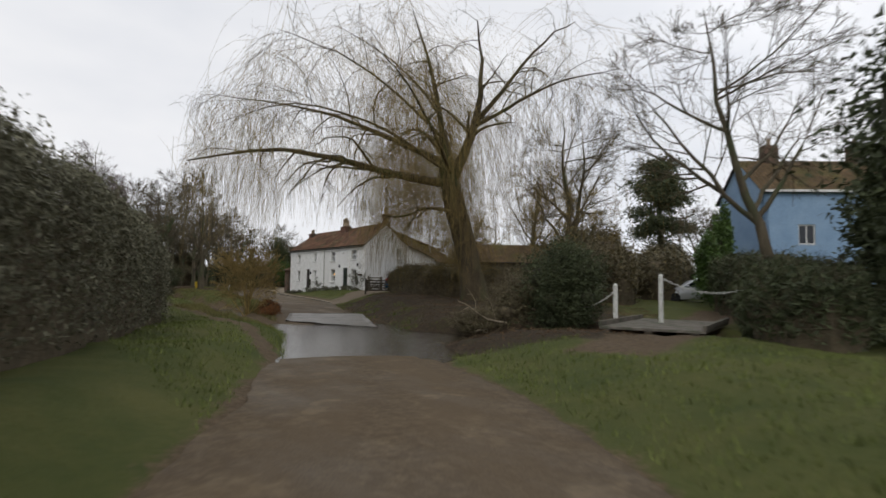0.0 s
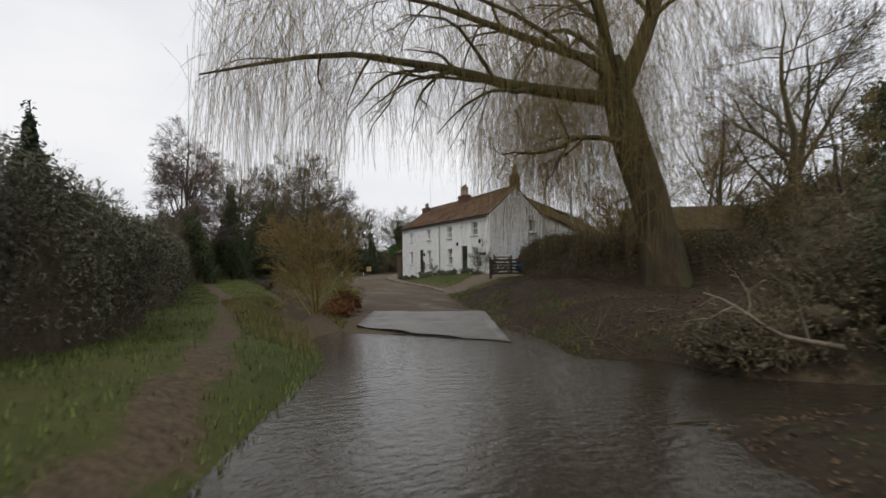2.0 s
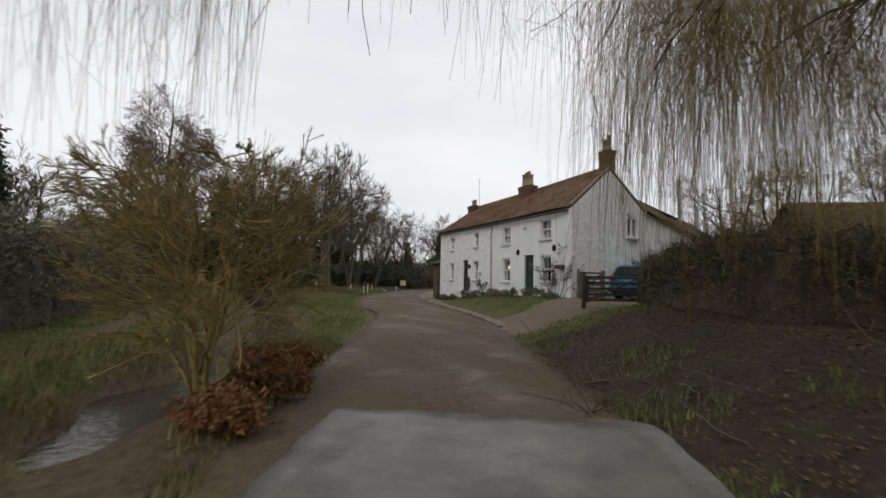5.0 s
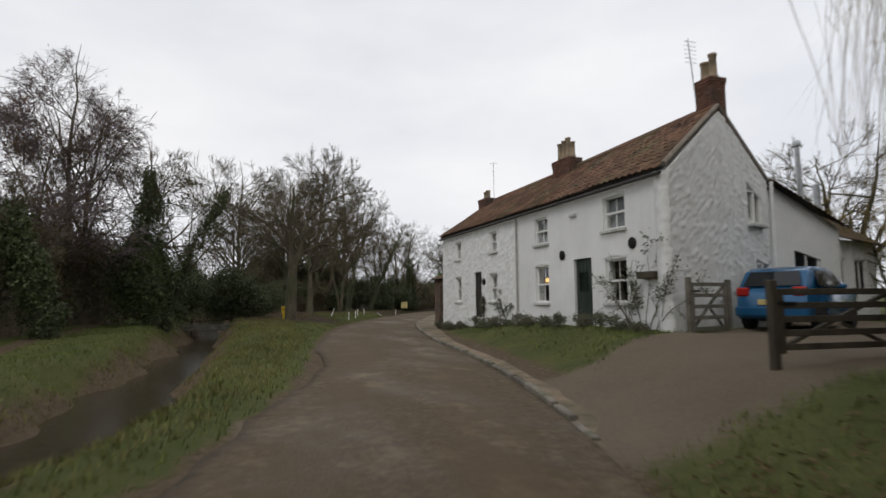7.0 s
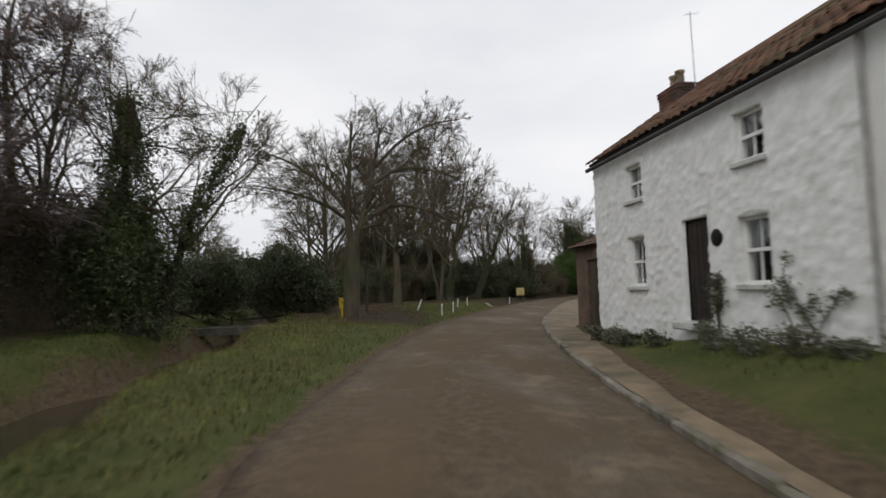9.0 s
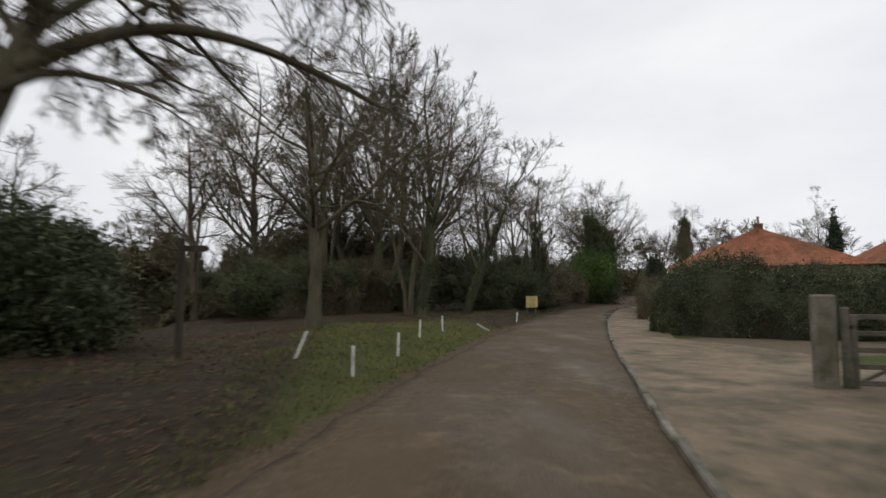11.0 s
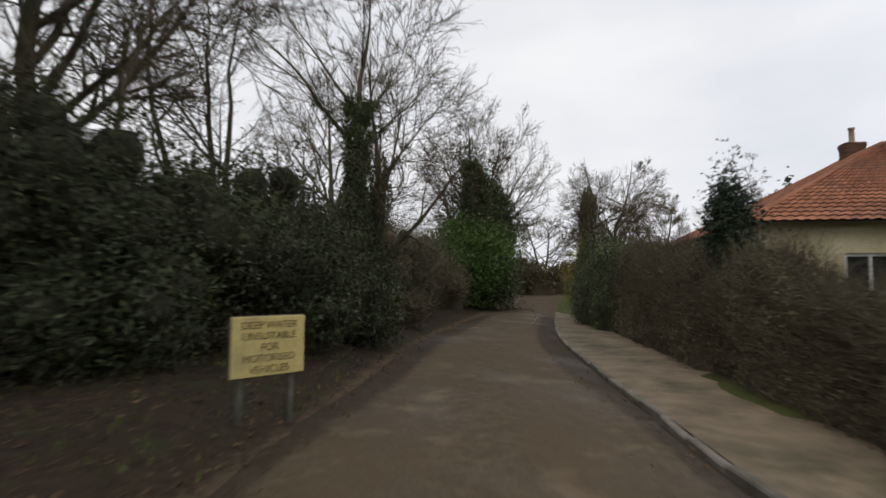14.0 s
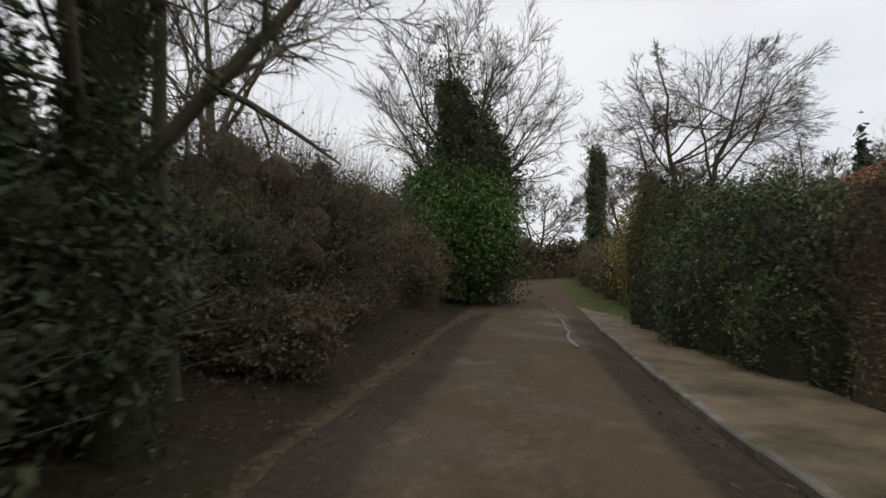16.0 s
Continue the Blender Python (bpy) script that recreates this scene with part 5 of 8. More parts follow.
def limb(*marks):
    """A limb through (left, back, height) marks, smoothed."""
    p = np.array([a * LEFT + c * BACK + [0, 0, h] for a, c, h in marks])
    u = np.linspace(0, len(p) - 1, 11)
    q = np.stack([np.interp(u, np.arange(len(p)), p[:, k]) for k in range(3)], -1)
    for _ in range(2):
        q[1:-1] = (q[:-2] + 2 * q[1:-1] + q[2:]) / 4
    return q + rng.normal(0, 0.07, q.shape) * np.linspace(0, 1, 11)[:, None]


trunk = limb((-1.1, -0.5, -0.4), (-0.9, -0.4, 1.5), (-0.3, 0, 4.2), (0.5, 0, 7.0), (0.7, 0.1, 8.2))
limbs = [limb((0.6, 0, 6.7), (3.4, -1.2, 6.9), (6.2, -2.8, 7.5), (9.4, -4.9, 7.8), (12.2, -7.2, 6.3)),
         limb((0.8, 0, 8.0), (3.4, -0.4, 9.0), (5.6, -1.4, 9.8), (8.0, -3.0, 10.3), (10.8, -5.0, 10.0)),
         limb((0.6, 0, 7.8), (1.0, 0.3, 11.0), (1.6, 0.2, 13.8), (2.6, -0.3, 17.0)),
         limb((0.2, 0, 7.0), (-1.0, -0.2, 9.8), (-1.5, -0.3, 12.4), (-1.1, -0.8, 16.0)),
         limb((-1.2, -0.2, 10.4), (-2.8, 0.3, 12.4), (-5.0, 0.8, 15.6), (-7.2, 1.2, 17.0)),
         limb((-1.0, -0.2, 10.0), (-3.0, -0.8, 11.0), (-5.6, -1.6, 12.3), (-8.8, -2.2, 12.6)),
         limb((0.3, -0.2, 7.2), (1.2, -3.0, 9.0), (2.4, -6.0, 10.6), (3.6, -9.0, 11.0)),
         limb((0.3, 0.2, 7.6), (0.4, 3.0, 9.6), (1.0, 6.4, 11.6), (0.6, 10.0, 12.4), (0.2, 13.0, 11.4)),
         limb((0.8, 0.1, 9.4), (4.2, -1.4, 12.4), (7.4, -2.2, 14.0), (9.8, -2.8, 14.6)),
         limb((0.2, -0.3, 5.0), (1.6, -1.4, 5.2), (3.2, -2.2, 4.3), (4.6, -2.6, 4.6)),
         limb((0.9, 0.1, 10.6), (2.6, 0.5, 13.2), (5.4, 0.6, 15.4), (7.6, 0.4, 16.4)),
         limb((0.6, 0.2, 8.2), (2.4, 2.8, 11.0), (4.2, 5.8, 11.0), (6.2, 8.9, 8.4)),
         limb((0.4, 0.2, 7.8), (1.6, 3.2, 10.6), (2.6, 6.6, 11.0), (3.4, 9.8, 8.6)),
         limb((0.6, -0.1, 7.4), (4.0, -2.6, 9.4), (7.6, -5.4, 9.9), (10.7, -8.1, 7.9))]
thick = [0.28, 0.20, 0.24, 0.34, 0.16, 0.14, 0.12, 0.16, 0.10, 0.12, 0.09, 0.13, 0.11, 0.10]
LP = np.array(limbs)
LR = np.array(thick)[:, None] * np.linspace(1, 0.1, 11)[None]
B1, R1 = grow(rng, *sprout(rng, LP, LR, 12, 0.24, 1.0, 52, 16, 0.36, 0.45), 7, 0.17, -0.20, 0.14)
inside = B1[:, -1, 0] > -14.6
B1, R1 = B1[inside], R1[inside]
B2, R2 = grow(rng, *sprout(rng, B1, R1, 6, 0.2, 1.0, 48, 16, 0.45, 0.55), 5, 0.18, -0.34, 0.25)
clear = (B2[:, -1, 2] > 3.2) & ~((B2[:, -1, 1] > 5.0) & (B2[:, -1, 0] < -2.5) & (B2[:, -1, 2] < 9))
B2, R2 = B2[clear], np.minimum(R2[clear], 0.028)
tv, tf = tubes(trunk[None], np.interp(np.arange(11), [0, 1.5, 6, 10], [0.95, 0.68, 0.58, 0.46])[None], 14, M_WILLOW_BARK, "")
hub = np.repeat(trunk, 14, axis=0)
turn_k = np.tile(np.arange(14), 11) * 2 * np.pi / 14
ridge = 1 + 0.10 * np.cos(turn_k * 3 + tv[:, 2] * 0.35) + 0.07 * np.sin(turn_k * 5 - tv[:, 2] * 0.8) + rng.normal(0, 0.025, len(tv)) + 0.22 * np.exp(-np.maximum(tv[:, 2], 0) / 0.5) * np.cos(turn_k * 4)
tv = hub + (tv - hub) * ridge[:, None]
part("trunk", joined([(tv, tf), tubes(LP, LR, 8, None, ""), tubes(B1, np.maximum(R1, 0.010), 5, None, ""), tubes(B2, np.maximum(R2, 0.007), 3, None, "")], M_WILLOW_BARK, "trunk"), M_WILLOW_BARK, willow)


def open_view(p):
    """Which twigs leave the lane, and the view along it to the cottages, clear."""
    aside = np.abs(beside(p[:, -1, 0] + WILLOW[0], p[:, -1, 1] + WILLOW[1], ROAD_LINE)[0])
    p = p.copy()
    p[(aside < 2.0) & (p[:, -1, 2] < 3.6), -1, 0] = -99
    return (p[:, -1, 0] > -14.3) & ((p[:, -1, 1] < 2.4) | (p[:, -1, 1] < 6.2 + 0.76 * (p[:, -1, 0] + 4.2)) | ((p[:, -1, 0] < -9.6) & (p[:, -1, 1] < 5.2)))


def drape(src, n, low, high, keep, r=0.0055, seg=5):
    """Twigs from branch ends down to a height between low and high."""
    flat = src.reshape(-1, 3)
    flat = flat[(flat[:, 2] > low + 2.0) & keep(flat)]
    at = flat[rng.integers(0, len(flat), n)] + rng.normal(0, 0.25, (n, 3))
    end = np.minimum(low + (high - low) * rng.uniform(0, 1, n) ** 1.1, at[:, 2] - 0.8)
    p, q = grow(rng, at, rng.normal(0, 0.5, (n, 3)) * [1, 1, 0.3] + [0, 0, -0.35], np.maximum(at[:, 2] - end, 0.6) * 1.08, rng.uniform(0.7, 1.3, n) * r, seg, 0.10, -1.3, 0.35)
    k = open_view(p)
    return p[k], q[k]


def streamers(src, rad, each, lo, hi, seg=5, r=0.0065, low=0.25, floor=0.5, angle=60, out=0.0):
    """Long hanging twigs, sprouting all along the branches of src."""
    at, way, _, _ = sprout(rng, src, rad, each, low, 1.0, angle, 20, 1, 1)
    if out:
        turn = rng.uniform(0, 2 * np.pi, len(at))
        at = at + np.stack([np.cos(turn), np.sin(turn), np.zeros(len(at))], -1) * rng.uniform(0.45, out, (len(at), 1))
    p, q = grow(rng, at, way + [0, 0, -0.1], rng.uniform(lo, hi, len(at)), np.full(len(at), r), seg, 0.06, -1.5, 0.4)
    k = (p[:, -1, 2] > floor) & open_view(p)
    return p[k], q[k]


some = rng.uniform(0, 1, len(B2)) < 0.4
hung = [streamers(B2[some], R2[some], 1, 1.4, 5.0, 3, r=0.0055), streamers(B1, R1, 1, 1.8, 5.8, 4, r=0.0055), streamers(trunk[None, 2:], np.full((1, 9), 0.1), 560, 1.4, 4.6, low=0.0, floor=0.05, r=0.0075, out=1.15),
        streamers(LP[[9]], LR[[9]], 90, 1.2, 4.6, low=0.05, floor=0.0, r=0.006, out=1.6), streamers(LP[[5, 3]], LR[[5, 3]], 20, 2.5, 7.0, low=0.15, r=0.0055),
        drape(np.concatenate([B1[:, 3:].reshape(-1, 3), B2[:, 2:].reshape(-1, 3)]), 1500, 2.0, 6.2, lambda p: (p[:, 0] < -1.5) & (p[:, 1] < 4)),
        drape(np.concatenate([B1[:, 2:].reshape(-1, 3), B2[:, 1:].reshape(-1, 3), LP[[7, 11, 12], 3:].reshape(-1, 3)]), 460, 0.7, 3.4, lambda p: (p[:, 0] > -2.5) & (p[:, 0] < 3.5) & (p[:, 1] > 1.2) & (p[:, 1] < 8.5), r=0.007),
        drape(np.concatenate([LP[[0, 1, 13], 6:].reshape(-1, 3), B1[:, 3:].reshape(-1, 3), B2[:, 2:].reshape(-1, 3)]), 720, 1.9, 4.8, lambda p: (p[:, 0] < -8.6) & (p[:, 0] > -14) & (p[:, 1] > -2.5), r=0.0065),
        drape(np.concatenate([B1[:, 2:].reshape(-1, 3), LP[[7, 11]].reshape(-1, 3)]), 600, 0.5, 4.0, lambda p: (p[:, 1] > 0.0) & (p[:, 0] > -4.5) & (p[:, 0] < 9), r=0.007),
        drape(np.concatenate([B1[:, 2:].reshape(-1, 3), LP[[7, 11, 12]].reshape(-1, 3)]), 900, 2.0, 5.5, lambda p: (p[:, 1] > 3.5) & (p[:, 0] > -3.5), r=0.0065),
        drape(B1[:, 2:], 240, 0.6, 4.5, lambda p: (p[:, 0] > 0.5) & (p[:, 1] < 1.5), r=0.007)]
side_twigs = [spikes(*(lambda p, r: (p, r[:, 0]))(*grow(rng, *sprout(rng, p, r, 2, 0.1, 0.9, 35, 12, 0.22, 0.9), 1, 0.1, -0.3))) for p, r in hung]
part("crown", twiggery([tubes(p, q, 3, None, "") for p, q in hung], side_twigs, M_WILLOW_TWIG, "crown"), M_WILLOW_TWIG, willow, "long hanging ochre twigs")

crowned_tree("osier_bush", "bushy ochre-twigged osier at the water's edge", 55, 4.2, 0.035, 2.1, 0.0, 9, 6, 6, 5, 4, 1, twig=M_OSIER, bark=M_OSIER, twig_r=0.006, at=on_ground(-13.6, -10.8), rise=0.15, category="bush")
for k, (x, y, w, h) in enumerate([(-12.7, -11.6, 1.2, 0.8), (-12.3, -10.3, 1.0, 0.65), (-13.3, -13.0, 1.0, 0.6)]):
    bush("dead_bracken", "collapsed red-brown bracken on the verge by the ford", (x, y, g_at(x, y) - 0.05), (w, w * 1.2, h), 1500, 0.045, M_BRACKEN, 340 + k, M_BROWNCORE, "plant", "dead bracken", clumps=9, sprigs=220, sprig_len=0.9)

# library of bare trees, each built once
wood_a, _ = crowned_tree("bare_tree", "bare round-crowned tree with dense fine twigs", 31, 11, 0.20, 3.8, 0.18, 1, 14, 8, 6, 4, 1, twig_r=0.007, at=on_ground(-9.5, 44), group="roadside wood")
wood_b, _ = crowned_tree("bare_tree", "bare tall tree with a dark trunk and rising branches", 32, 15, 0.25, 3.8, 0.3, 1, 13, 7, 6, 3, 1, twig_r=0.0065, at=on_ground(-4.5, 48), group="roadside wood", rise=0.3)
wood_c, _ = crowned_tree("bare_tree", "bare many-stemmed tree with rising branches", 33, 11.5, 0.13, 3.2, 0.22, 3, 5, 6, 6, 3, 1, twig_r=0.0065, at=on_ground(0.5, 47), group="roadside wood", rise=0.4)
wood_d, _ = crowned_tree("bare_tree", "bare broad tree against the sky", 34, 12, 0.22, 5.0, 0.12, 2, 9, 7, 5, 4, 2, twig_r=0.018, at=on_ground(-3, 70), group="distant trees", rise=0.15)


def planted(src, spots, seed):
    r = random.Random(seed)
    for x, y, s in spots:
        copy_thing(src, pose(*on_ground(x, y), r.uniform(-4, 4), r.uniform(-4, 4), r.uniform(0, 360)) @ Matrix.Diagonal((s, s, s * r.uniform(0.9, 1.1), 1)))


wood_e, _ = crowned_tree("bare_tree", "tall round-crowned bare tree in the wood", 35, 20, 0.34, 6.4, 0.18, 1, 18, 9, 6, 4, 3, twig_r=0.012, at=on_ground(2.8, 60), group="roadside wood", rise=0.15)
planted(wood_e, [(-3.2, 58.5, 1.0), (-9, 58, 0.9), (-0.6, 55.5, 1.0)], 6)
planted(wood_a, [(-19, 46, 0.95)], 1)
planted(wood_b, [(-0.5, 51.5, 1.1), (14, 72, 1.0), (29, 90, 1.0)], 2)
planted(wood_c, [(-4.0, 53, 1.2), (7.5, 61, 1.1), (12.5, 76, 1.1), (47, 76, 0.9), (2.2, 51, 0.6), (-8.5, 51, 0.75), (-12, 52, 0.8)], 3)
crowned_tree("bare_tree", "large spreading bare tree at the edge of the wood", 36, 12.0, 0.25, 5.8, 0.2, 1, 12, 6, 5, 3, 0, twig_r=0.006, at=on_ground(-3.7, 37.6), group="roadside wood", rise=0.1)
far_spots = []
r = random.Random(8)
for k in range(18):
    a = radians(-68 + k * 7.6 + r.uniform(-1.5, 1.5))
    d = r.uniform(88, 118)
    far_spots.append((-5 + math.sin(a) * d, 5 + math.cos(a) * d, r.uniform(0.85, 1.2)))
planted(wood_d, far_spots, 4)
planted(wood_d, [(-30, 34, 0.8), (-36, 20, 0.8), (-44, 6, 0.8), (-34, 52, 0.9), (40, 66, 0.6), (60, 70, 0.8), (66, 58, 0.8), (52, 88, 0.9), (30, 91, 0.9), (42, 84, 0.7), (46, 102, 1.0), (33, 2, 0.9), (40, -12, 0.9), (30, -14, 0.8), (36, -24, 0.9)], 5)

# single trees by the lane, each with its own shape
field_tree = thing("field_tree", "bare spreading tree with arching limbs at the field edge", "tree", on_ground(-6.4, 24.3))
rng = np.random.default_rng(41)


def stem(*marks):
    """A limb through (x, y, height) marks, smoothed."""
    p = np.array(marks, float)
    u = np.linspace(0, len(p) - 1, 11)
    q = np.stack([np.interp(u, np.arange(len(p)), p[:, k]) for k in range(3)], -1)
    for _ in range(2):
        q[1:-1] = (q[:-2] + 2 * q[1:-1] + q[2:]) / 4
    return q


FT = np.array([stem((0, 0, -0.4), (0, 0, 1.2), (0.05, 0, 2.4), (0.1, 0, 3.1)),
               stem((0.1, 0, 2.9), (-0.15, 0, 4.0), (-0.05, 0, 5.6), (0.1, 0.3, 8.2)),
               stem((0.1, 0, 2.9), (0.45, 0.1, 3.9), (0.85, 0.3, 5.4), (1.3, 0.6, 8.0)),
               stem((-0.1, 0, 4.0), (-0.8, -0.4, 4.5), (-2.0, -1.2, 4.9), (-3.4, -2.2, 5.0)),
               stem((-0.1, 0, 4.4), (-0.9, 0.2, 5.4), (-2.2, 0.4, 6.4), (-3.6, 0.8, 7.0)),
               stem((0.5, 0.1, 3.9), (1.3, 0.4, 4.55), (2.2, 0.6, 4.75), (3.4, 0.8, 4.5), (4.6, 0.9, 3.9)),
               stem((0.9, 0.3, 5.5), (1.8, 0.5, 6.2), (3.2, 0.8, 6.4), (4.8, 1.0, 5.9)),
               stem((0.4, 0, 3.6), (1.0, -0.2, 3.8), (1.8, -0.4, 3.6), (2.4, -0.6, 3.3)),
               stem((0.6, 0.2, 4.4), (0.8, 1.4, 5.6), (1.0, 2.8, 6.4), (1.0, 4.2, 6.6)),
               stem((0.0, 0.1, 5.0), (-0.6, 1.4, 6.2), (-1.4, 2.8, 7.0), (-2.0, 4.0, 7.2)),
               stem((1.0, 0.4, 6.2), (2.0, -0.4, 7.2), (3.2, -0.8, 7.8), (4.4, -1.2, 7.9))])
FR = np.array([0.30, 0.19, 0.19, 0.09, 0.09, 0.12, 0.10, 0.06, 0.09, 0.08, 0.08])[:, None] * np.linspace(1, 0.25, 11)
FR[0] = np.linspace(0.36, 0.26, 11)
F1, G1 = grow(rng, *sprout(rng, FT[1:], FR[1:], 14, 0.25, 1.0, 46, 14, 0.36, 0.45), 5, 0.13, 0.06, 0.25)
F2, G2 = grow(rng, *sprout(rng, F1, G1, 6, 0.15, 1.0, 42, 14, 0.5, 0.55), 3, 0.14, 0.0, 0.35)
part("trunk", joined([tubes(FT, FR, 9, None, ""), tubes(F1, np.maximum(G1, 0.009), 5, None, ""), tubes(F2, np.maximum(G2, 0.007), 3, None, "")], M_BARK, "trunk"), M_BARK, field_tree)
F3, G3 = grow(rng, *sprout(rng, F2, G2, 6, 0.1, 1.0, 38, 14, 0.6, 0.7), 1, 0.16, -0.05)
F4, _ = grow(rng, *sprout(rng, F3, G3, 4, 0.15, 1.0, 35, 14, 0.6, 0.8), 1, 0.16, -0.1)
part("crown", twiggery([], [spikes(F3, np.maximum(G3[:, 0], 0.008)), slivers(rng, F4, 0.006)], M_TWIG, "crown"), M_TWIG, field_tree)
crowned_tree("silver_birch", "tall bare birch with drooping purple-brown twigs", 42, 15.5, 0.18, 3.3, 0.25, 2, 11, 8, 7, 4, 2, hang=0.35, twig=M_BIRCH_TWIG, at=on_ground(-17.2, 21.9), twig_r=0.008, rise=0.3)
oak, (_, _, _, _, oak_q) = bare_tree("bare_tree", "dense dark tree with clinging dead brown leaves behind the hedge", 44, 12, 0.18, 0.15, 14, 8, 7, 4, 50, 0.45, 0.1, twig=M_BIRCH_TWIG, at=on_ground(-17.9, 18.2), twig_r=0.014, hang=0.2)
rng = np.random.default_rng(444)
dead = oak_q[rng.integers(0, len(oak_q), 5200), rng.integers(1, 5, 5200)] + rng.normal(0, 0.4, (5200, 3))
part("dead_leaf", leaf_cloud(dead[dead[:, 2] > 0.5], rng, 0.05, M_DEADLEAF, "dead_leaf"), M_DEADLEAF, oak, "clinging dead brown leaves")
crowned_tree("bare_tree", "bare small tree behind the hedge", 53, 9.5, 0.14, 3.4, 0.2, 1, 12, 7, 6, 4, 1, twig_r=0.012, at=on_ground(-24.5, 21.5))
crowned_tree("bare_tree", "tall bare tree behind the willow", 45, 16, 0.32, 5.6, 0.25, 2, 10, 8, 6, 4, 2, at=on_ground(11.6, -12.2), rise=0.2)
bare_tree("bare_tree", "bare tree with ochre twigs beyond the stream", 46, 13, 0.25, 0.2, 10, 7, 6, 4, 45, 0.45, 0.12, twig=M_WILLOW_TWIG, at=on_ground(16, -4))
ochre, _ = crowned_tree("bare_tree", "bare bushy tree with ochre twigs behind the willow", 54, 8, 0.12, 3.2, 0.1, 3, 6, 6, 6, 4, 1, hang=0.15, twig=M_WILLOW_TWIG, twig_r=0.006, at=on_ground(4.6, -18.0))
planted(ochre, [(8.5, -15.5, 0.8), (13.5, -8.5, 0.8), (12.2, 2.6, 0.7), (15.5, 6.5, 0.8), (10.4, -1.4, 0.95), (6.6, -4.6, 0.75), (15.2, 1.0, 1.1)], 9)
crowned_tree("bare_tree", "tall bare tree standing before the blue house", 47, 14.5, 0.27, 5.6, 0.32, 1, 15, 8, 6, 4, 2, lean=(-1.4, 1.8), at=on_ground(-0.2, -31.2))
crowned_tree("bare_tree", "bare spreading tree behind the garden hedge", 48, 8.7, 0.13, 2.8, 0.28, 2, 10, 8, 7, 4, 3, hang=0.06, twig_r=0.0045, at=on_ground(24.6, 63.6))
bare_tree("silver_birch", "slender pale birch rising over the gardens", 49, 17, 0.14, 0.3, 14, 5, 5, 4, 35, 0.2, 0.1, hang=0.2, twig=M_BIRCH_TWIG, at=on_ground(57, 81), last=2)
crowned_tree("bare_tree", "gnarled bare tree behind the cottage", 50, 9.5, 0.24, 4.4, 0.2, 2, 8, 7, 6, 4, 1, at=on_ground(18, 8))
bare_tree("bare_tree", "bare tree with drooping twigs behind the cottage yard", 51, 12, 0.2, 0.25, 11, 7, 6, 5, 40, 0.4, 0.14, hang=0.2, twig=M_BIRCH_TWIG, at=on_ground(20, 0))
bare_tree("bare_tree", "bare leaning tree over the lane with budding catkins", 52, 9.5, 0.12, 0.3, 9, 7, 6, 5, 50, 0.55, 0.1, lean=(0.3, 0.02), at=on_ground(5.0, 53.6), last=2)

ivy_tree("tall ivy-clad tree on the stream bank", on_ground(-13.4, 21.2), 10.6, 0.18, 7.4, 1.7, 61, leaves=15000, leaf=0.075, taper=0.08, bulk=0.14, spread=3.2, limbs=10)
ivy_tree("leaning ivy-clad stem on the stream bank", on_ground(-12.9, 21.4), 10.2, 0.15, 7.0, 0.9, 161, lean=(3.2, 0.4), leaves=5500, leaf=0.075, taper=0.08, bulk=0.12, spread=3.0, limbs=9)
bush("ivy_bush", "wide skirt of ivy round the stream bank trees", on_ground(-13.9, 21.4), (4.8, 4.8, 5.2), 20000, 0.075, M_IVY, 162, conical=0.62, clumps=30, sprigs=700)
bush("ivy_bush", "ivy-grown bush past the footbridge", on_ground(-13.0, 29.0), (3.4, 3.0, 4.0), 9000, 0.06, M_IVY, 163, clumps=18, sprigs=400)
ivy_tree("ivy-clad tree behind the streamside hedge", on_ground(-15.8, 13.5), 6, 0.15, 4.6, 0.8, 62, leaves=4000)
ivy_tree("tall tree with ivy-wrapped trunk beside the lane", on_ground(10.9, 58.2), 11.5, 0.2, 6.0, 0.34, 63, spread=3.4, rise=0.35, fine=3, last=1, twig_r=0.006, leaves=11000, leaf=0.06, group="ivy trunks by the lane", taper=0.9)
ivy_tree("tree with an ivy-wrapped trunk beside the lane", on_ground(12.2, 59.0), 10.5, 0.17, 5.4, 0.26, 64, spread=3.2, rise=0.3, fine=3, last=1, twig_r=0.006, leaves=8000, leaf=0.05, group="ivy trunks by the lane", taper=0.9)
ivy_tree("slim dark tree with thin ivy in the thicket", on_ground(11.6, 62.4), 11, 0.12, 5.0, 0.12, 69, lean=(0.14, 0.0), leaves=2500, leaf=0.055, limbs=7, group="ivy trunks by the lane", taper=0.8)
ivy_tree("leaning ivy-wrapped tree in the wood", on_ground(3.4, 46.4), 12, 0.17, 7.5, 0.26, 65, lean=(3.4, 0.9), spread=4.0, fine=3, last=1, leaves=3800, leaf=0.05, group="ivy trunks by the lane")
ivy_tree("ivy-wrapped tree in the wood", on_ground(1.0, 45.5), 14, 0.24, 5.4, 0.26, 67, lean=(1.2, 0.0), spread=4.0, fine=3, last=1, leaves=3200, leaf=0.05, group="ivy trunks by the lane")
ivy_tree("ivy-clad trunk by the far bend", on_ground(43.5, 89.5), 14, 0.25, 11.5, 1.0, 70, leaves=6000, leaf=0.16)
ivy_tree("broad bare tree with thick ivy on its lower stems", on_ground(24.6, 76.6), 14.6, 0.26, 9.4, 2.9, 71, leaves=24000, leaf=0.11, limbs=9, forks=2, taper=0.12, bulk=0.3, spread=5.6, twig_r=0.009, mid=8, twigs=7, rise=0.55)
bare_tree("bare_tree", "bare tree with long level branches beside the lane", 72, 8.5, 0.12, 0.3, 9, 7, 6, 4, 76, 0.62, 0.04, at=on_ground(12.5, 60.4), last=1)
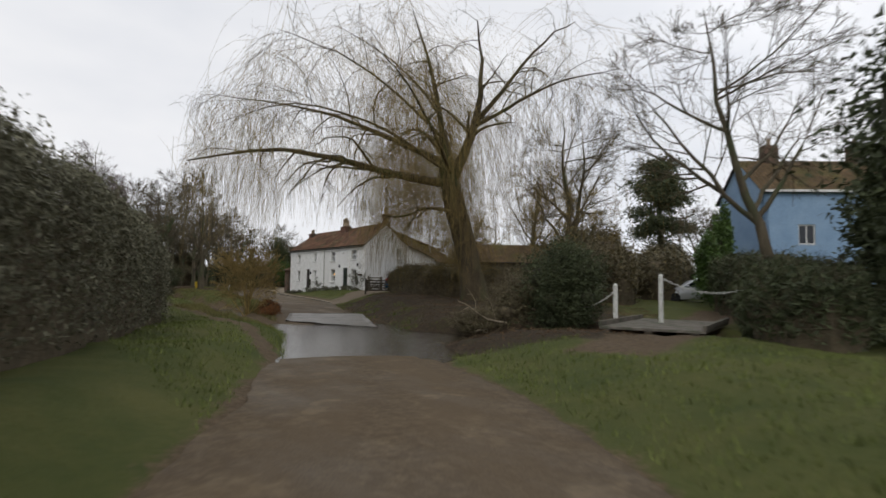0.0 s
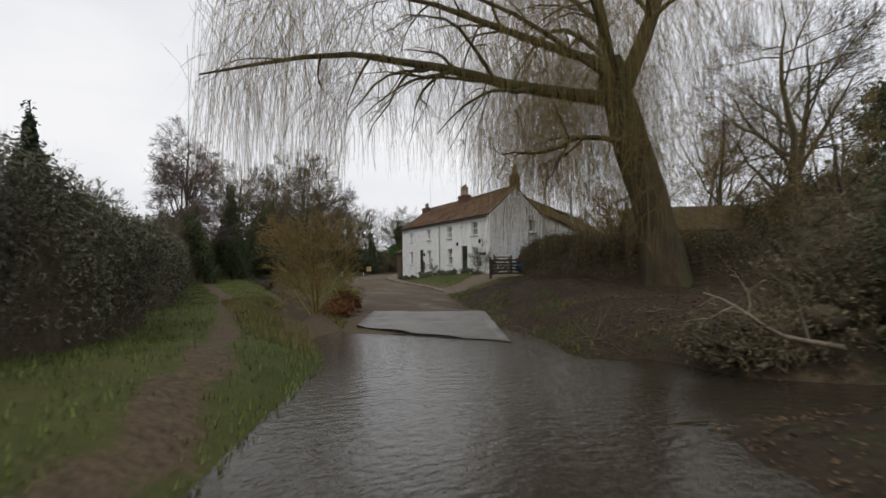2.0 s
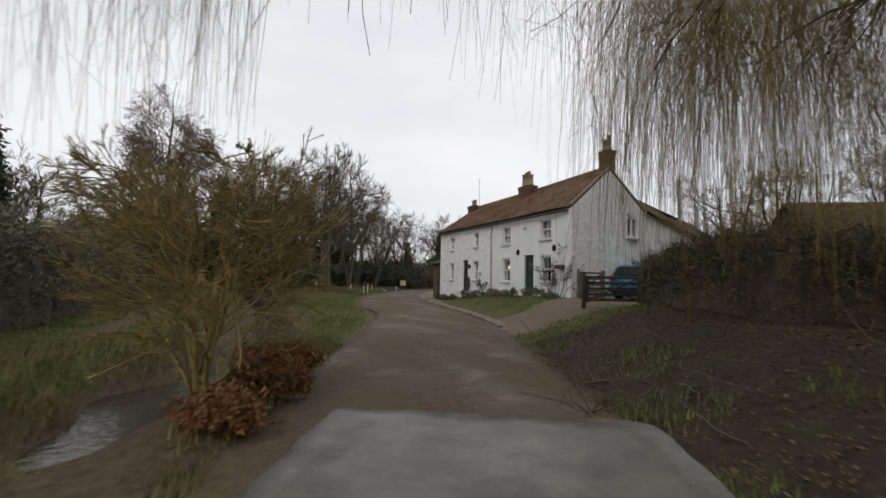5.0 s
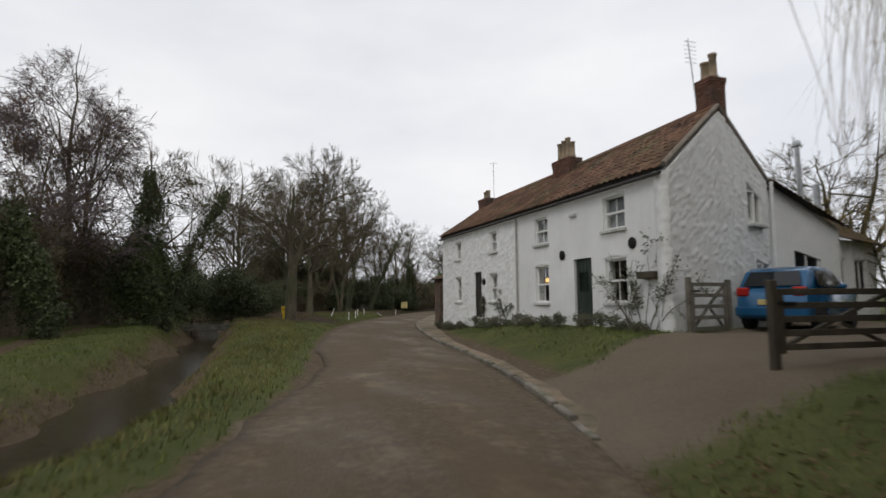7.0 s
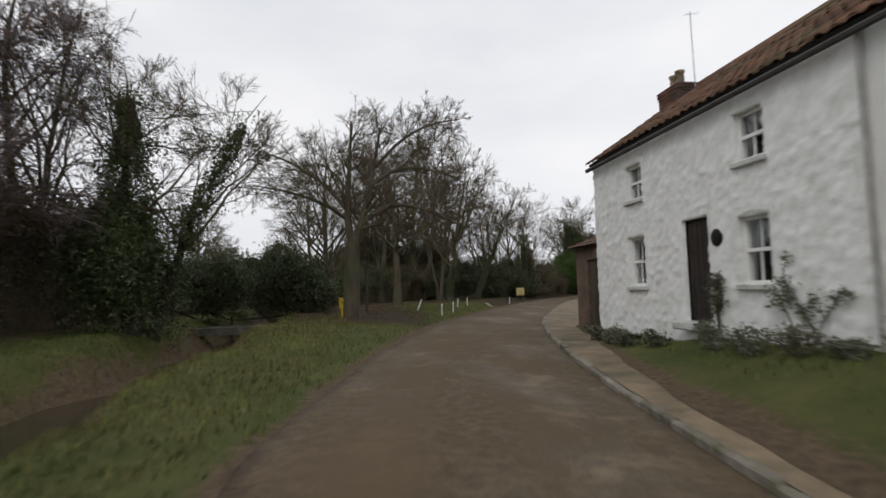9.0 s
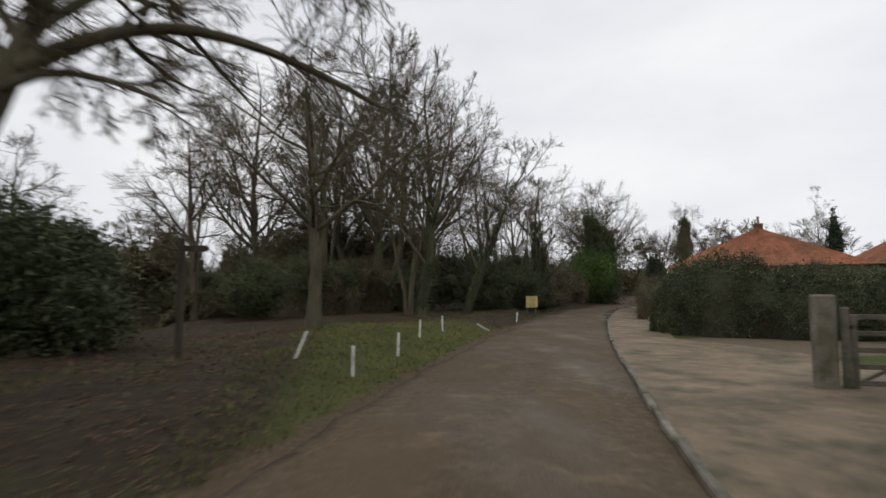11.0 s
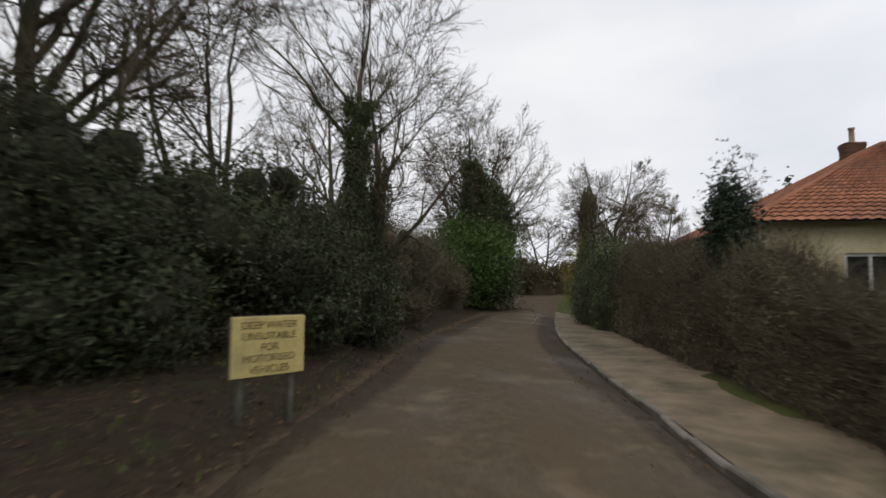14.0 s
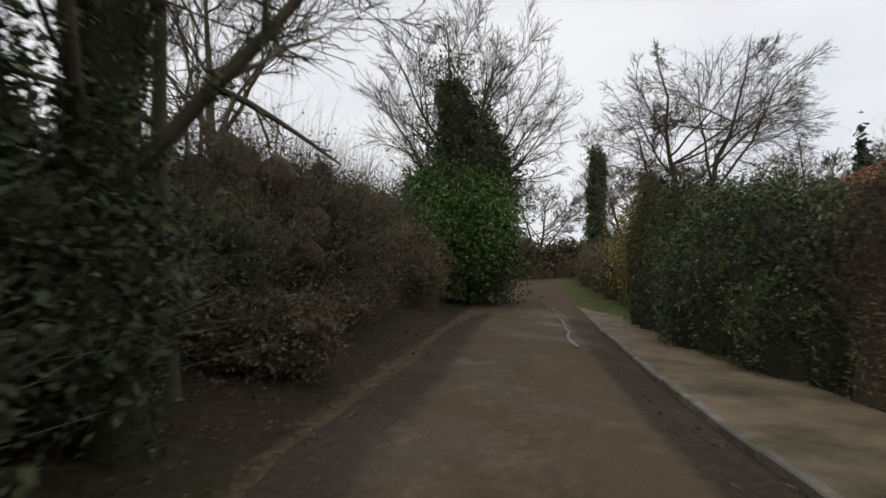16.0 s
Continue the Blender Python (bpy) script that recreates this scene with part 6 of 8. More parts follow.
crowned_tree("bare_tree", "slender bare tree behind the bend", 73, 10.5, 0.15, 3.2, 0.2, 2, 8, 7, 6, 4, 1, twig_r=0.010, at=on_ground(29.5, 84.0), rise=0.4)

# conifers and evergreens
bush("conifer", "dark pointed conifer behind the hedge", on_ground(-29.2, 25.5), (6.5, 6.5, 14.5), 9000, 0.28, M_CONIFER, 81, category="tree", conical=0.92, clumps=26)
bush("conifer", "small clipped conifer by the bungalow hedge", on_ground(16.9, 51.0), (1.7, 1.7, 4.6), 6000, 0.05, M_CONIFER, 82, category="tree", conical=0.3, clumps=3)
bush("conifer", "slim green conifer beside the blue house", on_ground(10.0, -24.6), (2.2, 2.2, 6.2), 5500, 0.10, M_GREENBUSH, 83, category="tree", conical=0.6)
bush("conifer", "small green conifer beside the blue house", on_ground(8.6, -24.4), (1.8, 1.8, 4.4), 3500, 0.10, M_GREENBUSH, 80, category="tree", conical=0.4)
bush("conifer", "small dark spruce beyond the gardens", on_ground(54, 75.4), (3.4, 3.4, 11.6), 3000, 0.25, M_CONIFER, 84, category="tree", conical=0.95, clumps=22)
pine = thing("pine_tree", "dark spreading pine beyond the stream", "tree", on_ground(35.7, -6.2))
pine.scale = (1.5, 1.5, 1.5)
part("trunk", rod([(0, 0, -0.3), (0.3, 0, 4), (0.1, 0.2, 8), (0.3, 0.1, 10.2)], [0.26, 0.2, 0.15, 0.05], 8), M_BARK, pine)
rng = np.random.default_rng(85)
for k in range(20):
    a, z = k * 2.4 + rng.normal(0, 0.3), 3.8 + 6.0 * (k / 19) ** 0.8 + rng.normal(0, 0.2)
    far = (2.6 - 1.7 * (k / 19) ** 2) * rng.uniform(0.6, 1.15)
    bough = part("bough", rod([(0.2, 0.1, z - 0.7), (math.cos(a) * far * 0.5, math.sin(a) * far * 0.5, z - 0.25), (math.cos(a) * far, math.sin(a) * far, z)], [0.07, 0.05, 0.02], 5), M_BARK, pine)
    u = rng.uniform(0.3, 1.15, (440, 1))
    d = np.array([[math.cos(a) * far, math.sin(a) * far, 0.0]]) * u + rng.normal(0, 1, (440, 3)) * [0.5, 0.5, 0.32] + [0, 0, z]
    part("needles", leaf_cloud(d, rng, 0.11, M_HOLLY, "needles", 3.0), M_HOLLY, bough)
bush("scrub_bush", "tangled brown bramble on the stream bank", (-7.9, -25.0, -1.0), (3.6, 3.2, 2.3), 9000, 0.045, M_BEECH, 91, M_BROWNCORE, sprigs=2200, sprig_len=1.0, clumps=20)
bush("scrub_bush", "low tangled bramble at the water's edge", (-9.9, -24.6, -1.0), (2.4, 2.0, 1.0), 4000, 0.04, M_BEECH, 191, M_BROWNCORE, sprigs=1200, sprig_len=1.3, clumps=14)
bush("evergreen_bush", "large dark evergreen shrub by the stream", (-7.8, -26.9, -1.0), (3.0, 3.0, 3.3), 20000, 0.055, M_HOLLY, 92, sprigs=400, clumps=26)
bush("scrub_bush", "brown twiggy scrub beside the willow", (1.5, -20.0, -0.4), (4.6, 4.0, 3.6), 12000, 0.055, M_BEECH, 86, M_BROWNCORE, sprigs=2600, sprig_len=0.9, clumps=22)
for k, (x, y, w, h) in enumerate([(-7.4, -38.2, 6, 10), (-3.5, -36.5, 5, 7.0)]):
    bush("evergreen_tree", "tall dark evergreen overhanging the lane", (x, y, g_at(x, y) - 0.2), (w, w, h), 14000, 0.12, M_HOLLY, 93 + k, category="tree", clumps=20)
bush("laurel_bush", "yellow-green shrub behind the bungalow hedge", on_ground(11.2, 37.9), (1.6, 1.4, 3.1), 3500, 0.05, M_LAUREL, 95, whole=True, sprigs=60)
bush("laurel_bush", "bright green laurel by the bungalow drive", on_ground(16.4, 45.6), (3.6, 3.2, 3.1), 15000, 0.075, M_LAUREL, 96, whole=True, clumps=26, sprigs=120, sprig_len=0.8)
bush("laurel_bush", "yellow-green shrub at the hedge end by the drive", on_ground(14.6, 45.4), (2.4, 1.8, 2.0), 5000, 0.07, M_LAUREL, 87)
bush("forsythia", "yellow-flowering shrub at the end of the hedge", on_ground(25.4, 66.4), (2.6, 2.6, 5.0), 6500, 0.04, M_YELLOW, 97, inner=False, sprigs=260)
# leaf mass added to widen the ivy on the broad tree; no stump inside
bush("ivy_bush", "dark mass of ivy on the broad tree by the bend", on_ground(24.4, 75.4), (8.2, 6.4, 9.4), 20000, 0.10, M_IVY, 89, conical=0.62, clumps=24, sprigs=300)
# real bush, but its bright green puts a windscreen reflection into the leaf colour
bush("evergreen_bush", "ivy-grown bush by the bend, its green from a painted windscreen reflection", on_ground(22.6, 74.6), (7.0, 5.6, 6.0), 24000, 0.10, M_GREENBUSH, 88, whole=False)
hedge("scrub", "low brown garden scrub past the hedge end", [(28.6, 68.6), (33, 75), (42, 88)], 2.6, [1.7, 2.0, 2.4], 12000, 0.08, M_BEECH, 119, M_BROWNCORE, lump=0.7, wave=0.5, sprigs=1200, tip=M_IVY)
bush("evergreen_bush", "dark evergreen at the field edge", on_ground(-9.8, 31.6), (5.4, 4.6, 4.2), 18000, 0.08, M_HOLLY, 98)
bush("evergreen_bush", "dark evergreen at the field edge", on_ground(-14.0, 36.5), (8, 6, 3.6), 10000, 0.10, M_HOLLY, 99)
bush("ivy_bush", "ivy tumbling down the outbuilding corner", (3.75, 22.2, 1.3), (0.7, 1.2, 2.4), 4500, 0.07, M_IVY, 100, category="climber")



def dead_branch(x, y, z, turn, span, seed):
    """A pale broken branch lying in the scrub, with two orders of side shoots."""
    rng = np.random.default_rng(seed)
    a = radians(turn)
    p, r = grow(rng, np.array([[0.0, 0.0, 0.0]]), np.array([[math.cos(a), math.sin(a), 0.28]]), np.array([span]), np.array([0.045]), 8, 0.16, 0.02, 0.3)
    p2, r2 = grow(rng, *sprout(rng, p, r, 6, 0.2, 0.95, 48, 14, 0.42, 0.6), 5, 0.2, 0.06, 0.3)
    p3, r3 = grow(rng, *sprout(rng, p2, r2, 4, 0.25, 0.95, 42, 14, 0.5, 0.6), 3, 0.2, 0.0, 0.4)
    alone("dead_branch", joined([tubes(p, r, 6, None, ""), tubes(p2, r2, 5, None, ""), tubes(p3, np.maximum(r3, 0.006), 3, None, "")], M_DEADWOOD, "dead_branch"), M_DEADWOOD, "pale bare dead branch caught in the scrub", "branch", (x, y, z), group="dead branches")


for k, (x, y, z, turn, span) in enumerate([(-8.6, -26.2, 0.0, 60, 2.6), (-9.4, -25.6, -0.5, 140, 2.0), (-7.2, -26.4, 0.6, 110, 2.2), (-10.4, -25.0, -0.8, 20, 1.6)]):
    dead_branch(x, y, z, turn, span, 370 + k)
hedge("clipped_hedge", "tall dark clipped hedge beside the streamside path", [(-27.5, -38), (-25.2, -31), (-23.0, -25), (-20.9, -19), (-19.6, -13)], 3.0, [3.2, 3.35, 3.4, 3.1, 2.4], 60000, 0.052, M_HEDGE, 101, M_BROWNCORE, lump=0.16, wave=0.05, sprigs=1200)
hedge("field_hedge", "dark brown-green hedge along the field", [(-19.6, -12), (-19.0, -3), (-18.8, 8), (-18.0, 22), (-16.5, 34), (-16, 50)], 2.4, [2.7, 2.7, 2.7, 2.6, 2.2, 2.0], 46000, 0.065, M_HEDGE, 102, M_BROWNCORE, sprigs=1300, wave=0.2)
hedge("bramble_hedge", "tangled brown bramble hedge by the cottage drive", [(-0.5, -5.3), (-1.4, -8.2), (-2.0, -11.2), (0.5, -18)], 1.8, [1.2, 1.6, 1.8, 1.8], 14000, 0.055, M_BEECH, 103, M_BROWNCORE, lump=0.4, sprigs=2500)
hedge("garden_hedge", "dense dark green hedge in front of the bungalow", [(9.3, 38.0), (9.8, 36.9), (10.6, 35.7), (13.5, 34.4), (18.5, 33.0), (24, 31.5)], 2.3, [1.3, 2.1, 2.4, 2.45, 2.4, 2.4], 56000, 0.042, M_HOLLY, 104, lump=0.75, wave=0.3, sprigs=900, round_top=0.85)
hedge("garden_hedge", "brownish clipped hedge along the footway", [(12.8, 44.5), (14.9, 48.0), (15.6, 49.2), (18.2, 53.6), (20.9, 58.3)], 1.2, [1.25, 1.4, 1.9, 2.4, 2.8], 60000, 0.032, M_BEECH, 105, M_BROWNCORE, tip=M_HEDGE, lump=0.55, wave=0.2, sprigs=5000, whole=True, round_top=0.75)
hedge("garden_hedge", "tall dark green hedge along the footway", [(20.7, 57.8), (23.3, 62.2), (26.0, 66.8)], 2.2, [2.7, 3.1, 4.0], 42000, 0.05, M_HEDGEGREEN, 106, tip=M_LAUREL, lump=0.6, wave=0.2, whole=True, round_top=0.7, sprigs=900)
for k, (x, y, w, h) in enumerate([(1.2, 50.8, 3.2, 3.2), (3.4, 52.2, 3.4, 4.0), (5.4, 53.4, 3.4, 4.2), (7.2, 54.4, 3.2, 4.0), (8.6, 55.8, 3.0, 4.0), (10.0, 57.6, 2.6, 3.4), (9.3, 54.6, 2.0, 2.2), (10.9, 56.9, 1.9, 2.0), (6.3, 52.2, 2.2, 2.4), (11.4, 59.0, 2.0, 2.6)]):
    bush("holly_bush", "dark evergreen bush in the thicket behind the sign", (x, y, g_at(x, y) - 0.25), (w * 1.25, w * 1.25, h * 1.1), 16000, 0.058, M_HOLLY, 300 + k, category="bush", group="evergreen thicket", clumps=22, sprigs=420, sprig_len=0.8, whole=True)
for k, (x, y, w, h, green) in enumerate([(11.6, 60.6, 2.4, 2.0, 0), (12.4, 62.6, 2.8, 2.9, 1), (13.7, 62.0, 2.0, 1.4, 0), (14.0, 64.4, 2.8, 3.8, 0), (15.2, 64.9, 1.9, 1.3, 0), (15.3, 66.4, 3.0, 4.6, 1), (16.6, 67.6, 2.2, 1.7, 0), (17.2, 69.2, 3.0, 4.6, 0), (10.4, 62.8, 3.0, 4.2, 0), (12.6, 66.0, 3.2, 4.6, 1), (14.4, 68.2, 3.2, 5.6, 0), (16.4, 71.0, 3.4, 5.8, 0), (18.8, 73.6, 3.2, 5.6, 1), (15.4, 69.4, 2.6, 4.6, 1), (11.6, 64.2, 2.8, 4.0, 0), (19.6, 71.4, 2.2, 2.4, 0)]):
    bush("bramble_bush", "tangled ivy-grown bramble beside the lane" if green else "tangled brown bramble beside the lane", (x, y, g_at(x, y) - 0.2), (w * 1.2, w * 1.2, h), 7500, 0.045, M_IVY if green else M_BEECH, 330 + k, M_CORE if green else M_BROWNCORE, "bush", "lane thicket", clumps=18, sprigs=900, sprig_len=1.1, whole=True)
hedge("bramble_thicket", "tangled thicket where the lane bends", [(18.2, 70.4), (22, 77), (28, 86), (36, 98)], 3.0, [2.6, 2.8, 3.0, 3.0], 14000, 0.09, M_BEECH, 112, M_BROWNCORE, tip=M_HEDGE, lump=0.6, wave=0.3, sprigs=800)
hedge("lane_hedge", "dark ivy-grown hedge and bank by the blue house drive", [(-10.2, -35.8), (-5.0, -33.2), (1.0, -30.4), (8, -26)], 2.2, [1.8, 2.2, 2.6, 2.8], 22000, 0.08, M_HOLLY, 109, M_BROWNCORE, lump=0.4, sprigs=1500)
hedge("scrub", "brown winter scrub at the far side of the stream", [(-20, 48), (-12, 60), (-2, 68), (8, 74)], 5, [3, 3, 3.5, 3.5], 14000, 0.2, M_BEECH, 110, M_BROWNCORE, lump=0.5, wave=0.3)
hedge("scrub", "dark understorey of the roadside wood", [(-13, 43), (-8, 47), (-3, 51), (1, 54)], 3.2, [0.7, 1.3, 2.4, 3.6], 20000, 0.06, M_BEECH, 113, M_BROWNCORE, lump=0.8, wave=0.7, sprigs=1500, tip=M_IVY)
for k, (x, y, w, h) in enumerate([(-6.8, 44.2, 3.0, 3.4), (-5.4, 48.6, 3.4, 3.8), (-9.6, 47.2, 3.6, 3.0), (-3.2, 50.6, 3.0, 3.2)]):
    bush("ivy_bush", "dark ivy-grown bush under the trees of the wood", (x, y, g_at(x, y) - 0.25), (w * 1.2, w * 1.2, h), 9000, 0.05, M_IVY, 360 + k, category="bush", group="wood understorey", clumps=20, sprigs=900, sprig_len=1.0)
hedge("scrub", "tall tangled scrub deep in the roadside wood", [(-20, 53), (-11, 56.5), (-4, 60), (4, 65)], 3, [4.4, 5.6, 6.0, 5.4], 20000, 0.12, M_BEECH, 118, M_BROWNCORE, lump=0.9, wave=0.6, sprigs=2500, reach=(0.6, 1.8), tip=M_IVY)
hedge("scrub", "brown winter scrub beyond the willow", [(3.5, -22), (11, -13), (17, -5), (24, 2)], 3, [3.2, 4.0, 4.0, 3.4], 16000, 0.12, M_BEECH, 111, M_BROWNCORE, lump=0.5, wave=0.3, sprigs=900)
hedge("scrub", "brown winter scrub closing the lane's far end", [(28, 98), (44, 104), (58, 98), (70, 80)], 5, [4, 4, 4, 3], 9000, 0.25, M_BEECH, 114, M_BROWNCORE, lump=0.5, wave=0.3)
hedge("scrub", "distant brown field hedge", [(-60, -5), (-48, 20), (-36, 44), (-30, 66)], 4, [3.2, 3.4, 3.2, 3], 9000, 0.25, M_BEECH, 115, M_BROWNCORE, lump=0.5, wave=0.3)
hedge("thicket", "dense dark brown thicket round the birches", [(-19.6, 10), (-19.0, 16), (-18.0, 22), (-16.6, 28)], 3.2, [3.6, 4.6, 4.6, 3.6], 26000, 0.07, M_BEECH, 116, M_BROWNCORE, lump=0.6, wave=0.3, sprigs=2500)
hedge("scrub", "brown winter scrub behind the blue house drive", [(9, -21), (17, -17), (26, -12), (36, -6)], 3.5, [2.6, 3.4, 3.6, 3.6], 12000, 0.13, M_BEECH, 117, M_BROWNCORE, lump=0.6, wave=0.4, sprigs=900, tip=M_HEDGE)


# ---- more buildings ----
M_BLUEWALL = surface("pale_blue_render", (0.20, 0.31, 0.46), (0.27, 0.39, 0.54), 0.6, 0.9, 18, 0.25, 0.01)
M_CREAM = surface("cream_render", (0.40, 0.34, 0.21), (0.53, 0.46, 0.30), 0.7, 0.9, 18, 0.25, 0.01)
M_ORANGETILE = surface("orange_roof_tile", (0.24, 0.088, 0.045), (0.42, 0.17, 0.09), 0.8, 0.85, 20, 0.5, 0.012, stain=(0.20, 0.10, 0.06), stain_scale=0.5, island=0.25)
M_MOSSTILE = surface("mossy_roof_tile", (0.075, 0.052, 0.026), (0.16, 0.105, 0.055), 0.8, 0.9, 20, 0.5, 0.012, stain=(0.10, 0.09, 0.03), stain_scale=0.7, island=0.3)
M_BROWNBRICK = surface("brown_brick", (0.085, 0.055, 0.042), (0.17, 0.11, 0.08), 2.5, 0.9, 24, 0.6, 0.012, stain=(0.06, 0.06, 0.045), stain_scale=1.2, random_tint=0.25)
M_WHITEPAINT = surface("white_post_paint", (0.62, 0.62, 0.58), (0.80, 0.80, 0.76), 5, 0.6, 30, 0.2, 0.003, stain=(0.42, 0.42, 0.34), stain_scale=4)
M_YELLOWPAINT = surface("yellow_paint", (0.55, 0.36, 0.02), (0.70, 0.48, 0.04), 3, 0.5, 30, 0.15, 0.003)
M_SIGNYELLOW = surface("faded_yellow_board", (0.62, 0.50, 0.18), (0.74, 0.61, 0.26), 3, 0.6, 20, 0.1, 0.002, stain=(0.50, 0.42, 0.18), stain_scale=3)
M_LETTER = surface("worn_brown_letters", (0.13, 0.085, 0.03), (0.22, 0.15, 0.06), 8, 0.7, 30, 0.1, 0.002)
M_CARBLUE, n, l, b = shader("blue_car_paint", 0.25, 0.3, 0.5)
b.inputs["Base Color"].default_value = (0.012, 0.11, 0.25, 1)
b.inputs["Coat Weight"].default_value = 0.6
M_CARSILVER, n, l, b = shader("silver_car_paint", 0.3, 0.4, 0.5)
b.inputs["Base Color"].default_value = (0.55, 0.56, 0.58, 1)
M_RUBBER = surface("black_rubber", (0.012, 0.012, 0.012), (0.028, 0.028, 0.028), 6, 0.85, 40, 0.2, 0.003)
M_CARGLASS, n, l, b = shader("dark_car_glass", 0.05, 0.0, 0.5)
b.inputs["Base Color"].default_value = (0.012, 0.015, 0.018, 1)
M_TAIL, n, l, b = shader("red_lamp_lens", 0.15, 0.0, 0.5)
b.inputs["Base Color"].default_value = (0.42, 0.02, 0.015, 1)
M_STONE = surface("kerb_stone", (0.13, 0.115, 0.09), (0.25, 0.225, 0.185), 3, 0.85, 25, 0.5, 0.01, stain=(0.10, 0.10, 0.06), stain_scale=2.5, random_tint=0.25)
M_CHAIN = surface("white_painted_chain", (0.5, 0.5, 0.47), (0.66, 0.66, 0.62), 10, 0.6, 30, 0.1, 0.002)


def far_window(parent, wide, high, at, turn, bars=2):
    bm = bmesh.new()
    for x0, x1, z0, z1 in ((0, wide, 0, 0.07), (0, wide, high - 0.07, high), (0, 0.07, 0.07, high - 0.07), (wide - 0.07, wide, 0.07, high - 0.07)):
        add_box(bm, x0, -0.03, z0, x1, 0.06, z1)
    for k in range(1, bars):
        add_box(bm, wide * k / bars - 0.03, -0.028, 0.07, wide * k / bars + 0.03, 0.05, high - 0.07)
    win = part("window", bm, M_SASH, parent)
    win.matrix_local = pose(*at, 0, 0, turn)
    part("pane", box(0.07, 0.0, 0.07, wide - 0.07, 0.02, high - 0.07), M_CARGLASS, win)
    part("sill", box(-0.06, -0.1, -0.07, wide + 0.06, 0.03, 0.0, 0.01), M_SILL, win)
    return win


def ribbed_slope(parent, name, quad, mat, rows=0.3, cols=0.26):
    """A tiled slope over a quad of corners: eaves a to b, ridge d to c; courses step and tiles arch."""
    a, b, c, d = (np.array(p, float) for p in quad)
    long, high = max(np.linalg.norm(b - a), np.linalg.norm(c - d)), np.linalg.norm((d + c) / 2 - (a + b) / 2)
    nr, nc = max(3, int(high / rows)), max(4, int(long / cols))
    nrm = np.cross(b - a, d - a)
    nrm /= np.linalg.norm(nrm)
    vs, fs = [], []
    for r in range(nr):
        lo, hi = r / nr, (r + 1.12) / nr
        for k in range(nc):
            base = len(vs)
            for f, lift in ((lo, 0.045), (min(hi, 1.0), 0.012)):
                for q, arch in ((k / nc, 0.0), ((k + 0.5) / nc, 0.04), ((k + 1) / nc, 0.0)):
                    p = (a + (b - a) * q) * (1 - f) + (d + (c - d) * q) * f
                    vs.append(p + nrm * (lift + arch))
            fs += [(base, base + 1, base + 4, base + 3), (base + 1, base + 2, base + 5, base + 4)]
    ob = part(name, mesh_of(name, np.array(vs), np.array(fs), mat), mat, parent)
    bm = bmesh.new()
    under = [bm.verts.new(p) for p in (a, b, c, d)] if np.linalg.norm(c - d) > 0.01 else [bm.verts.new(p) for p in (a, b, c)]
    bm.faces.new(under)
    part("roof_deck", bm, M_FASCIA, ob)
    return ob


# the pale blue house across the stream
g0 = g_at(13, -27)
blue = thing("house", "pale blue rendered house with a brown tiled roof", "house", (11.6, -26.4, g0 - 0.2), math.degrees(math.atan2(-0.66, 0.75)))
bw, bd, be, br = 9.0, 5.6, 6.75 - (g0 - 0.2), 9.1 - (g0 - 0.2)
part("wall", pierced(bw, be, 0.3, [(2.0, 4.0, 3.0, 5.2), (5.2, 4.0, 6.2, 5.2), (2.0, 1.0, 3.2, 2.3)]), M_BLUEWALL, blue)
gable = prism([(0, 0), (bd, 0), (bd, be), (bd / 2, br), (0, be)], 0, 0.3)
w = part("wall", gable, M_BLUEWALL, blue, "pale blue gable wall")
w.matrix_local = pose(0.3, 0, 0, 0, 0, 90)
gable = prism([(0, 0), (bd, 0), (bd, be), (bd / 2, br), (0, be)], 0, 0.3)
w = part("wall", gable, M_BLUEWALL, blue, "pale blue gable wall")
w.matrix_local = pose(bw, 0, 0, 0, 0, 90)
part("wall", box(0.3, bd - 0.3, 0, bw - 0.3, bd, be), M_BLUEWALL, blue)
ribbed_slope(blue, "roof", [(-0.2, -0.25, be - 0.2), (bw + 0.2, -0.25, be - 0.2), (bw + 0.2, bd / 2, br), (-0.2, bd / 2, br)], M_MOSSTILE)
ribbed_slope(blue, "roof", [(bw + 0.2, bd + 0.25, be - 0.2), (-0.2, bd + 0.25, be - 0.2), (-0.2, bd / 2, br), (bw + 0.2, bd / 2, br)], M_MOSSTILE)
for x0, z0, x1, z1 in ((2.0, 4.0, 3.0, 5.2), (5.2, 4.0, 6.2, 5.2), (2.0, 1.0, 3.2, 2.3)):
    far_window(blue, x1 - x0, z1 - z0, (x0, 0.1, z0), 0)
part("fascia", box(0, -0.3, be - 0.16, bw, -0.24, be - 0.02), M_SASH, blue, "white gutter board")
for x in (1.9, 7.4):
    c = part("chimney", box(-0.45, -0.35, -0.6, 0.45, 0.35, 1.0, 0.02), M_BROWNBRICK, blue)
    c.matrix_local = pose(x, bd / 2, br)
    part("chimney_pot", lathe([(0.16, 0), (0.13, 0.1), (0.12, 0.45), (0.15, 0.5), (0.1, 0.5)], 12), M_POT, c).matrix_local = pose(0, 0, 0.98)

# rear wing of the cottages
wing = thing("cottage_wing", "white rendered rear wing with a low brown tiled roof", "house", (5.2, 1.68, -0.1), 8)
part("wall", pierced(3.9, 4.5, 0.3, [(1.3, 1.2, 2.7, 2.75)], top=lambda x: 4.5 - 0.3 * x), M_LIMEWASH, wing)
far_window(wing, 1.4, 1.45, (1.3, 0.08, 1.1), 0, 2)
low = part("wall", pierced(3.4, 3.05, 0.3, [(0.5, 1.3, 1.3, 2.4), (1.9, 1.3, 2.7, 2.4)]), M_LIMEWASH, wing, "low white outhouse wall")
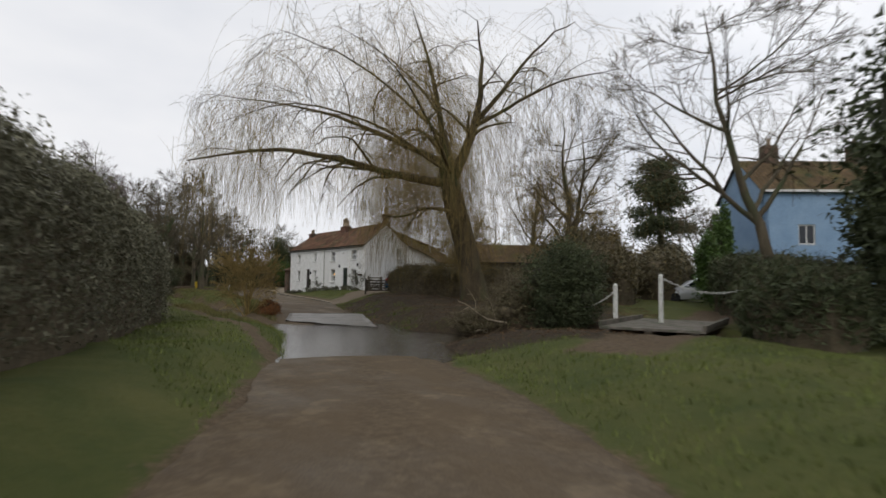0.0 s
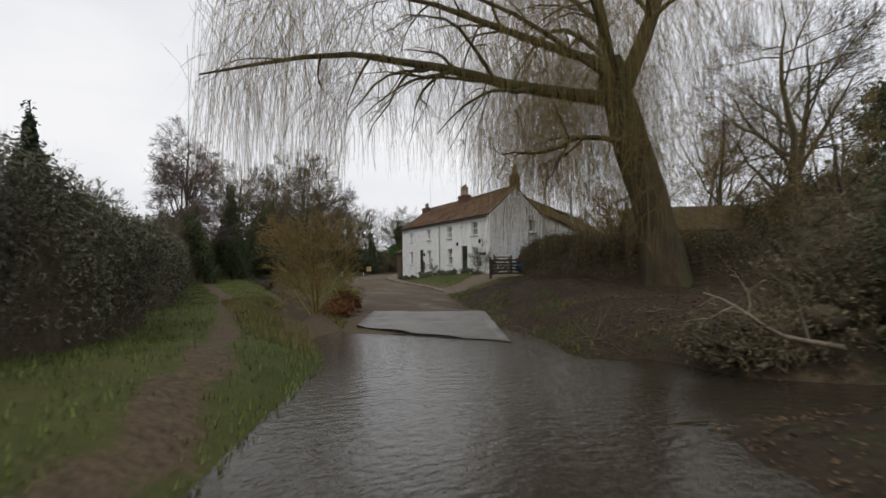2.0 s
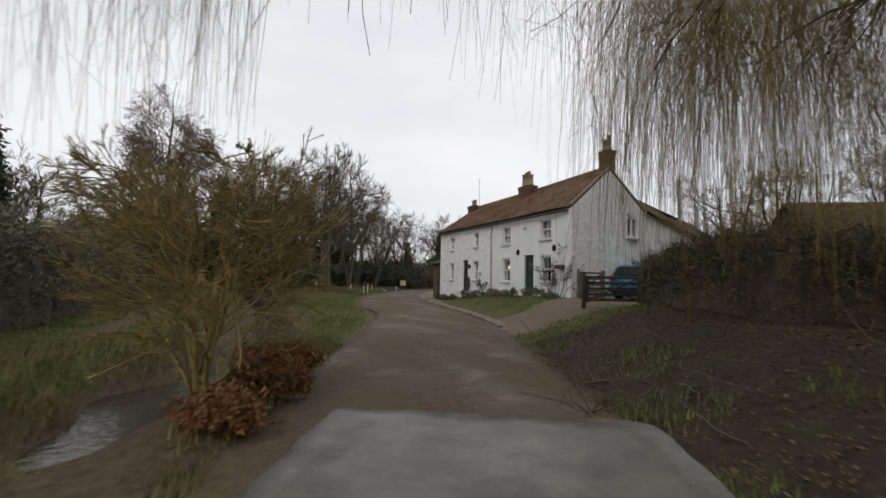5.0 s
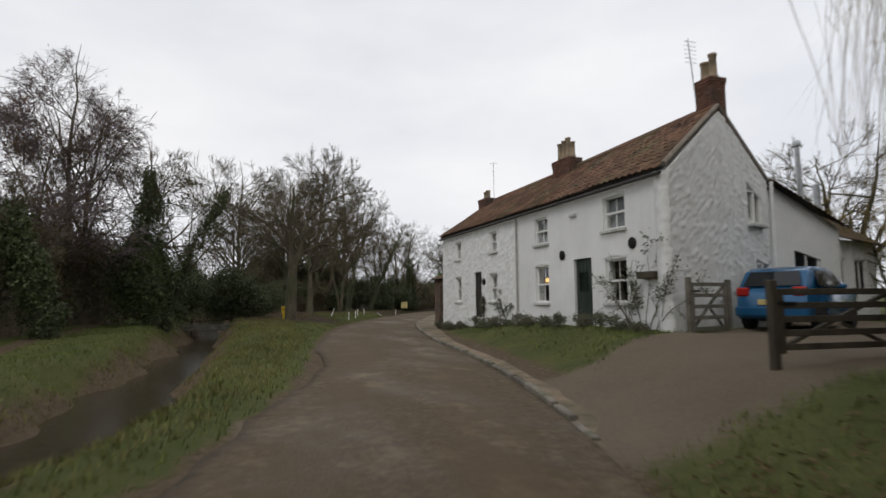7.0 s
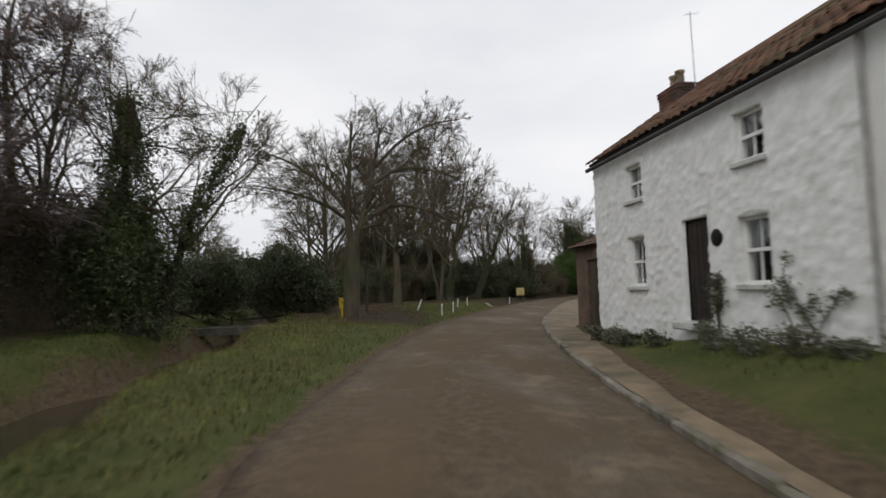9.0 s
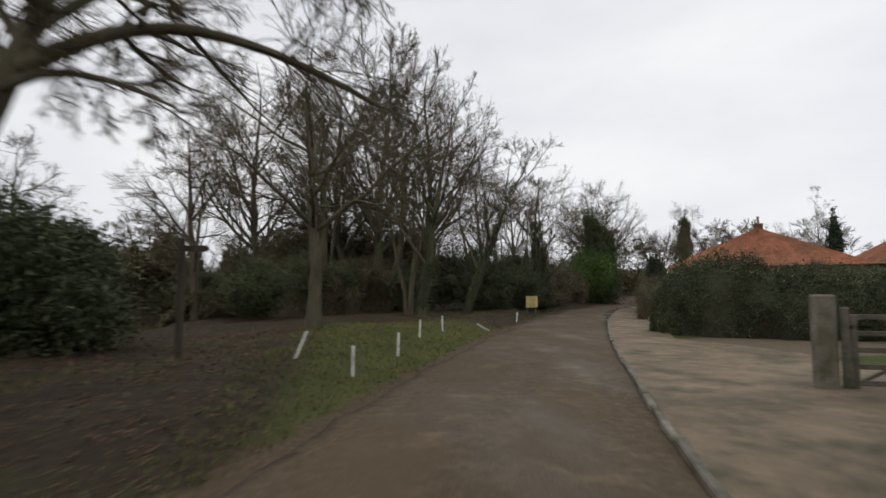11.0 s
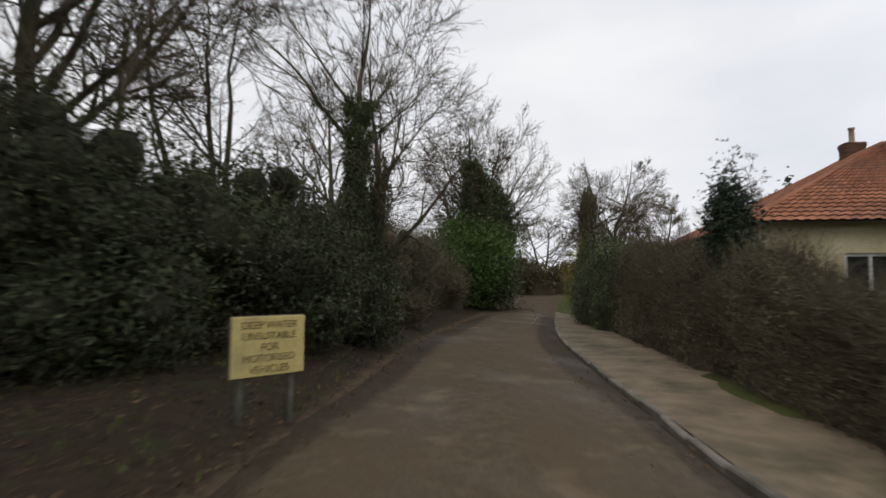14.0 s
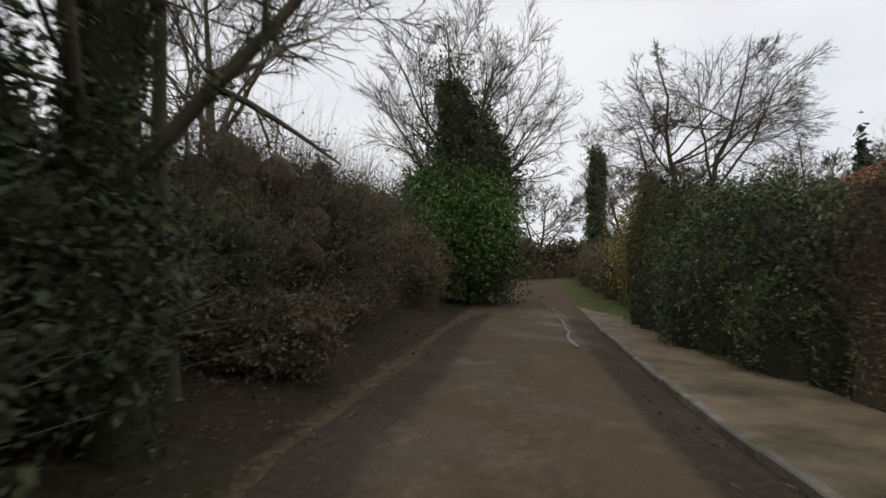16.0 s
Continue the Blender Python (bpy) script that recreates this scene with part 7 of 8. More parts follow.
low.matrix_local = pose(3.92, 0.5, 0)
far_window(wing, 0.8, 1.1, (4.42, 0.58, 1.3), 0, 2)
far_window(wing, 0.8, 1.1, (5.82, 0.58, 1.3), 0, 2)
part("wall", box(0, 5.0, 0, 7.3, 5.3, 2.9), M_LIMEWASH, wing)
part("wall", box(7.0, 0.8, 0, 7.32, 5.0, 2.9), M_LIMEWASH, wing)
ribbed_slope(wing, "roof", [(-0.05, -0.25, 4.45), (4.0, -0.25, 3.28), (4.0, 2.9, 5.3), (-0.05, 2.9, 6.4)], M_MOSSTILE)
ribbed_slope(wing, "roof", [(4.02, 0.2, 3.08), (7.5, 0.2, 2.85), (7.5, 2.9, 4.6), (4.02, 2.9, 5.0)], M_MOSSTILE)
ribbed_slope(wing, "roof", [(7.5, 5.5, 2.8), (-0.1, 5.5, 2.8), (-0.05, 2.9, 6.35), (7.5, 2.9, 4.6)], M_MOSSTILE)
part("flue_pipe", rod([(4.9, 1.6, 3.4), (4.8, 1.6, 6.6)], 0.09, 10), M_STEEL, wing, "tall steel flue pipe")
part("flue_cowl", lathe([(0.16, 0), (0.17, 0.1), (0.1, 0.22), (0.04, 0.24)], 12), M_STEEL, wing).matrix_local = pose(4.8, 1.6, 6.58)
part("flue_pipe", rod([(7.1, 2.2, 3.4), (7.1, 2.2, 5.5)], 0.13, 10), M_STEEL, wing, "short steel flue pipe")

# timber garage behind the bramble hedge
gar = thing("garage", "dark timber garage with a mossy tiled roof", "outbuilding", (7.4, -5.2, 0.1), -32)
for k in range(30):
    part("board", box(k * 0.23, -0.02, -0.3, k * 0.23 + 0.222, 0.02, 2.75, 0.004), M_DARKWOOD, gar)
part("wall", box(0, 0.02, -0.3, 6.9, 0.12, 2.75), M_DARKWOOD, gar)
part("wall", prism([(0, -0.3), (4.6, -0.3), (4.6, 2.75), (2.3, 4.2), (0, 2.75)], 0, 0.12), M_DARKWOOD, gar, "dark timber gable").matrix_local = pose(0.12, 0.12, 0, 0, 0, 90)
part("wall", prism([(0, -0.3), (4.6, -0.3), (4.6, 2.75), (2.3, 4.2), (0, 2.75)], 0, 0.12), M_DARKWOOD, gar, "dark timber gable").matrix_local = pose(6.9, 0.12, 0, 0, 0, 90)
part("wall", box(0.12, 4.6, -0.3, 6.78, 4.72, 2.75), M_DARKWOOD, gar)
ribbed_slope(gar, "roof", [(-0.2, -0.3, 2.6), (7.1, -0.3, 2.6), (7.1, 2.42, 4.3), (-0.2, 2.42, 4.3)], M_MOSSTILE)
ribbed_slope(gar, "roof", [(7.1, 5.1, 2.6), (-0.2, 5.1, 2.6), (-0.2, 2.42, 4.3), (7.1, 2.42, 4.3)], M_MOSSTILE)

# brick lean-to at the far end of the cottages
lean = thing("lean_to", "brown brick lean-to at the end of the cottages", "outbuilding", (0.5, 15.15, -0.3))
part("wall", pierced(2.6, 2.5, 0.22, [(0.8, 0.1, 1.6, 2.0)]), M_BROWNBRICK, lean).matrix_local = pose(0, 2.6, 0, 0, 0, -90)
part("wall", box(0.22, 2.38, 0, 3.5, 2.6, 2.5), M_BROWNBRICK, lean)
part("door", box(0.08, 1.0, 0.1, 0.13, 1.8, 2.0), M_DARKWOOD, lean)
ribbed_slope(lean, "roof", [(-0.2, 2.85, 2.35), (-0.2, 0.0, 2.35), (3.6, 0.0, 3.8), (3.6, 2.85, 3.8)], M_PANTILES)

# brick outbuilding by the second drive
out = thing("outbuilding", "brown brick outbuilding with a steep tiled roof", "outbuilding", (3.75, 16.8, -0.35))
OH, OL, OW = 2.85, 5.7, 5.0
core = part("wall", box(0.02, 0.02, 0, OW - 0.02, OL - 0.02, OH), M_MORTAR, out)
bl, bh = 0.225, 0.075
bm = box(0, 0, 0, bl - 0.012, 0.06, bh - 0.011, 0.004)
brick_me = bpy.data.meshes.new("brick")
bm.to_mesh(brick_me)
bm.free()
brick_me.materials.append(M_BROWNBRICK)
rest_v, rest_f = [], []
bv = np.array([v.co for v in brick_me.vertices])
bf = [list(p.vertices) for p in brick_me.polygons]
made = 0
for c in range(int(OH / bh)):
    for k in range(int(OL / bl)):
        y = k * bl + (bl / 2 if c % 2 else 0)
        if y + bl > OL + 0.02:
            continue
        m4 = pose(0.045, OL - y, c * bh, 0, 0, -90) @ pose(0, -0.045, 0)
        if y < 2.3 and made < 300:
            ob = new("brick", brick_me)
            ob.parent = core
            ob.matrix_local = m4
            made += 1
        else:
            mm = np.array(m4)
            at_n = sum(len(a) for a in rest_v)
            rest_v.append(bv @ mm[:3, :3].T + mm[:3, 3])
            rest_f += [[q + at_n for q in f] for f in bf]
vs_all = np.concatenate(rest_v)
tagged(part("brickwork", mesh_of("brickwork", vs_all, rest_f, M_BROWNBRICK), M_BROWNBRICK, core), kind="stuff")
ribbed_slope(out, "roof", [(-0.25, OL + 0.15, OH - 0.15), (-0.25, -0.15, OH - 0.15), (OW / 2, -0.15, OH + 3.2), (OW / 2, OL + 0.15, OH + 3.2)], M_PANTILES)
ribbed_slope(out, "roof", [(OW + 0.25, -0.15, OH - 0.15), (OW + 0.25, OL + 0.15, OH - 0.15), (OW / 2, OL + 0.15, OH + 3.2), (OW / 2, -0.15, OH + 3.2)], M_PANTILES)
for y in (0.0, OL - 0.2):
    part("gable", prism([(0, OH), (OW, OH), (OW / 2, OH + 3.1)], y, y + 0.2), M_BROWNBRICK, out)
part("downpipe", rod([(-0.06, OL + 0.05, OH - 0.1), (-0.06, OL + 0.05, 0.0)], 0.045, 8), M_WHITEPAINT, out, "pale downpipe at the corner")

# bungalow with orange hipped roofs
bung = thing("bungalow", "cream bungalow with orange hipped tile roofs", "house", (27.0, 54.4, -0.3), -35)
BU, BV, BE, BR = 6.6, 5.2, 3.0, 5.9


def hip(parent, cx, cy, hu, hv, eave, ridge, over=0.4):
    e, r = (hu + over, hv + over), max(hu - hv, 0.4)
    A, B, C, D = [(cx + sx * e[1], cy + sy * e[0], eave) for sx, sy in ((-1, -1), (-1, 1), (1, 1), (1, -1))]
    P, Q = (cx, cy - r, ridge), (cx, cy + r, ridge)
    ribbed_slope(parent, "roof", [B, A, P, Q], M_ORANGETILE, 0.26, 0.22)
    ribbed_slope(parent, "roof", [D, C, Q, P], M_ORANGETILE, 0.26, 0.22)
    ribbed_slope(parent, "roof", [A, D, P, P], M_ORANGETILE, 0.26, 0.22)
    ribbed_slope(parent, "roof", [C, B, Q, Q], M_ORANGETILE, 0.26, 0.22)
    for p, q in ((A, P), (B, Q), (C, Q), (D, P), (P, Q)):
        part("hip_tile", rod([p, tuple((a + b) / 2 for a, b in zip(p, q)), q], 0.1, 6), M_ORANGETILE, parent)


part("wall", pierced(2 * BU, BE, 0.3, [(1.2, 0.9, 3.4, 2.3), (6.0, 0.9, 7.6, 2.3), (9.6, 0.9, 11.4, 2.3)]), M_CREAM, bung).matrix_local = pose(-BV, BU, 0, 0, 0, -90)
part("wall", pierced(2 * BV - 0.6, BE, 0.3, [(1.4, 0.9, 3.0, 2.3), (6.0, 0.9, 7.8, 2.3)]), M_CREAM, bung).matrix_local = pose(-BV + 0.3, -BU, 0, 0, 0, 0)
part("wall", box(-BV + 0.3, BU - 0.3, 0, BV - 0.3, BU, BE), M_CREAM, bung)
part("wall", box(BV - 0.3, -BU, 0, BV, BU, BE), M_CREAM, bung)
for a, wide in ((1.2, 2.2), (6.0, 1.6), (9.6, 1.8)):
    far_window(bung, wide, 1.4, (-BV + 0.1, BU - a, 0.9), -90, 3)
for a, wide in ((1.4, 1.6), (6.0, 1.8)):
    far_window(bung, wide, 1.4, (-BV + 0.3 + a, -BU + 0.1, 0.9), 0, 3)
hip(bung, 0, 0, BU, BV, BE - 0.05, BR)
hip(bung, 9.0, -2.5, 4.4, 3.8, BE - 0.05, BR - 0.4)
part("wall", box(5.2, -6.6, 0, 12.6, 1.6, BE - 0.1), M_CREAM, bung, "cream side wing")
brick_stack(bung, "chimney", 0.6, 0.5, 11, (0.2, 0.8, BR - 0.25), [(0, 0.55, 0.09)], "dark brick chimney stack")

# ---- ford bridge, posts and chains ----
deck = thing("plank_bridge", "weathered plank bridge over the stream to the blue house", "bridge", (-8.9, -30.9, -0.42), 17)
for k in range(14):
    part("plank", box(k * 0.36, -1.5, 0, k * 0.36 + 0.34, 1.5, 0.09, 0.012), M_GREYWOOD, deck)
for y in (-1.25, 0.0, 1.25):
    part("beam", box(-0.2, y - 0.1, -0.3, 5.2, y + 0.1, -0.005), M_DARKWOOD, deck)
for y in (-1.52, 1.42):
    part("kerb_rail", box(0, y, 0.095, 5.0, y + 0.1, 0.24, 0.01), M_GREYWOOD, deck)


def bollard(x, y, z, tall, turn=0):
    post = thing("white_post", "white painted post holding a slack chain", "post", (x, y, z), turn, "chain posts")
    part("shaft", box(-0.06, -0.06, -0.4, 0.06, 0.06, tall - 0.1, 0.012), M_WHITEPAINT, post)
    part("cap", lathe([(0.075, tall - 0.1), (0.085, tall - 0.06), (0.05, tall), (0.01, tall + 0.03)], 10), M_WHITEPAINT, post)
    return post


bollard(-7.6, -28.9, -0.75, 1.7)
bollard(-6.2, -29.75, 0.05, 1.25)
bollard(-4.6, -32.3, -0.05, 1.15)


def chain(a, b, sag):
    a, b = Vector(a), Vector(b)
    obj = thing("chain", "white painted chain hanging between posts", "chain", a, group="chains")
    n = int((b - a).length / 0.09)
    link = bmesh.new()
    ring = [Vector((0.055 * math.cos(q * math.pi / 5), 0.03 * math.sin(q * math.pi / 5), 0)) for q in range(10)]
    rod(ring + [ring[0]], 0.011, 5, False, link)
    me = bpy.data.meshes.new("link")
    link.to_mesh(me)
    link.free()
    me.materials.append(M_CHAIN)
    for k in range(n):
        f = (k + 0.5) / n
        p = (b - a) * f + Vector((0, 0, -sag * 4 * f * (1 - f)))
        d = (b - a) + Vector((0, 0, -sag * 4 * (1 - 2 * f)))
        ob = new("link", me)
        ob.parent = obj
        ob.matrix_local = Matrix.Translation(p) @ d.to_track_quat("X", "Z").to_matrix().to_4x4() @ pose(0, 0, 0, 90 * (k % 2))
    return obj


chain((-6.2, -29.75, 1.2), (-4.6, -32.3, 1.0), 0.4)
chain((-7.6, -28.9, 0.75), (-7.9, -27.5, 0.15), 0.2)


# ---- gates, fences and posts ----
def bar_gate(x, y, z, turn, wide, tall, label, mat, group=""):
    gate = thing("wooden_gate", label, "gate", (x, y, z), turn, group)
    part("gatepost", box(-0.11, -0.055, -0.3, 0.0, 0.055, tall + 0.12, 0.015), mat, gate)
    part("gatepost", box(wide, -0.055, -0.3, wide + 0.11, 0.055, tall + 0.08, 0.015), mat, gate)
    n = 5
    for k in range(n):
        zz = 0.12 + (tall - 0.2) * k / (n - 1)
        part("bar", box(0.03, -0.018, zz, wide - 0.03, 0.018, zz + 0.085, 0.006), mat, gate)
    for x0 in (0.03, wide - 0.11):
        part("stile", box(x0, -0.03, 0.08, x0 + 0.08, 0.03, tall, 0.006), mat, gate)
    part("brace", rod([(0.08, 0.03, 0.15), (wide * 0.5, 0.03, tall * 0.55), (wide - 0.1, 0.03, tall - 0.08)], 0.035, 4), mat, gate)
    part("brace", rod([(wide - 0.1, 0.03, 0.15), (wide * 0.55, 0.03, tall * 0.5)], 0.03, 4), mat, gate)
    part("hinge", box(0.0, -0.03, tall - 0.22, 0.3, -0.018, tall - 0.17), M_IRON, gate)
    return gate


bar_gate(0.1, -0.42, 0.12, 10, 1.35, 1.2, "weathered barred gate beside the cottage gable", M_GREYWOOD)
bar_gate(-2.75, -4.75, g_at(-1.6, -5.0), -6, 2.0, 0.92, "open dark weathered barred gate to the cottage drive", M_DARKWOOD)
bar_gate(5.72, 25.6, g_at(5.7, 25.6), -24, 2.2, 1.25, "weathered barred gate on a broad post", M_GREYWOOD)
bollard_post = thing("gatepost", "broad weathered stone gatepost", "gatepost", (5.45, 25.8, g_at(5.45, 25.8)), -24)
part("shaft", box(-0.16, -0.13, -0.2, 0.16, 0.13, 1.58, 0.03), M_STONE, bollard_post)


def verge_post(x, y, tall, lean_x, lean_y, label):
    ob = alone("verge_post", box(-0.03, -0.025, -0.25, 0.03, 0.025, tall, 0.006), M_WHITEPAINT, label, "post", group="white verge posts")
    ob.matrix_world = pose(x, y, g_at(x, y), lean_x, lean_y, 12)


for x, y, h, a, b2 in ((-3.3, 28.7, 0.56, 4, 22), (-2.2, 28.0, 0.56, 0, 1), (-1.2, 30.7, 0.55, 0, 2), (-0.3, 34.4, 0.55, 2, 2), (0.8, 37.0, 0.55, 0, -2), (5.8, 45.0, 0.5, 2, 4)):
    verge_post(x, y, h, a, b2, "slanting white verge post" if abs(b2) > 10 else "white wooden verge post in the grass")
verge_post(3.0, 39.4, 0.62, 12, -62, "fallen white verge post in the grass")


def rail_fence(points, label):
    fence = thing("rail_fence", label, "fence")
    last = None
    for x, y in points:
        z = g_at(x, y)
        part("post", box(x - 0.06, y - 0.06, z - 0.3, x + 0.06, y + 0.06, z + 1.15, 0.01), M_DARKWOOD, fence)
        if last:
            for h in (0.45, 0.95):
                part("rail", rod([(*last[:2], last[2] + h), ((x + last[0]) / 2, (y + last[1]) / 2, (z + last[2]) / 2 + h - 0.03), (x, y, z + h)], 0.045, 5), M_DARKWOOD, fence)
        last = (x, y, z)


rail_fence([(-17, 27.5), (-14.6, 28.6), (-12.2, 29.6), (-9.8, 30.8), (-8.0, 31.9)], "dark wooden post and rail fence along the field")

# footpath fingerpost
finger = thing("fingerpost", "dark weathered wooden fingerpost at the field path", "signpost", on_ground(-5.75, 29.8), -9)
tall = 2.35 - finger.location.z
part("post", box(-0.06, -0.06, -0.4, 0.06, 0.06, tall, 0.015), M_DARKWOOD, finger)
part("finger", prism([(0.055, tall - 0.28), (0.52, tall - 0.28), (0.58, tall - 0.22), (0.52, tall - 0.15), (0.055, tall - 0.15)], -0.018, 0.018), M_DARKWOOD, finger, "short wooden pointing arm")

# yellow bin on a post
bin_ = thing("waste_bin", "yellow bin on a short yellow post beside the tree", "bin", on_ground(-6.75, 24.6))
part("post", box(-0.1, -0.06, -0.2, 0.1, 0.06, 0.42, 0.01), M_YELLOWPAINT, bin_)
part("box", box(-0.16, -0.13, 0.4, 0.16, 0.13, 0.78, 0.02), M_YELLOWPAINT, bin_)
part("lid", box(-0.18, -0.15, 0.782, 0.18, 0.15, 0.83, 0.015), M_YELLOWPAINT, bin_)
part("slot", box(-0.08, -0.136, 0.62, 0.08, -0.131, 0.65), M_RUBBER, bin_, "dark slot")

# the warning sign
sign = thing("warning_sign", "faded yellow warning board on short wooden legs", "sign", (8.22, 50.0, -0.1), 25)
part("board", box(-0.46, -0.012, 0.28, 0.46, 0.012, 0.95, 0.006), M_SIGNYELLOW, sign)
part("frame", box(-0.47, 0.012, 0.27, 0.47, 0.03, 0.96, 0.004), M_GREYWOOD, sign)
for x in (-0.32, 0.32):
    part("leg", box(x - 0.035, 0.032, -0.35, x + 0.035, 0.09, 0.9, 0.006), M_GREYWOOD, sign)
for k, words in enumerate(("DEEP WATER", "UNSUITABLE", "FOR", "MOTORISED", "VEHICLES")):
    cu = bpy.data.curves.new("words", "FONT")
    cu.body, cu.size, cu.align_x, cu.extrude = words, 0.118, "CENTER", 0.002
    ob = new("lettering", cu)
    ob.parent = sign
    ob.matrix_local = pose(0, -0.0155, 0.815 - k * 0.124, 90, 0, 0)
    cu.materials.append(M_LETTER)


# ---- blue hatchback ----
def hatchback(at, turn, paint, label):
    car = thing("car", label, "car", at, turn)
    prof = [(-1.95, 0.30), (-2.0, 0.55), (-1.97, 0.86), (-1.86, 1.02), (-1.55, 1.40), (-1.2, 1.50), (-0.2, 1.51), (0.25, 1.42), (0.95, 1.0), (1.75, 0.85), (1.92, 0.66), (1.93, 0.32), (1.5, 0.22), (-1.5, 0.22)]
    bm = bmesh.new()
    half = [(x, z, 0.82 - 0.17 * max(0, (z - 0.95) / 0.55) - (0.08 if abs(x) > 1.85 else 0)) for x, z in prof]
    left = [bm.verts.new((x, w, z)) for x, z, w in half]
    right = [bm.verts.new((x, -w, z)) for x, z, w in half]
    inl = [bm.verts.new((x * 0.985, w * 0.9, z + (0.015 if z > 0.9 else 0.0))) for x, z, w in half]
    inr = [bm.verts.new((x * 0.985, -w * 0.9, z + (0.015 if z > 0.9 else 0.0))) for x, z, w in half]
    nn = len(half)
    for k in range(nn):
        j = (k + 1) % nn
        bm.faces.new((inl[k], inl[j], left[j], left[k]))
        bm.faces.new((inr[j], inr[k], right[k], right[j]))
        bm.faces.new((inl[j], inl[k], inr[k], inr[j]))
    bm.faces.new(left)
    bm.faces.new(right[::-1])
    bmesh.ops.bevel(bm, geom=[e for e in bm.edges], offset=0.018, segments=1, affect="EDGES")
    part("body", bm, paint, car, "", True)
    for s in (-1, 1):
        glass = bmesh.new()
        side = [(-1.35, 1.05), (-1.22, 1.40), (-0.25, 1.42), (0.2, 1.33), (0.72, 1.03)]
        vv = [glass.verts.new((x, s * (0.835 - 0.17 * max(0, (z - 0.95) / 0.55)), z)) for x, z in side]
        glass.faces.new(vv if s > 0 else vv[::-1])
        part("side_window", glass, M_CARGLASS, car)
        part("tail_lamp", box(-1.99, s * 0.60 - 0.13, 0.82, -1.80, s * 0.60 + 0.15, 1.03, 0.03), M_TAIL, car)
        for x in (-1.25, 1.25):
            wheel = part("tyre", lathe([(0.18, -0.1), (0.29, -0.1), (0.31, -0.06), (0.31, 0.06), (0.29, 0.1), (0.18, 0.1)], 20), M_RUBBER, car)
            wheel.matrix_local = pose(x, s * 0.74, 0.31, 90, 0, 0)
            part("rim", lathe([(0.02, 0.02), (0.19, 0.03), (0.2, 0.07), (0.16, 0.1), (0.02, 0.09)], 14), M_STEEL, wheel).matrix_local = pose(0, 0, 0.0 if s < 0 else -0.1)
        part("mirror", box(0.42, s * 0.85 - 0.05, 1.0, 0.58, s * 0.85 + 0.1, 1.12, 0.03), paint, car)
    rear = bmesh.new()
    vv = [rear.verts.new(p) for p in ((-1.885, 0.62, 1.06), (-1.62, 0.52, 1.40), (-1.62, -0.52, 1.40), (-1.885, -0.62, 1.06))]
    rear.faces.new(vv)
    part("rear_window", rear, M_CARGLASS, car)
    part("bumper", box(-2.06, -0.78, 0.34, -1.9, 0.78, 0.58, 0.04), paint, car)
    part("number_plate", box(-2.03, -0.26, 0.62, -1.985, 0.26, 0.74, 0.005), M_SIGNYELLOW, car, "plain yellow rear plate")
    return car


hatchback((4.1, 0.02, g_at(4.1, 0.0)), 20, M_CARBLUE, "metallic blue hatchback parked beside the cottage gable")
hatchback((11.4, -22.2, g_at(11.4, -22.2)), 125, M_CARSILVER, "pale silver hatchback parked on the blue house drive")

# ---- aerials, climbers and beds by the cottages ----
mast = thing("tv_aerial", "thin television aerial on the gable chimney", "aerial", (RIDGE_X - 0.15, 1.36, RIDGE_Z + 0.4))
part("mast", rod([(0, 0, 0), (-0.12, 0.05, 1.75)], 0.018, 6), M_STEEL, mast)
for k in range(6):
    z = 1.05 + k * 0.12
    part("rod", rod([(-0.08 - 0.2, 0.03, z), (-0.08 + 0.22, 0.03, z + 0.02)], 0.008, 5), M_STEEL, mast)
mast = thing("tv_aerial", "thin whip aerial by the far chimney", "aerial", (RIDGE_X - 0.2, 14.1, RIDGE_Z - 0.85))
part("mast", rod([(0, 0, 0), (0, 0.05, 2.6)], 0.014, 6), M_STEEL, mast)
part("rod", rod([(-0.2, 0, 2.5), (0.2, 0, 2.55)], 0.008, 5), M_STEEL, mast)


def climber(label, stems, leaves, seed, at=(0, 0, 0), span=(0.4, 1.6), height=2.3):
    rng = np.random.default_rng(seed)
    vine = thing("climbing_rose", label, "climber", at)
    p, r = grow(rng, np.stack([np.full(stems, -0.06), rng.uniform(*span, stems), np.zeros(stems)], -1), np.stack([np.zeros(stems), rng.normal(0, 0.45, stems), np.ones(stems)], -1), rng.uniform(0.5, 1.0, stems) * height, np.full(stems, 0.012), 8, 0.16, 0.05, 0.4)
    p[..., 0] = -0.05 - np.abs(p[..., 0] + 0.06) * 0.35
    q, s = grow(rng, *sprout(rng, p, r, 5, 0.3, 1, 50, 15, 0.28, 0.7), 4, 0.2, 0.0, 0.4)
    q[..., 0] = np.minimum(q[..., 0] * 0.5 - 0.04, -0.03)
    part("stem", joined([tubes(p, r, 5, None, ""), tubes(q, np.maximum(s, 0.005), 3, None, "")], M_BARK, "stem"), M_BARK, vine)
    k = rng.integers(0, len(q), leaves)
    pts = q[k, rng.integers(1, 5, leaves)] + rng.normal(0, 0.06, (leaves, 3)) * [0.4, 1, 1]
    part("leaves", leaf_cloud(pts, rng, 0.04, M_BEDPLANT, "leaves"), M_BEDPLANT, vine)


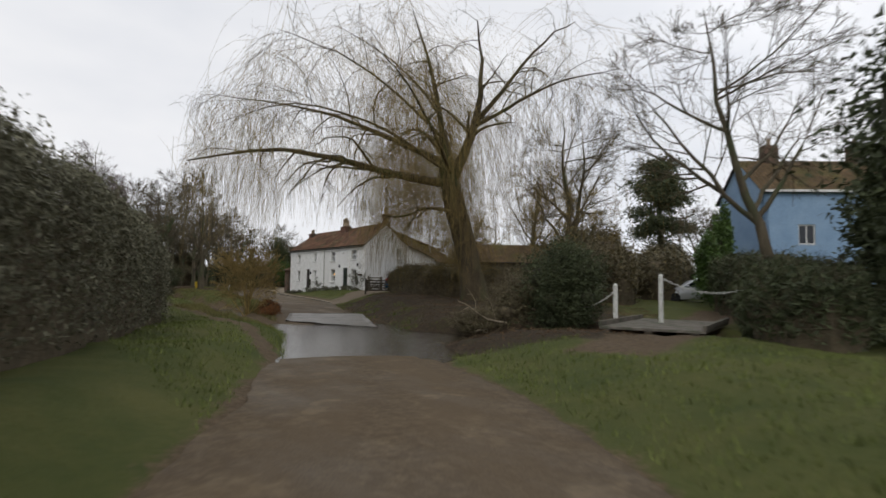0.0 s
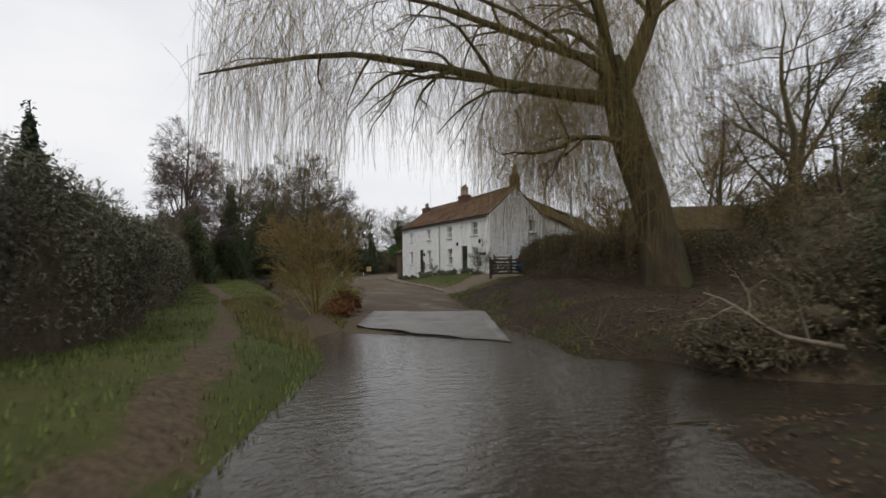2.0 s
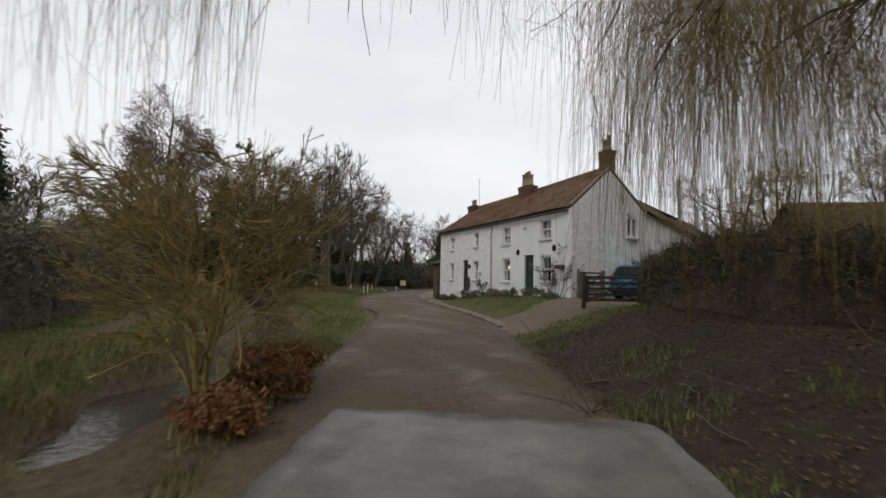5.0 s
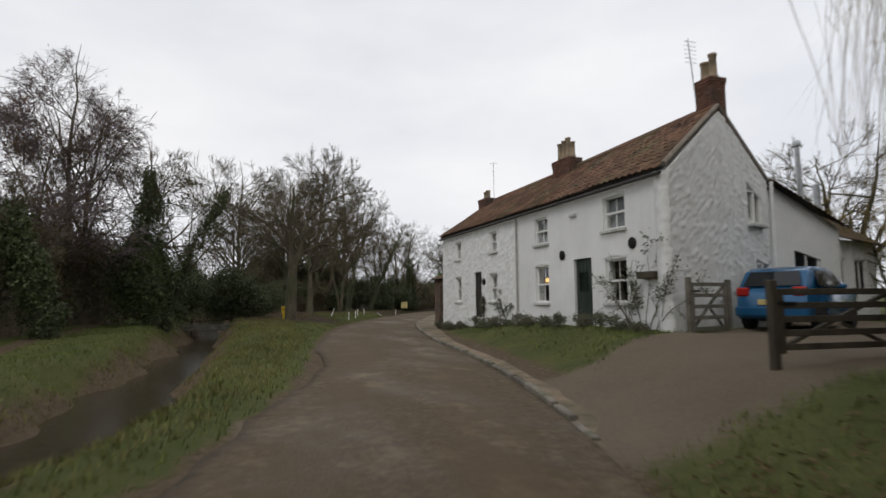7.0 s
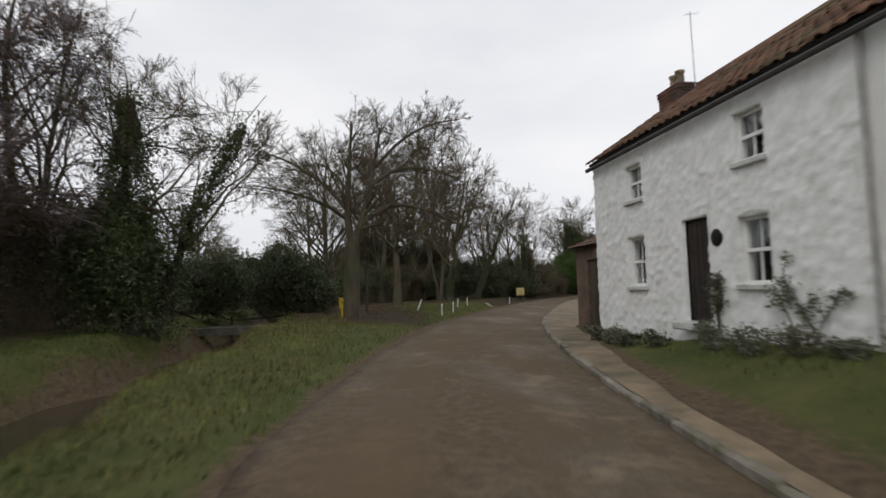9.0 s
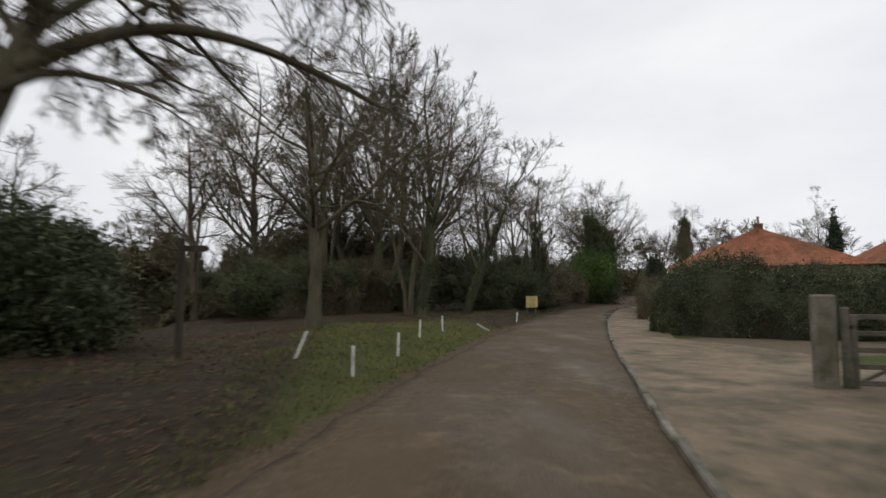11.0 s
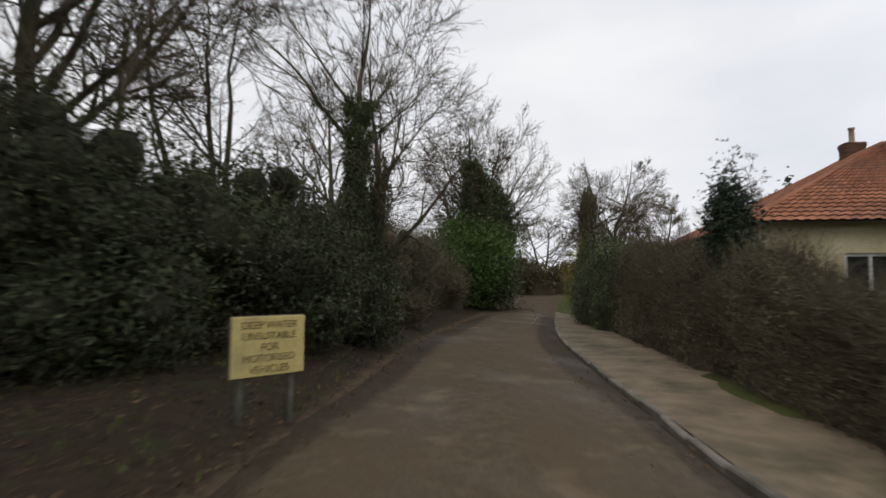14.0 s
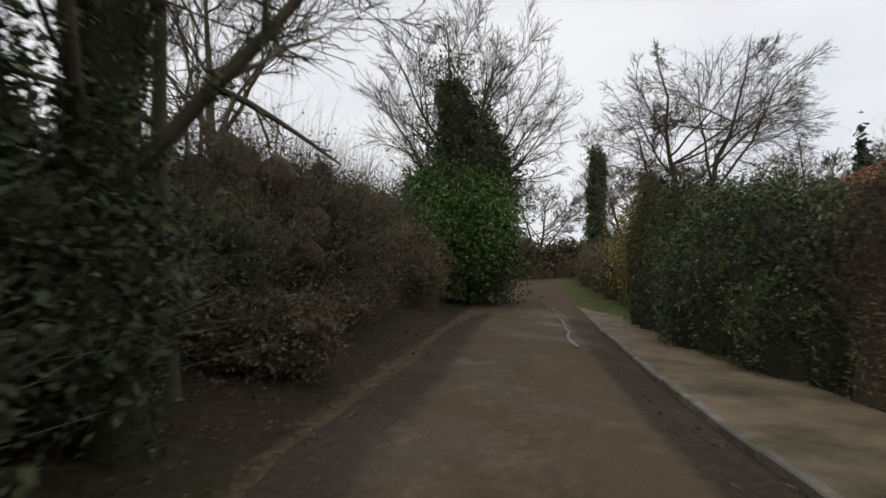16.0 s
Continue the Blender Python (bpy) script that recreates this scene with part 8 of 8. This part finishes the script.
climber("straggling climbing rose on the painted wall", 9, 420, 121, (0, 0, 0.05), (0.2, 1.5), 2.6)
climber("thin rose stems trained over the window", 4, 220, 122, (0, 0, 0.05), (1.3, 1.9), 2.4)
climber("thin climber by the cottage door", 4, 260, 123, (0, 0, 0.1), (8.2, 8.9), 1.3)
climber("thin climber by the cottage door", 4, 260, 124, (0, 0, 0.1), (9.9, 10.4), 1.5)
rng = np.random.default_rng(130)
for k in range(17):
    y = 0.6 + k * 0.86 + rng.uniform(-0.2, 0.2)
    if 3.0 < y < 4.0 or 10.5 < y < 11.3:
        continue
    s = rng.uniform(0.4, 0.75)
    bush("bed_plant", "low straggling grey-green plant against the cottage wall", (-0.45, y, g_at(-0.45, y) - 0.05), (s, s * 1.3, s * rng.uniform(0.6, 1.1)), 500, 0.032, M_BEDPLANT if k % 3 else M_HEDGE, 131 + k, M_BROWNCORE, "plant", "bed plants", clumps=7, inner=False, sprigs=60)

# stream footbridge of planks on brick abutments
fb = thing("footbridge", "low plank footbridge over the stream", "bridge", (-13.2, 24.6, -0.5), 8)
for k in range(12):
    part("plank", box(k * 0.34, -0.5, 0.1, k * 0.34 + 0.32, 0.5, 0.16, 0.008), M_GREYWOOD, fb)
for y in (-0.52, 0.46):
    part("beam", box(-0.2, y, -0.1, 4.3, y + 0.07, 0.2, 0.006), M_GREYWOOD, fb)
for x in (0.0, 3.6):
    part("abutment", box(x - 0.2, -0.5, -0.9, x + 0.5, 0.5, -0.1, 0.02), M_BROWNBRICK, fb)

# rough stones edging the bed by the bungalow drive
rng = np.random.default_rng(240)
for k in range(11):
    f = k / 10
    x, y = 12.5 + 5.2 * f + rng.normal(0, 0.06), 43.75 + 1.5 * f + rng.normal(0, 0.06)
    bm = bmesh.new()
    bmesh.ops.create_icosphere(bm, subdivisions=2, radius=1.0)
    size = rng.uniform(0.16, 0.28)
    for v in bm.verts:
        k2 = 1 + 0.25 * noise.noise(v.co * 1.6 + Vector((k * 3.1, 0, 0)))
        v.co = Vector((v.co.x * size * 1.3 * k2, v.co.y * size * k2, v.co.z * size * 0.6 * k2))
    alone("edging_stone", bm, M_STONE, "rough pale stone edging the planted bed", "stone", (x, y, g_at(x, y) + 0.04), rng.uniform(0, 180), "edging stones", smooth=True)
    if k % 2:
        bush("bed_plant", "low green plant among the edging stones", (x + 0.1, y + 0.45, g_at(x, y + 0.4) - 0.05), (0.8, 0.7, 0.5), 700, 0.045, M_HEDGE if k % 4 == 1 else M_LAUREL, 250 + k, M_BROWNCORE, "plant", "bed plants", clumps=7)

# ---- kerb stones ----
kerb = thing("kerb", "row of worn pale kerb stones along the lane", "kerb", kind="structure")
bm = box(-0.44, -0.06, -0.2, 0.44, 0.06, 0.11, 0.018)
kerb_me = bpy.data.meshes.new("kerb_stone")
bm.to_mesh(kerb_me)
bm.free()
kerb_me.materials.append(M_STONE)
kl = curve_points(ROAD, 0.9)
kt = np.gradient(kl, axis=0)
kt /= np.linalg.norm(kt, axis=1, keepdims=True)
kn = np.stack([kt[:, 1], -kt[:, 0]], -1)
rng = np.random.default_rng(5)
for p, t, nrm in zip(kl, kt, kn):
    if not -5.0 < p[1] < 84:
        continue
    q = p + nrm * (2.15 + rng.normal(0, 0.012))
    z = float(np.interp(p[1], LEVEL_Y, LEVEL_Z)) + rng.normal(0, 0.008) - 0.02 - 0.15 * float(ease(p[1], -2.0, -5.0))
    ob = new("kerb_stone", kerb_me)
    ob.parent = kerb
    ob.matrix_local = pose(q[0], q[1], z, rng.normal(0, 1.5), rng.normal(0, 0.8), math.degrees(math.atan2(t[1], t[0])) + rng.normal(0, 0.8))


# ---- grass, fallen leaves and twigs ----
def tufts(name, label, spots, mat, seed, tall, kind="stuff", category="grass"):
    """Blades at (x, y) spots: three thin blades each."""
    rng = np.random.default_rng(seed)
    xy = np.repeat(spots, 3, axis=0) + rng.normal(0, 0.06, (len(spots) * 3, 2))
    n = len(xy)
    z = ground_z(xy[:, 0], xy[:, 1])
    a = rng.uniform(0, 2 * np.pi, n)
    h = tall * rng.uniform(0.45, 1.25, n)
    bend = rng.uniform(0.1, 0.7, n) * h
    w = rng.uniform(0.006, 0.014, n)
    foot = np.stack([xy[:, 0], xy[:, 1], z - 0.02], -1)
    side = np.stack([-np.sin(a) * w, np.cos(a) * w, np.zeros(n)], -1)
    tip = foot + np.stack([np.cos(a) * bend, np.sin(a) * bend, h], -1)
    v = np.stack([foot - side, foot + side, tip], 1).reshape(-1, 3)
    return tagged(new(name, mesh_of(name, v, np.arange(3 * n).reshape(-1, 3), mat)), label, category, kind=kind)


def scatter(n, x0, x1, y0, y1, seed, keep):
    rng = np.random.default_rng(seed)
    p = np.stack([rng.uniform(x0, x1, n), rng.uniform(y0, y1, n)], -1)
    z, dr, ds = ground_parts(p[:, 0], p[:, 1])
    return p[keep(p, z, dr, ds)]


def bare(p):
    t = np.abs(beside(p[:, 0], p[:, 1], curve_points(track_west, 1.0))[0]) < 0.32
    la = np.abs(beside(p[:, 0], p[:, 1], curve_points(lane_east, 1.0))[0]) < 1.4
    d = np.abs(beside(p[:, 0], p[:, 1], curve_points(drive, 1.0))[0]) < 2.3
    e = np.abs(beside(p[:, 0], p[:, 1], curve_points(drive_b, 0.7))[0]) < 2.5
    f = np.abs(beside(p[:, 0], p[:, 1], curve_points(drive_c, 0.7))[0]) < 2.0
    return t | la | d | e | f


def verge(p, z, dr, ds):
    foot = np.where(p[:, 1] > -4, 3.6, 2.4)
    near_ford = (p[:, 1] < -17) & (p[:, 1] > -27)
    return (((dr < np.where(near_ford, -1.6, -2.25)) & (dr > -13)) | ((dr > foot) & (dr < 9))) & (np.abs(ds) > np.where(near_ford, 0.9, 1.2)) & ~bare(p) & ~((p[:, 0] > -0.2) & (p[:, 1] > 0) & (p[:, 1] < 16)) & (z > -1.0)


sp = scatter(110000, -22, 8, -42, 40, 201, verge)
near_wood = (sp[:, 1] > 38) | ((sp[:, 1] > 22.5) & (sp[:, 0] < -4.0) & (sp[:, 0] > -9)) | ((sp[:, 0] > -10) & (sp[:, 1] < -8) & (sp[:, 1] > -31)) | (np.hypot(sp[:, 0] + 8.6, sp[:, 1] + 26.4) < 5.6) & (sp[:, 0] > -14)
tufts("grass", "rough green verge grass", sp[~near_wood], M_GRASS, 202, 0.11)
sp = scatter(16000, -13, -6, -12, 27, 203, lambda p, z, dr, ds: (dr < -2.6) & (np.abs(ds) > 0.8) & (np.abs(ds) < 4.5))
tufts("dry_grass", "long straw-coloured grass on the stream bank", sp, M_DRYGRASS, 204, 0.13)
sp = scatter(6000, -10, 14, 26, 58, 205, lambda p, z, dr, ds: (dr < -2.3) & (dr > -8))
tufts("grass", "thin woodland-edge grass", sp, M_GRASS, 206, 0.11)
sp = scatter(5000, -13.5, -6, -25, -8, 209, lambda p, z, dr, ds: (dr > 2.0) & (dr < 4.6) & (z > -1.0) & (np.sin(p[:, 0] * 2.1) * np.sin(p[:, 1] * 1.7) > 0.1))
tufts("grass", "straggling grass along the top of the willow bank", sp, M_GRASS, 210, 0.16)
sp = scatter(9000, -16.5, -10.8, -19.5, -5, 207, lambda p, z, dr, ds: (dr < -2.0) & (np.abs(ds) > 0.5) & (np.abs(ds) < 3.0) & (z > -1.0))
tufts("dry_grass", "tussocks of straw-coloured grass beside the ford", sp, M_DRYGRASS, 208, 0.17)


def leaf_litter(name, label, spots, seed, size):
    rng = np.random.default_rng(seed)
    z = ground_z(spots[:, 0], spots[:, 1]) + rng.uniform(0.0, 0.03, len(spots))
    return tagged(new(name, leaf_cloud(np.column_stack([spots, z + 0.01]), rng, size, M_DEADLEAF, name, 1.3, flat=0.85)), label, "leaves", kind="stuff")


sp = scatter(40000, -14, 8, -31, -6, 211, lambda p, z, dr, ds: (dr > 2.0) & ((np.hypot(p[:, 0] + 6, p[:, 1] + 17) < 11) | (np.hypot(p[:, 0] + 8.6, p[:, 1] + 26.4) < 5.5)) & (z > -1.0))
leaf_litter("fallen_leaves", "brown fallen willow leaves under the tree", sp, 212, 0.045)
sp = scatter(44000, -12, 22, 27, 72, 213, lambda p, z, dr, ds: (dr < -1.5) & (dr > -13) & ((p[:, 1] > 37) | (p[:, 0] < -3.8)))
leaf_litter("fallen_leaves", "brown fallen leaves along the wood", sp, 214, 0.045)
sp = scatter(12000, 8, 30, 44, 72, 215, lambda p, z, dr, ds: ((dr > 4.0) & (dr < 5.2)) | ((dr > 1.4) & (dr < 2.05)))
leaf_litter("fallen_leaves", "brown fallen leaves under the hedge", sp, 216, 0.04)

sp = scatter(22000, -10, 4, 18, 42, 217, lambda p, z, dr, ds: (dr < -2.1) & (dr > -9))
leaf_litter("fallen_leaves", "scattered brown leaves on the field grass", sp, 218, 0.04)

rng = np.random.default_rng(220)
sp = scatter(260, -13, 4, -28, -8, 221, lambda p, z, dr, ds: (dr > 2.3) & (dr < 11) & (z > -1.0))
start = np.column_stack([sp, ground_z(sp[:, 0], sp[:, 1]) + 0.03])
tp, tr = grow(rng, start, rng.normal(0, 1, start.shape) * [1, 1, 0.12] + [0, 0, 0.1], rng.uniform(0.5, 1.8, len(sp)), rng.uniform(0.008, 0.02, len(sp)), 5, 0.2, -0.05, 0.4)
tagged(new("fallen_twigs", joined([tubes(tp, tr, 4, None, "")], M_TWIG, "fallen_twigs")), "fallen grey twigs on the bank", "twigs", kind="stuff")
for k, (x, y) in enumerate(((-9.8, -18.5), (-10.4, -21.5), (-9.0, -13.5), (-8.2, -23.8), (-4.6, -21.0))):
    rr = np.random.default_rng(230 + k)
    p, r = grow(rr, np.zeros((9, 3)), rr.normal(0, 1, (9, 3)) * [1, 1, 0.3] + [0, 0, 0.5], rr.uniform(0.4, 1.2, 9), np.full(9, 0.012), 7, 0.18, -0.1, 0.3)
    q, s = grow(rr, *sprout(rr, p, r, 5, 0.2, 1, 45, 15, 0.4, 0.6), 4, 0.15, -0.05, 0.4)
    br = joined([tubes(p, r, 5, None, ""), tubes(q, np.maximum(s, 0.005), 3, None, "")], M_TWIG, "dead_branch")
    ob = new("dead_branch", br)
    ob.matrix_world = pose(*on_ground(x, y))
    tagged(ob, "pale dead branch lying on the bank", "branch", "dead branches")
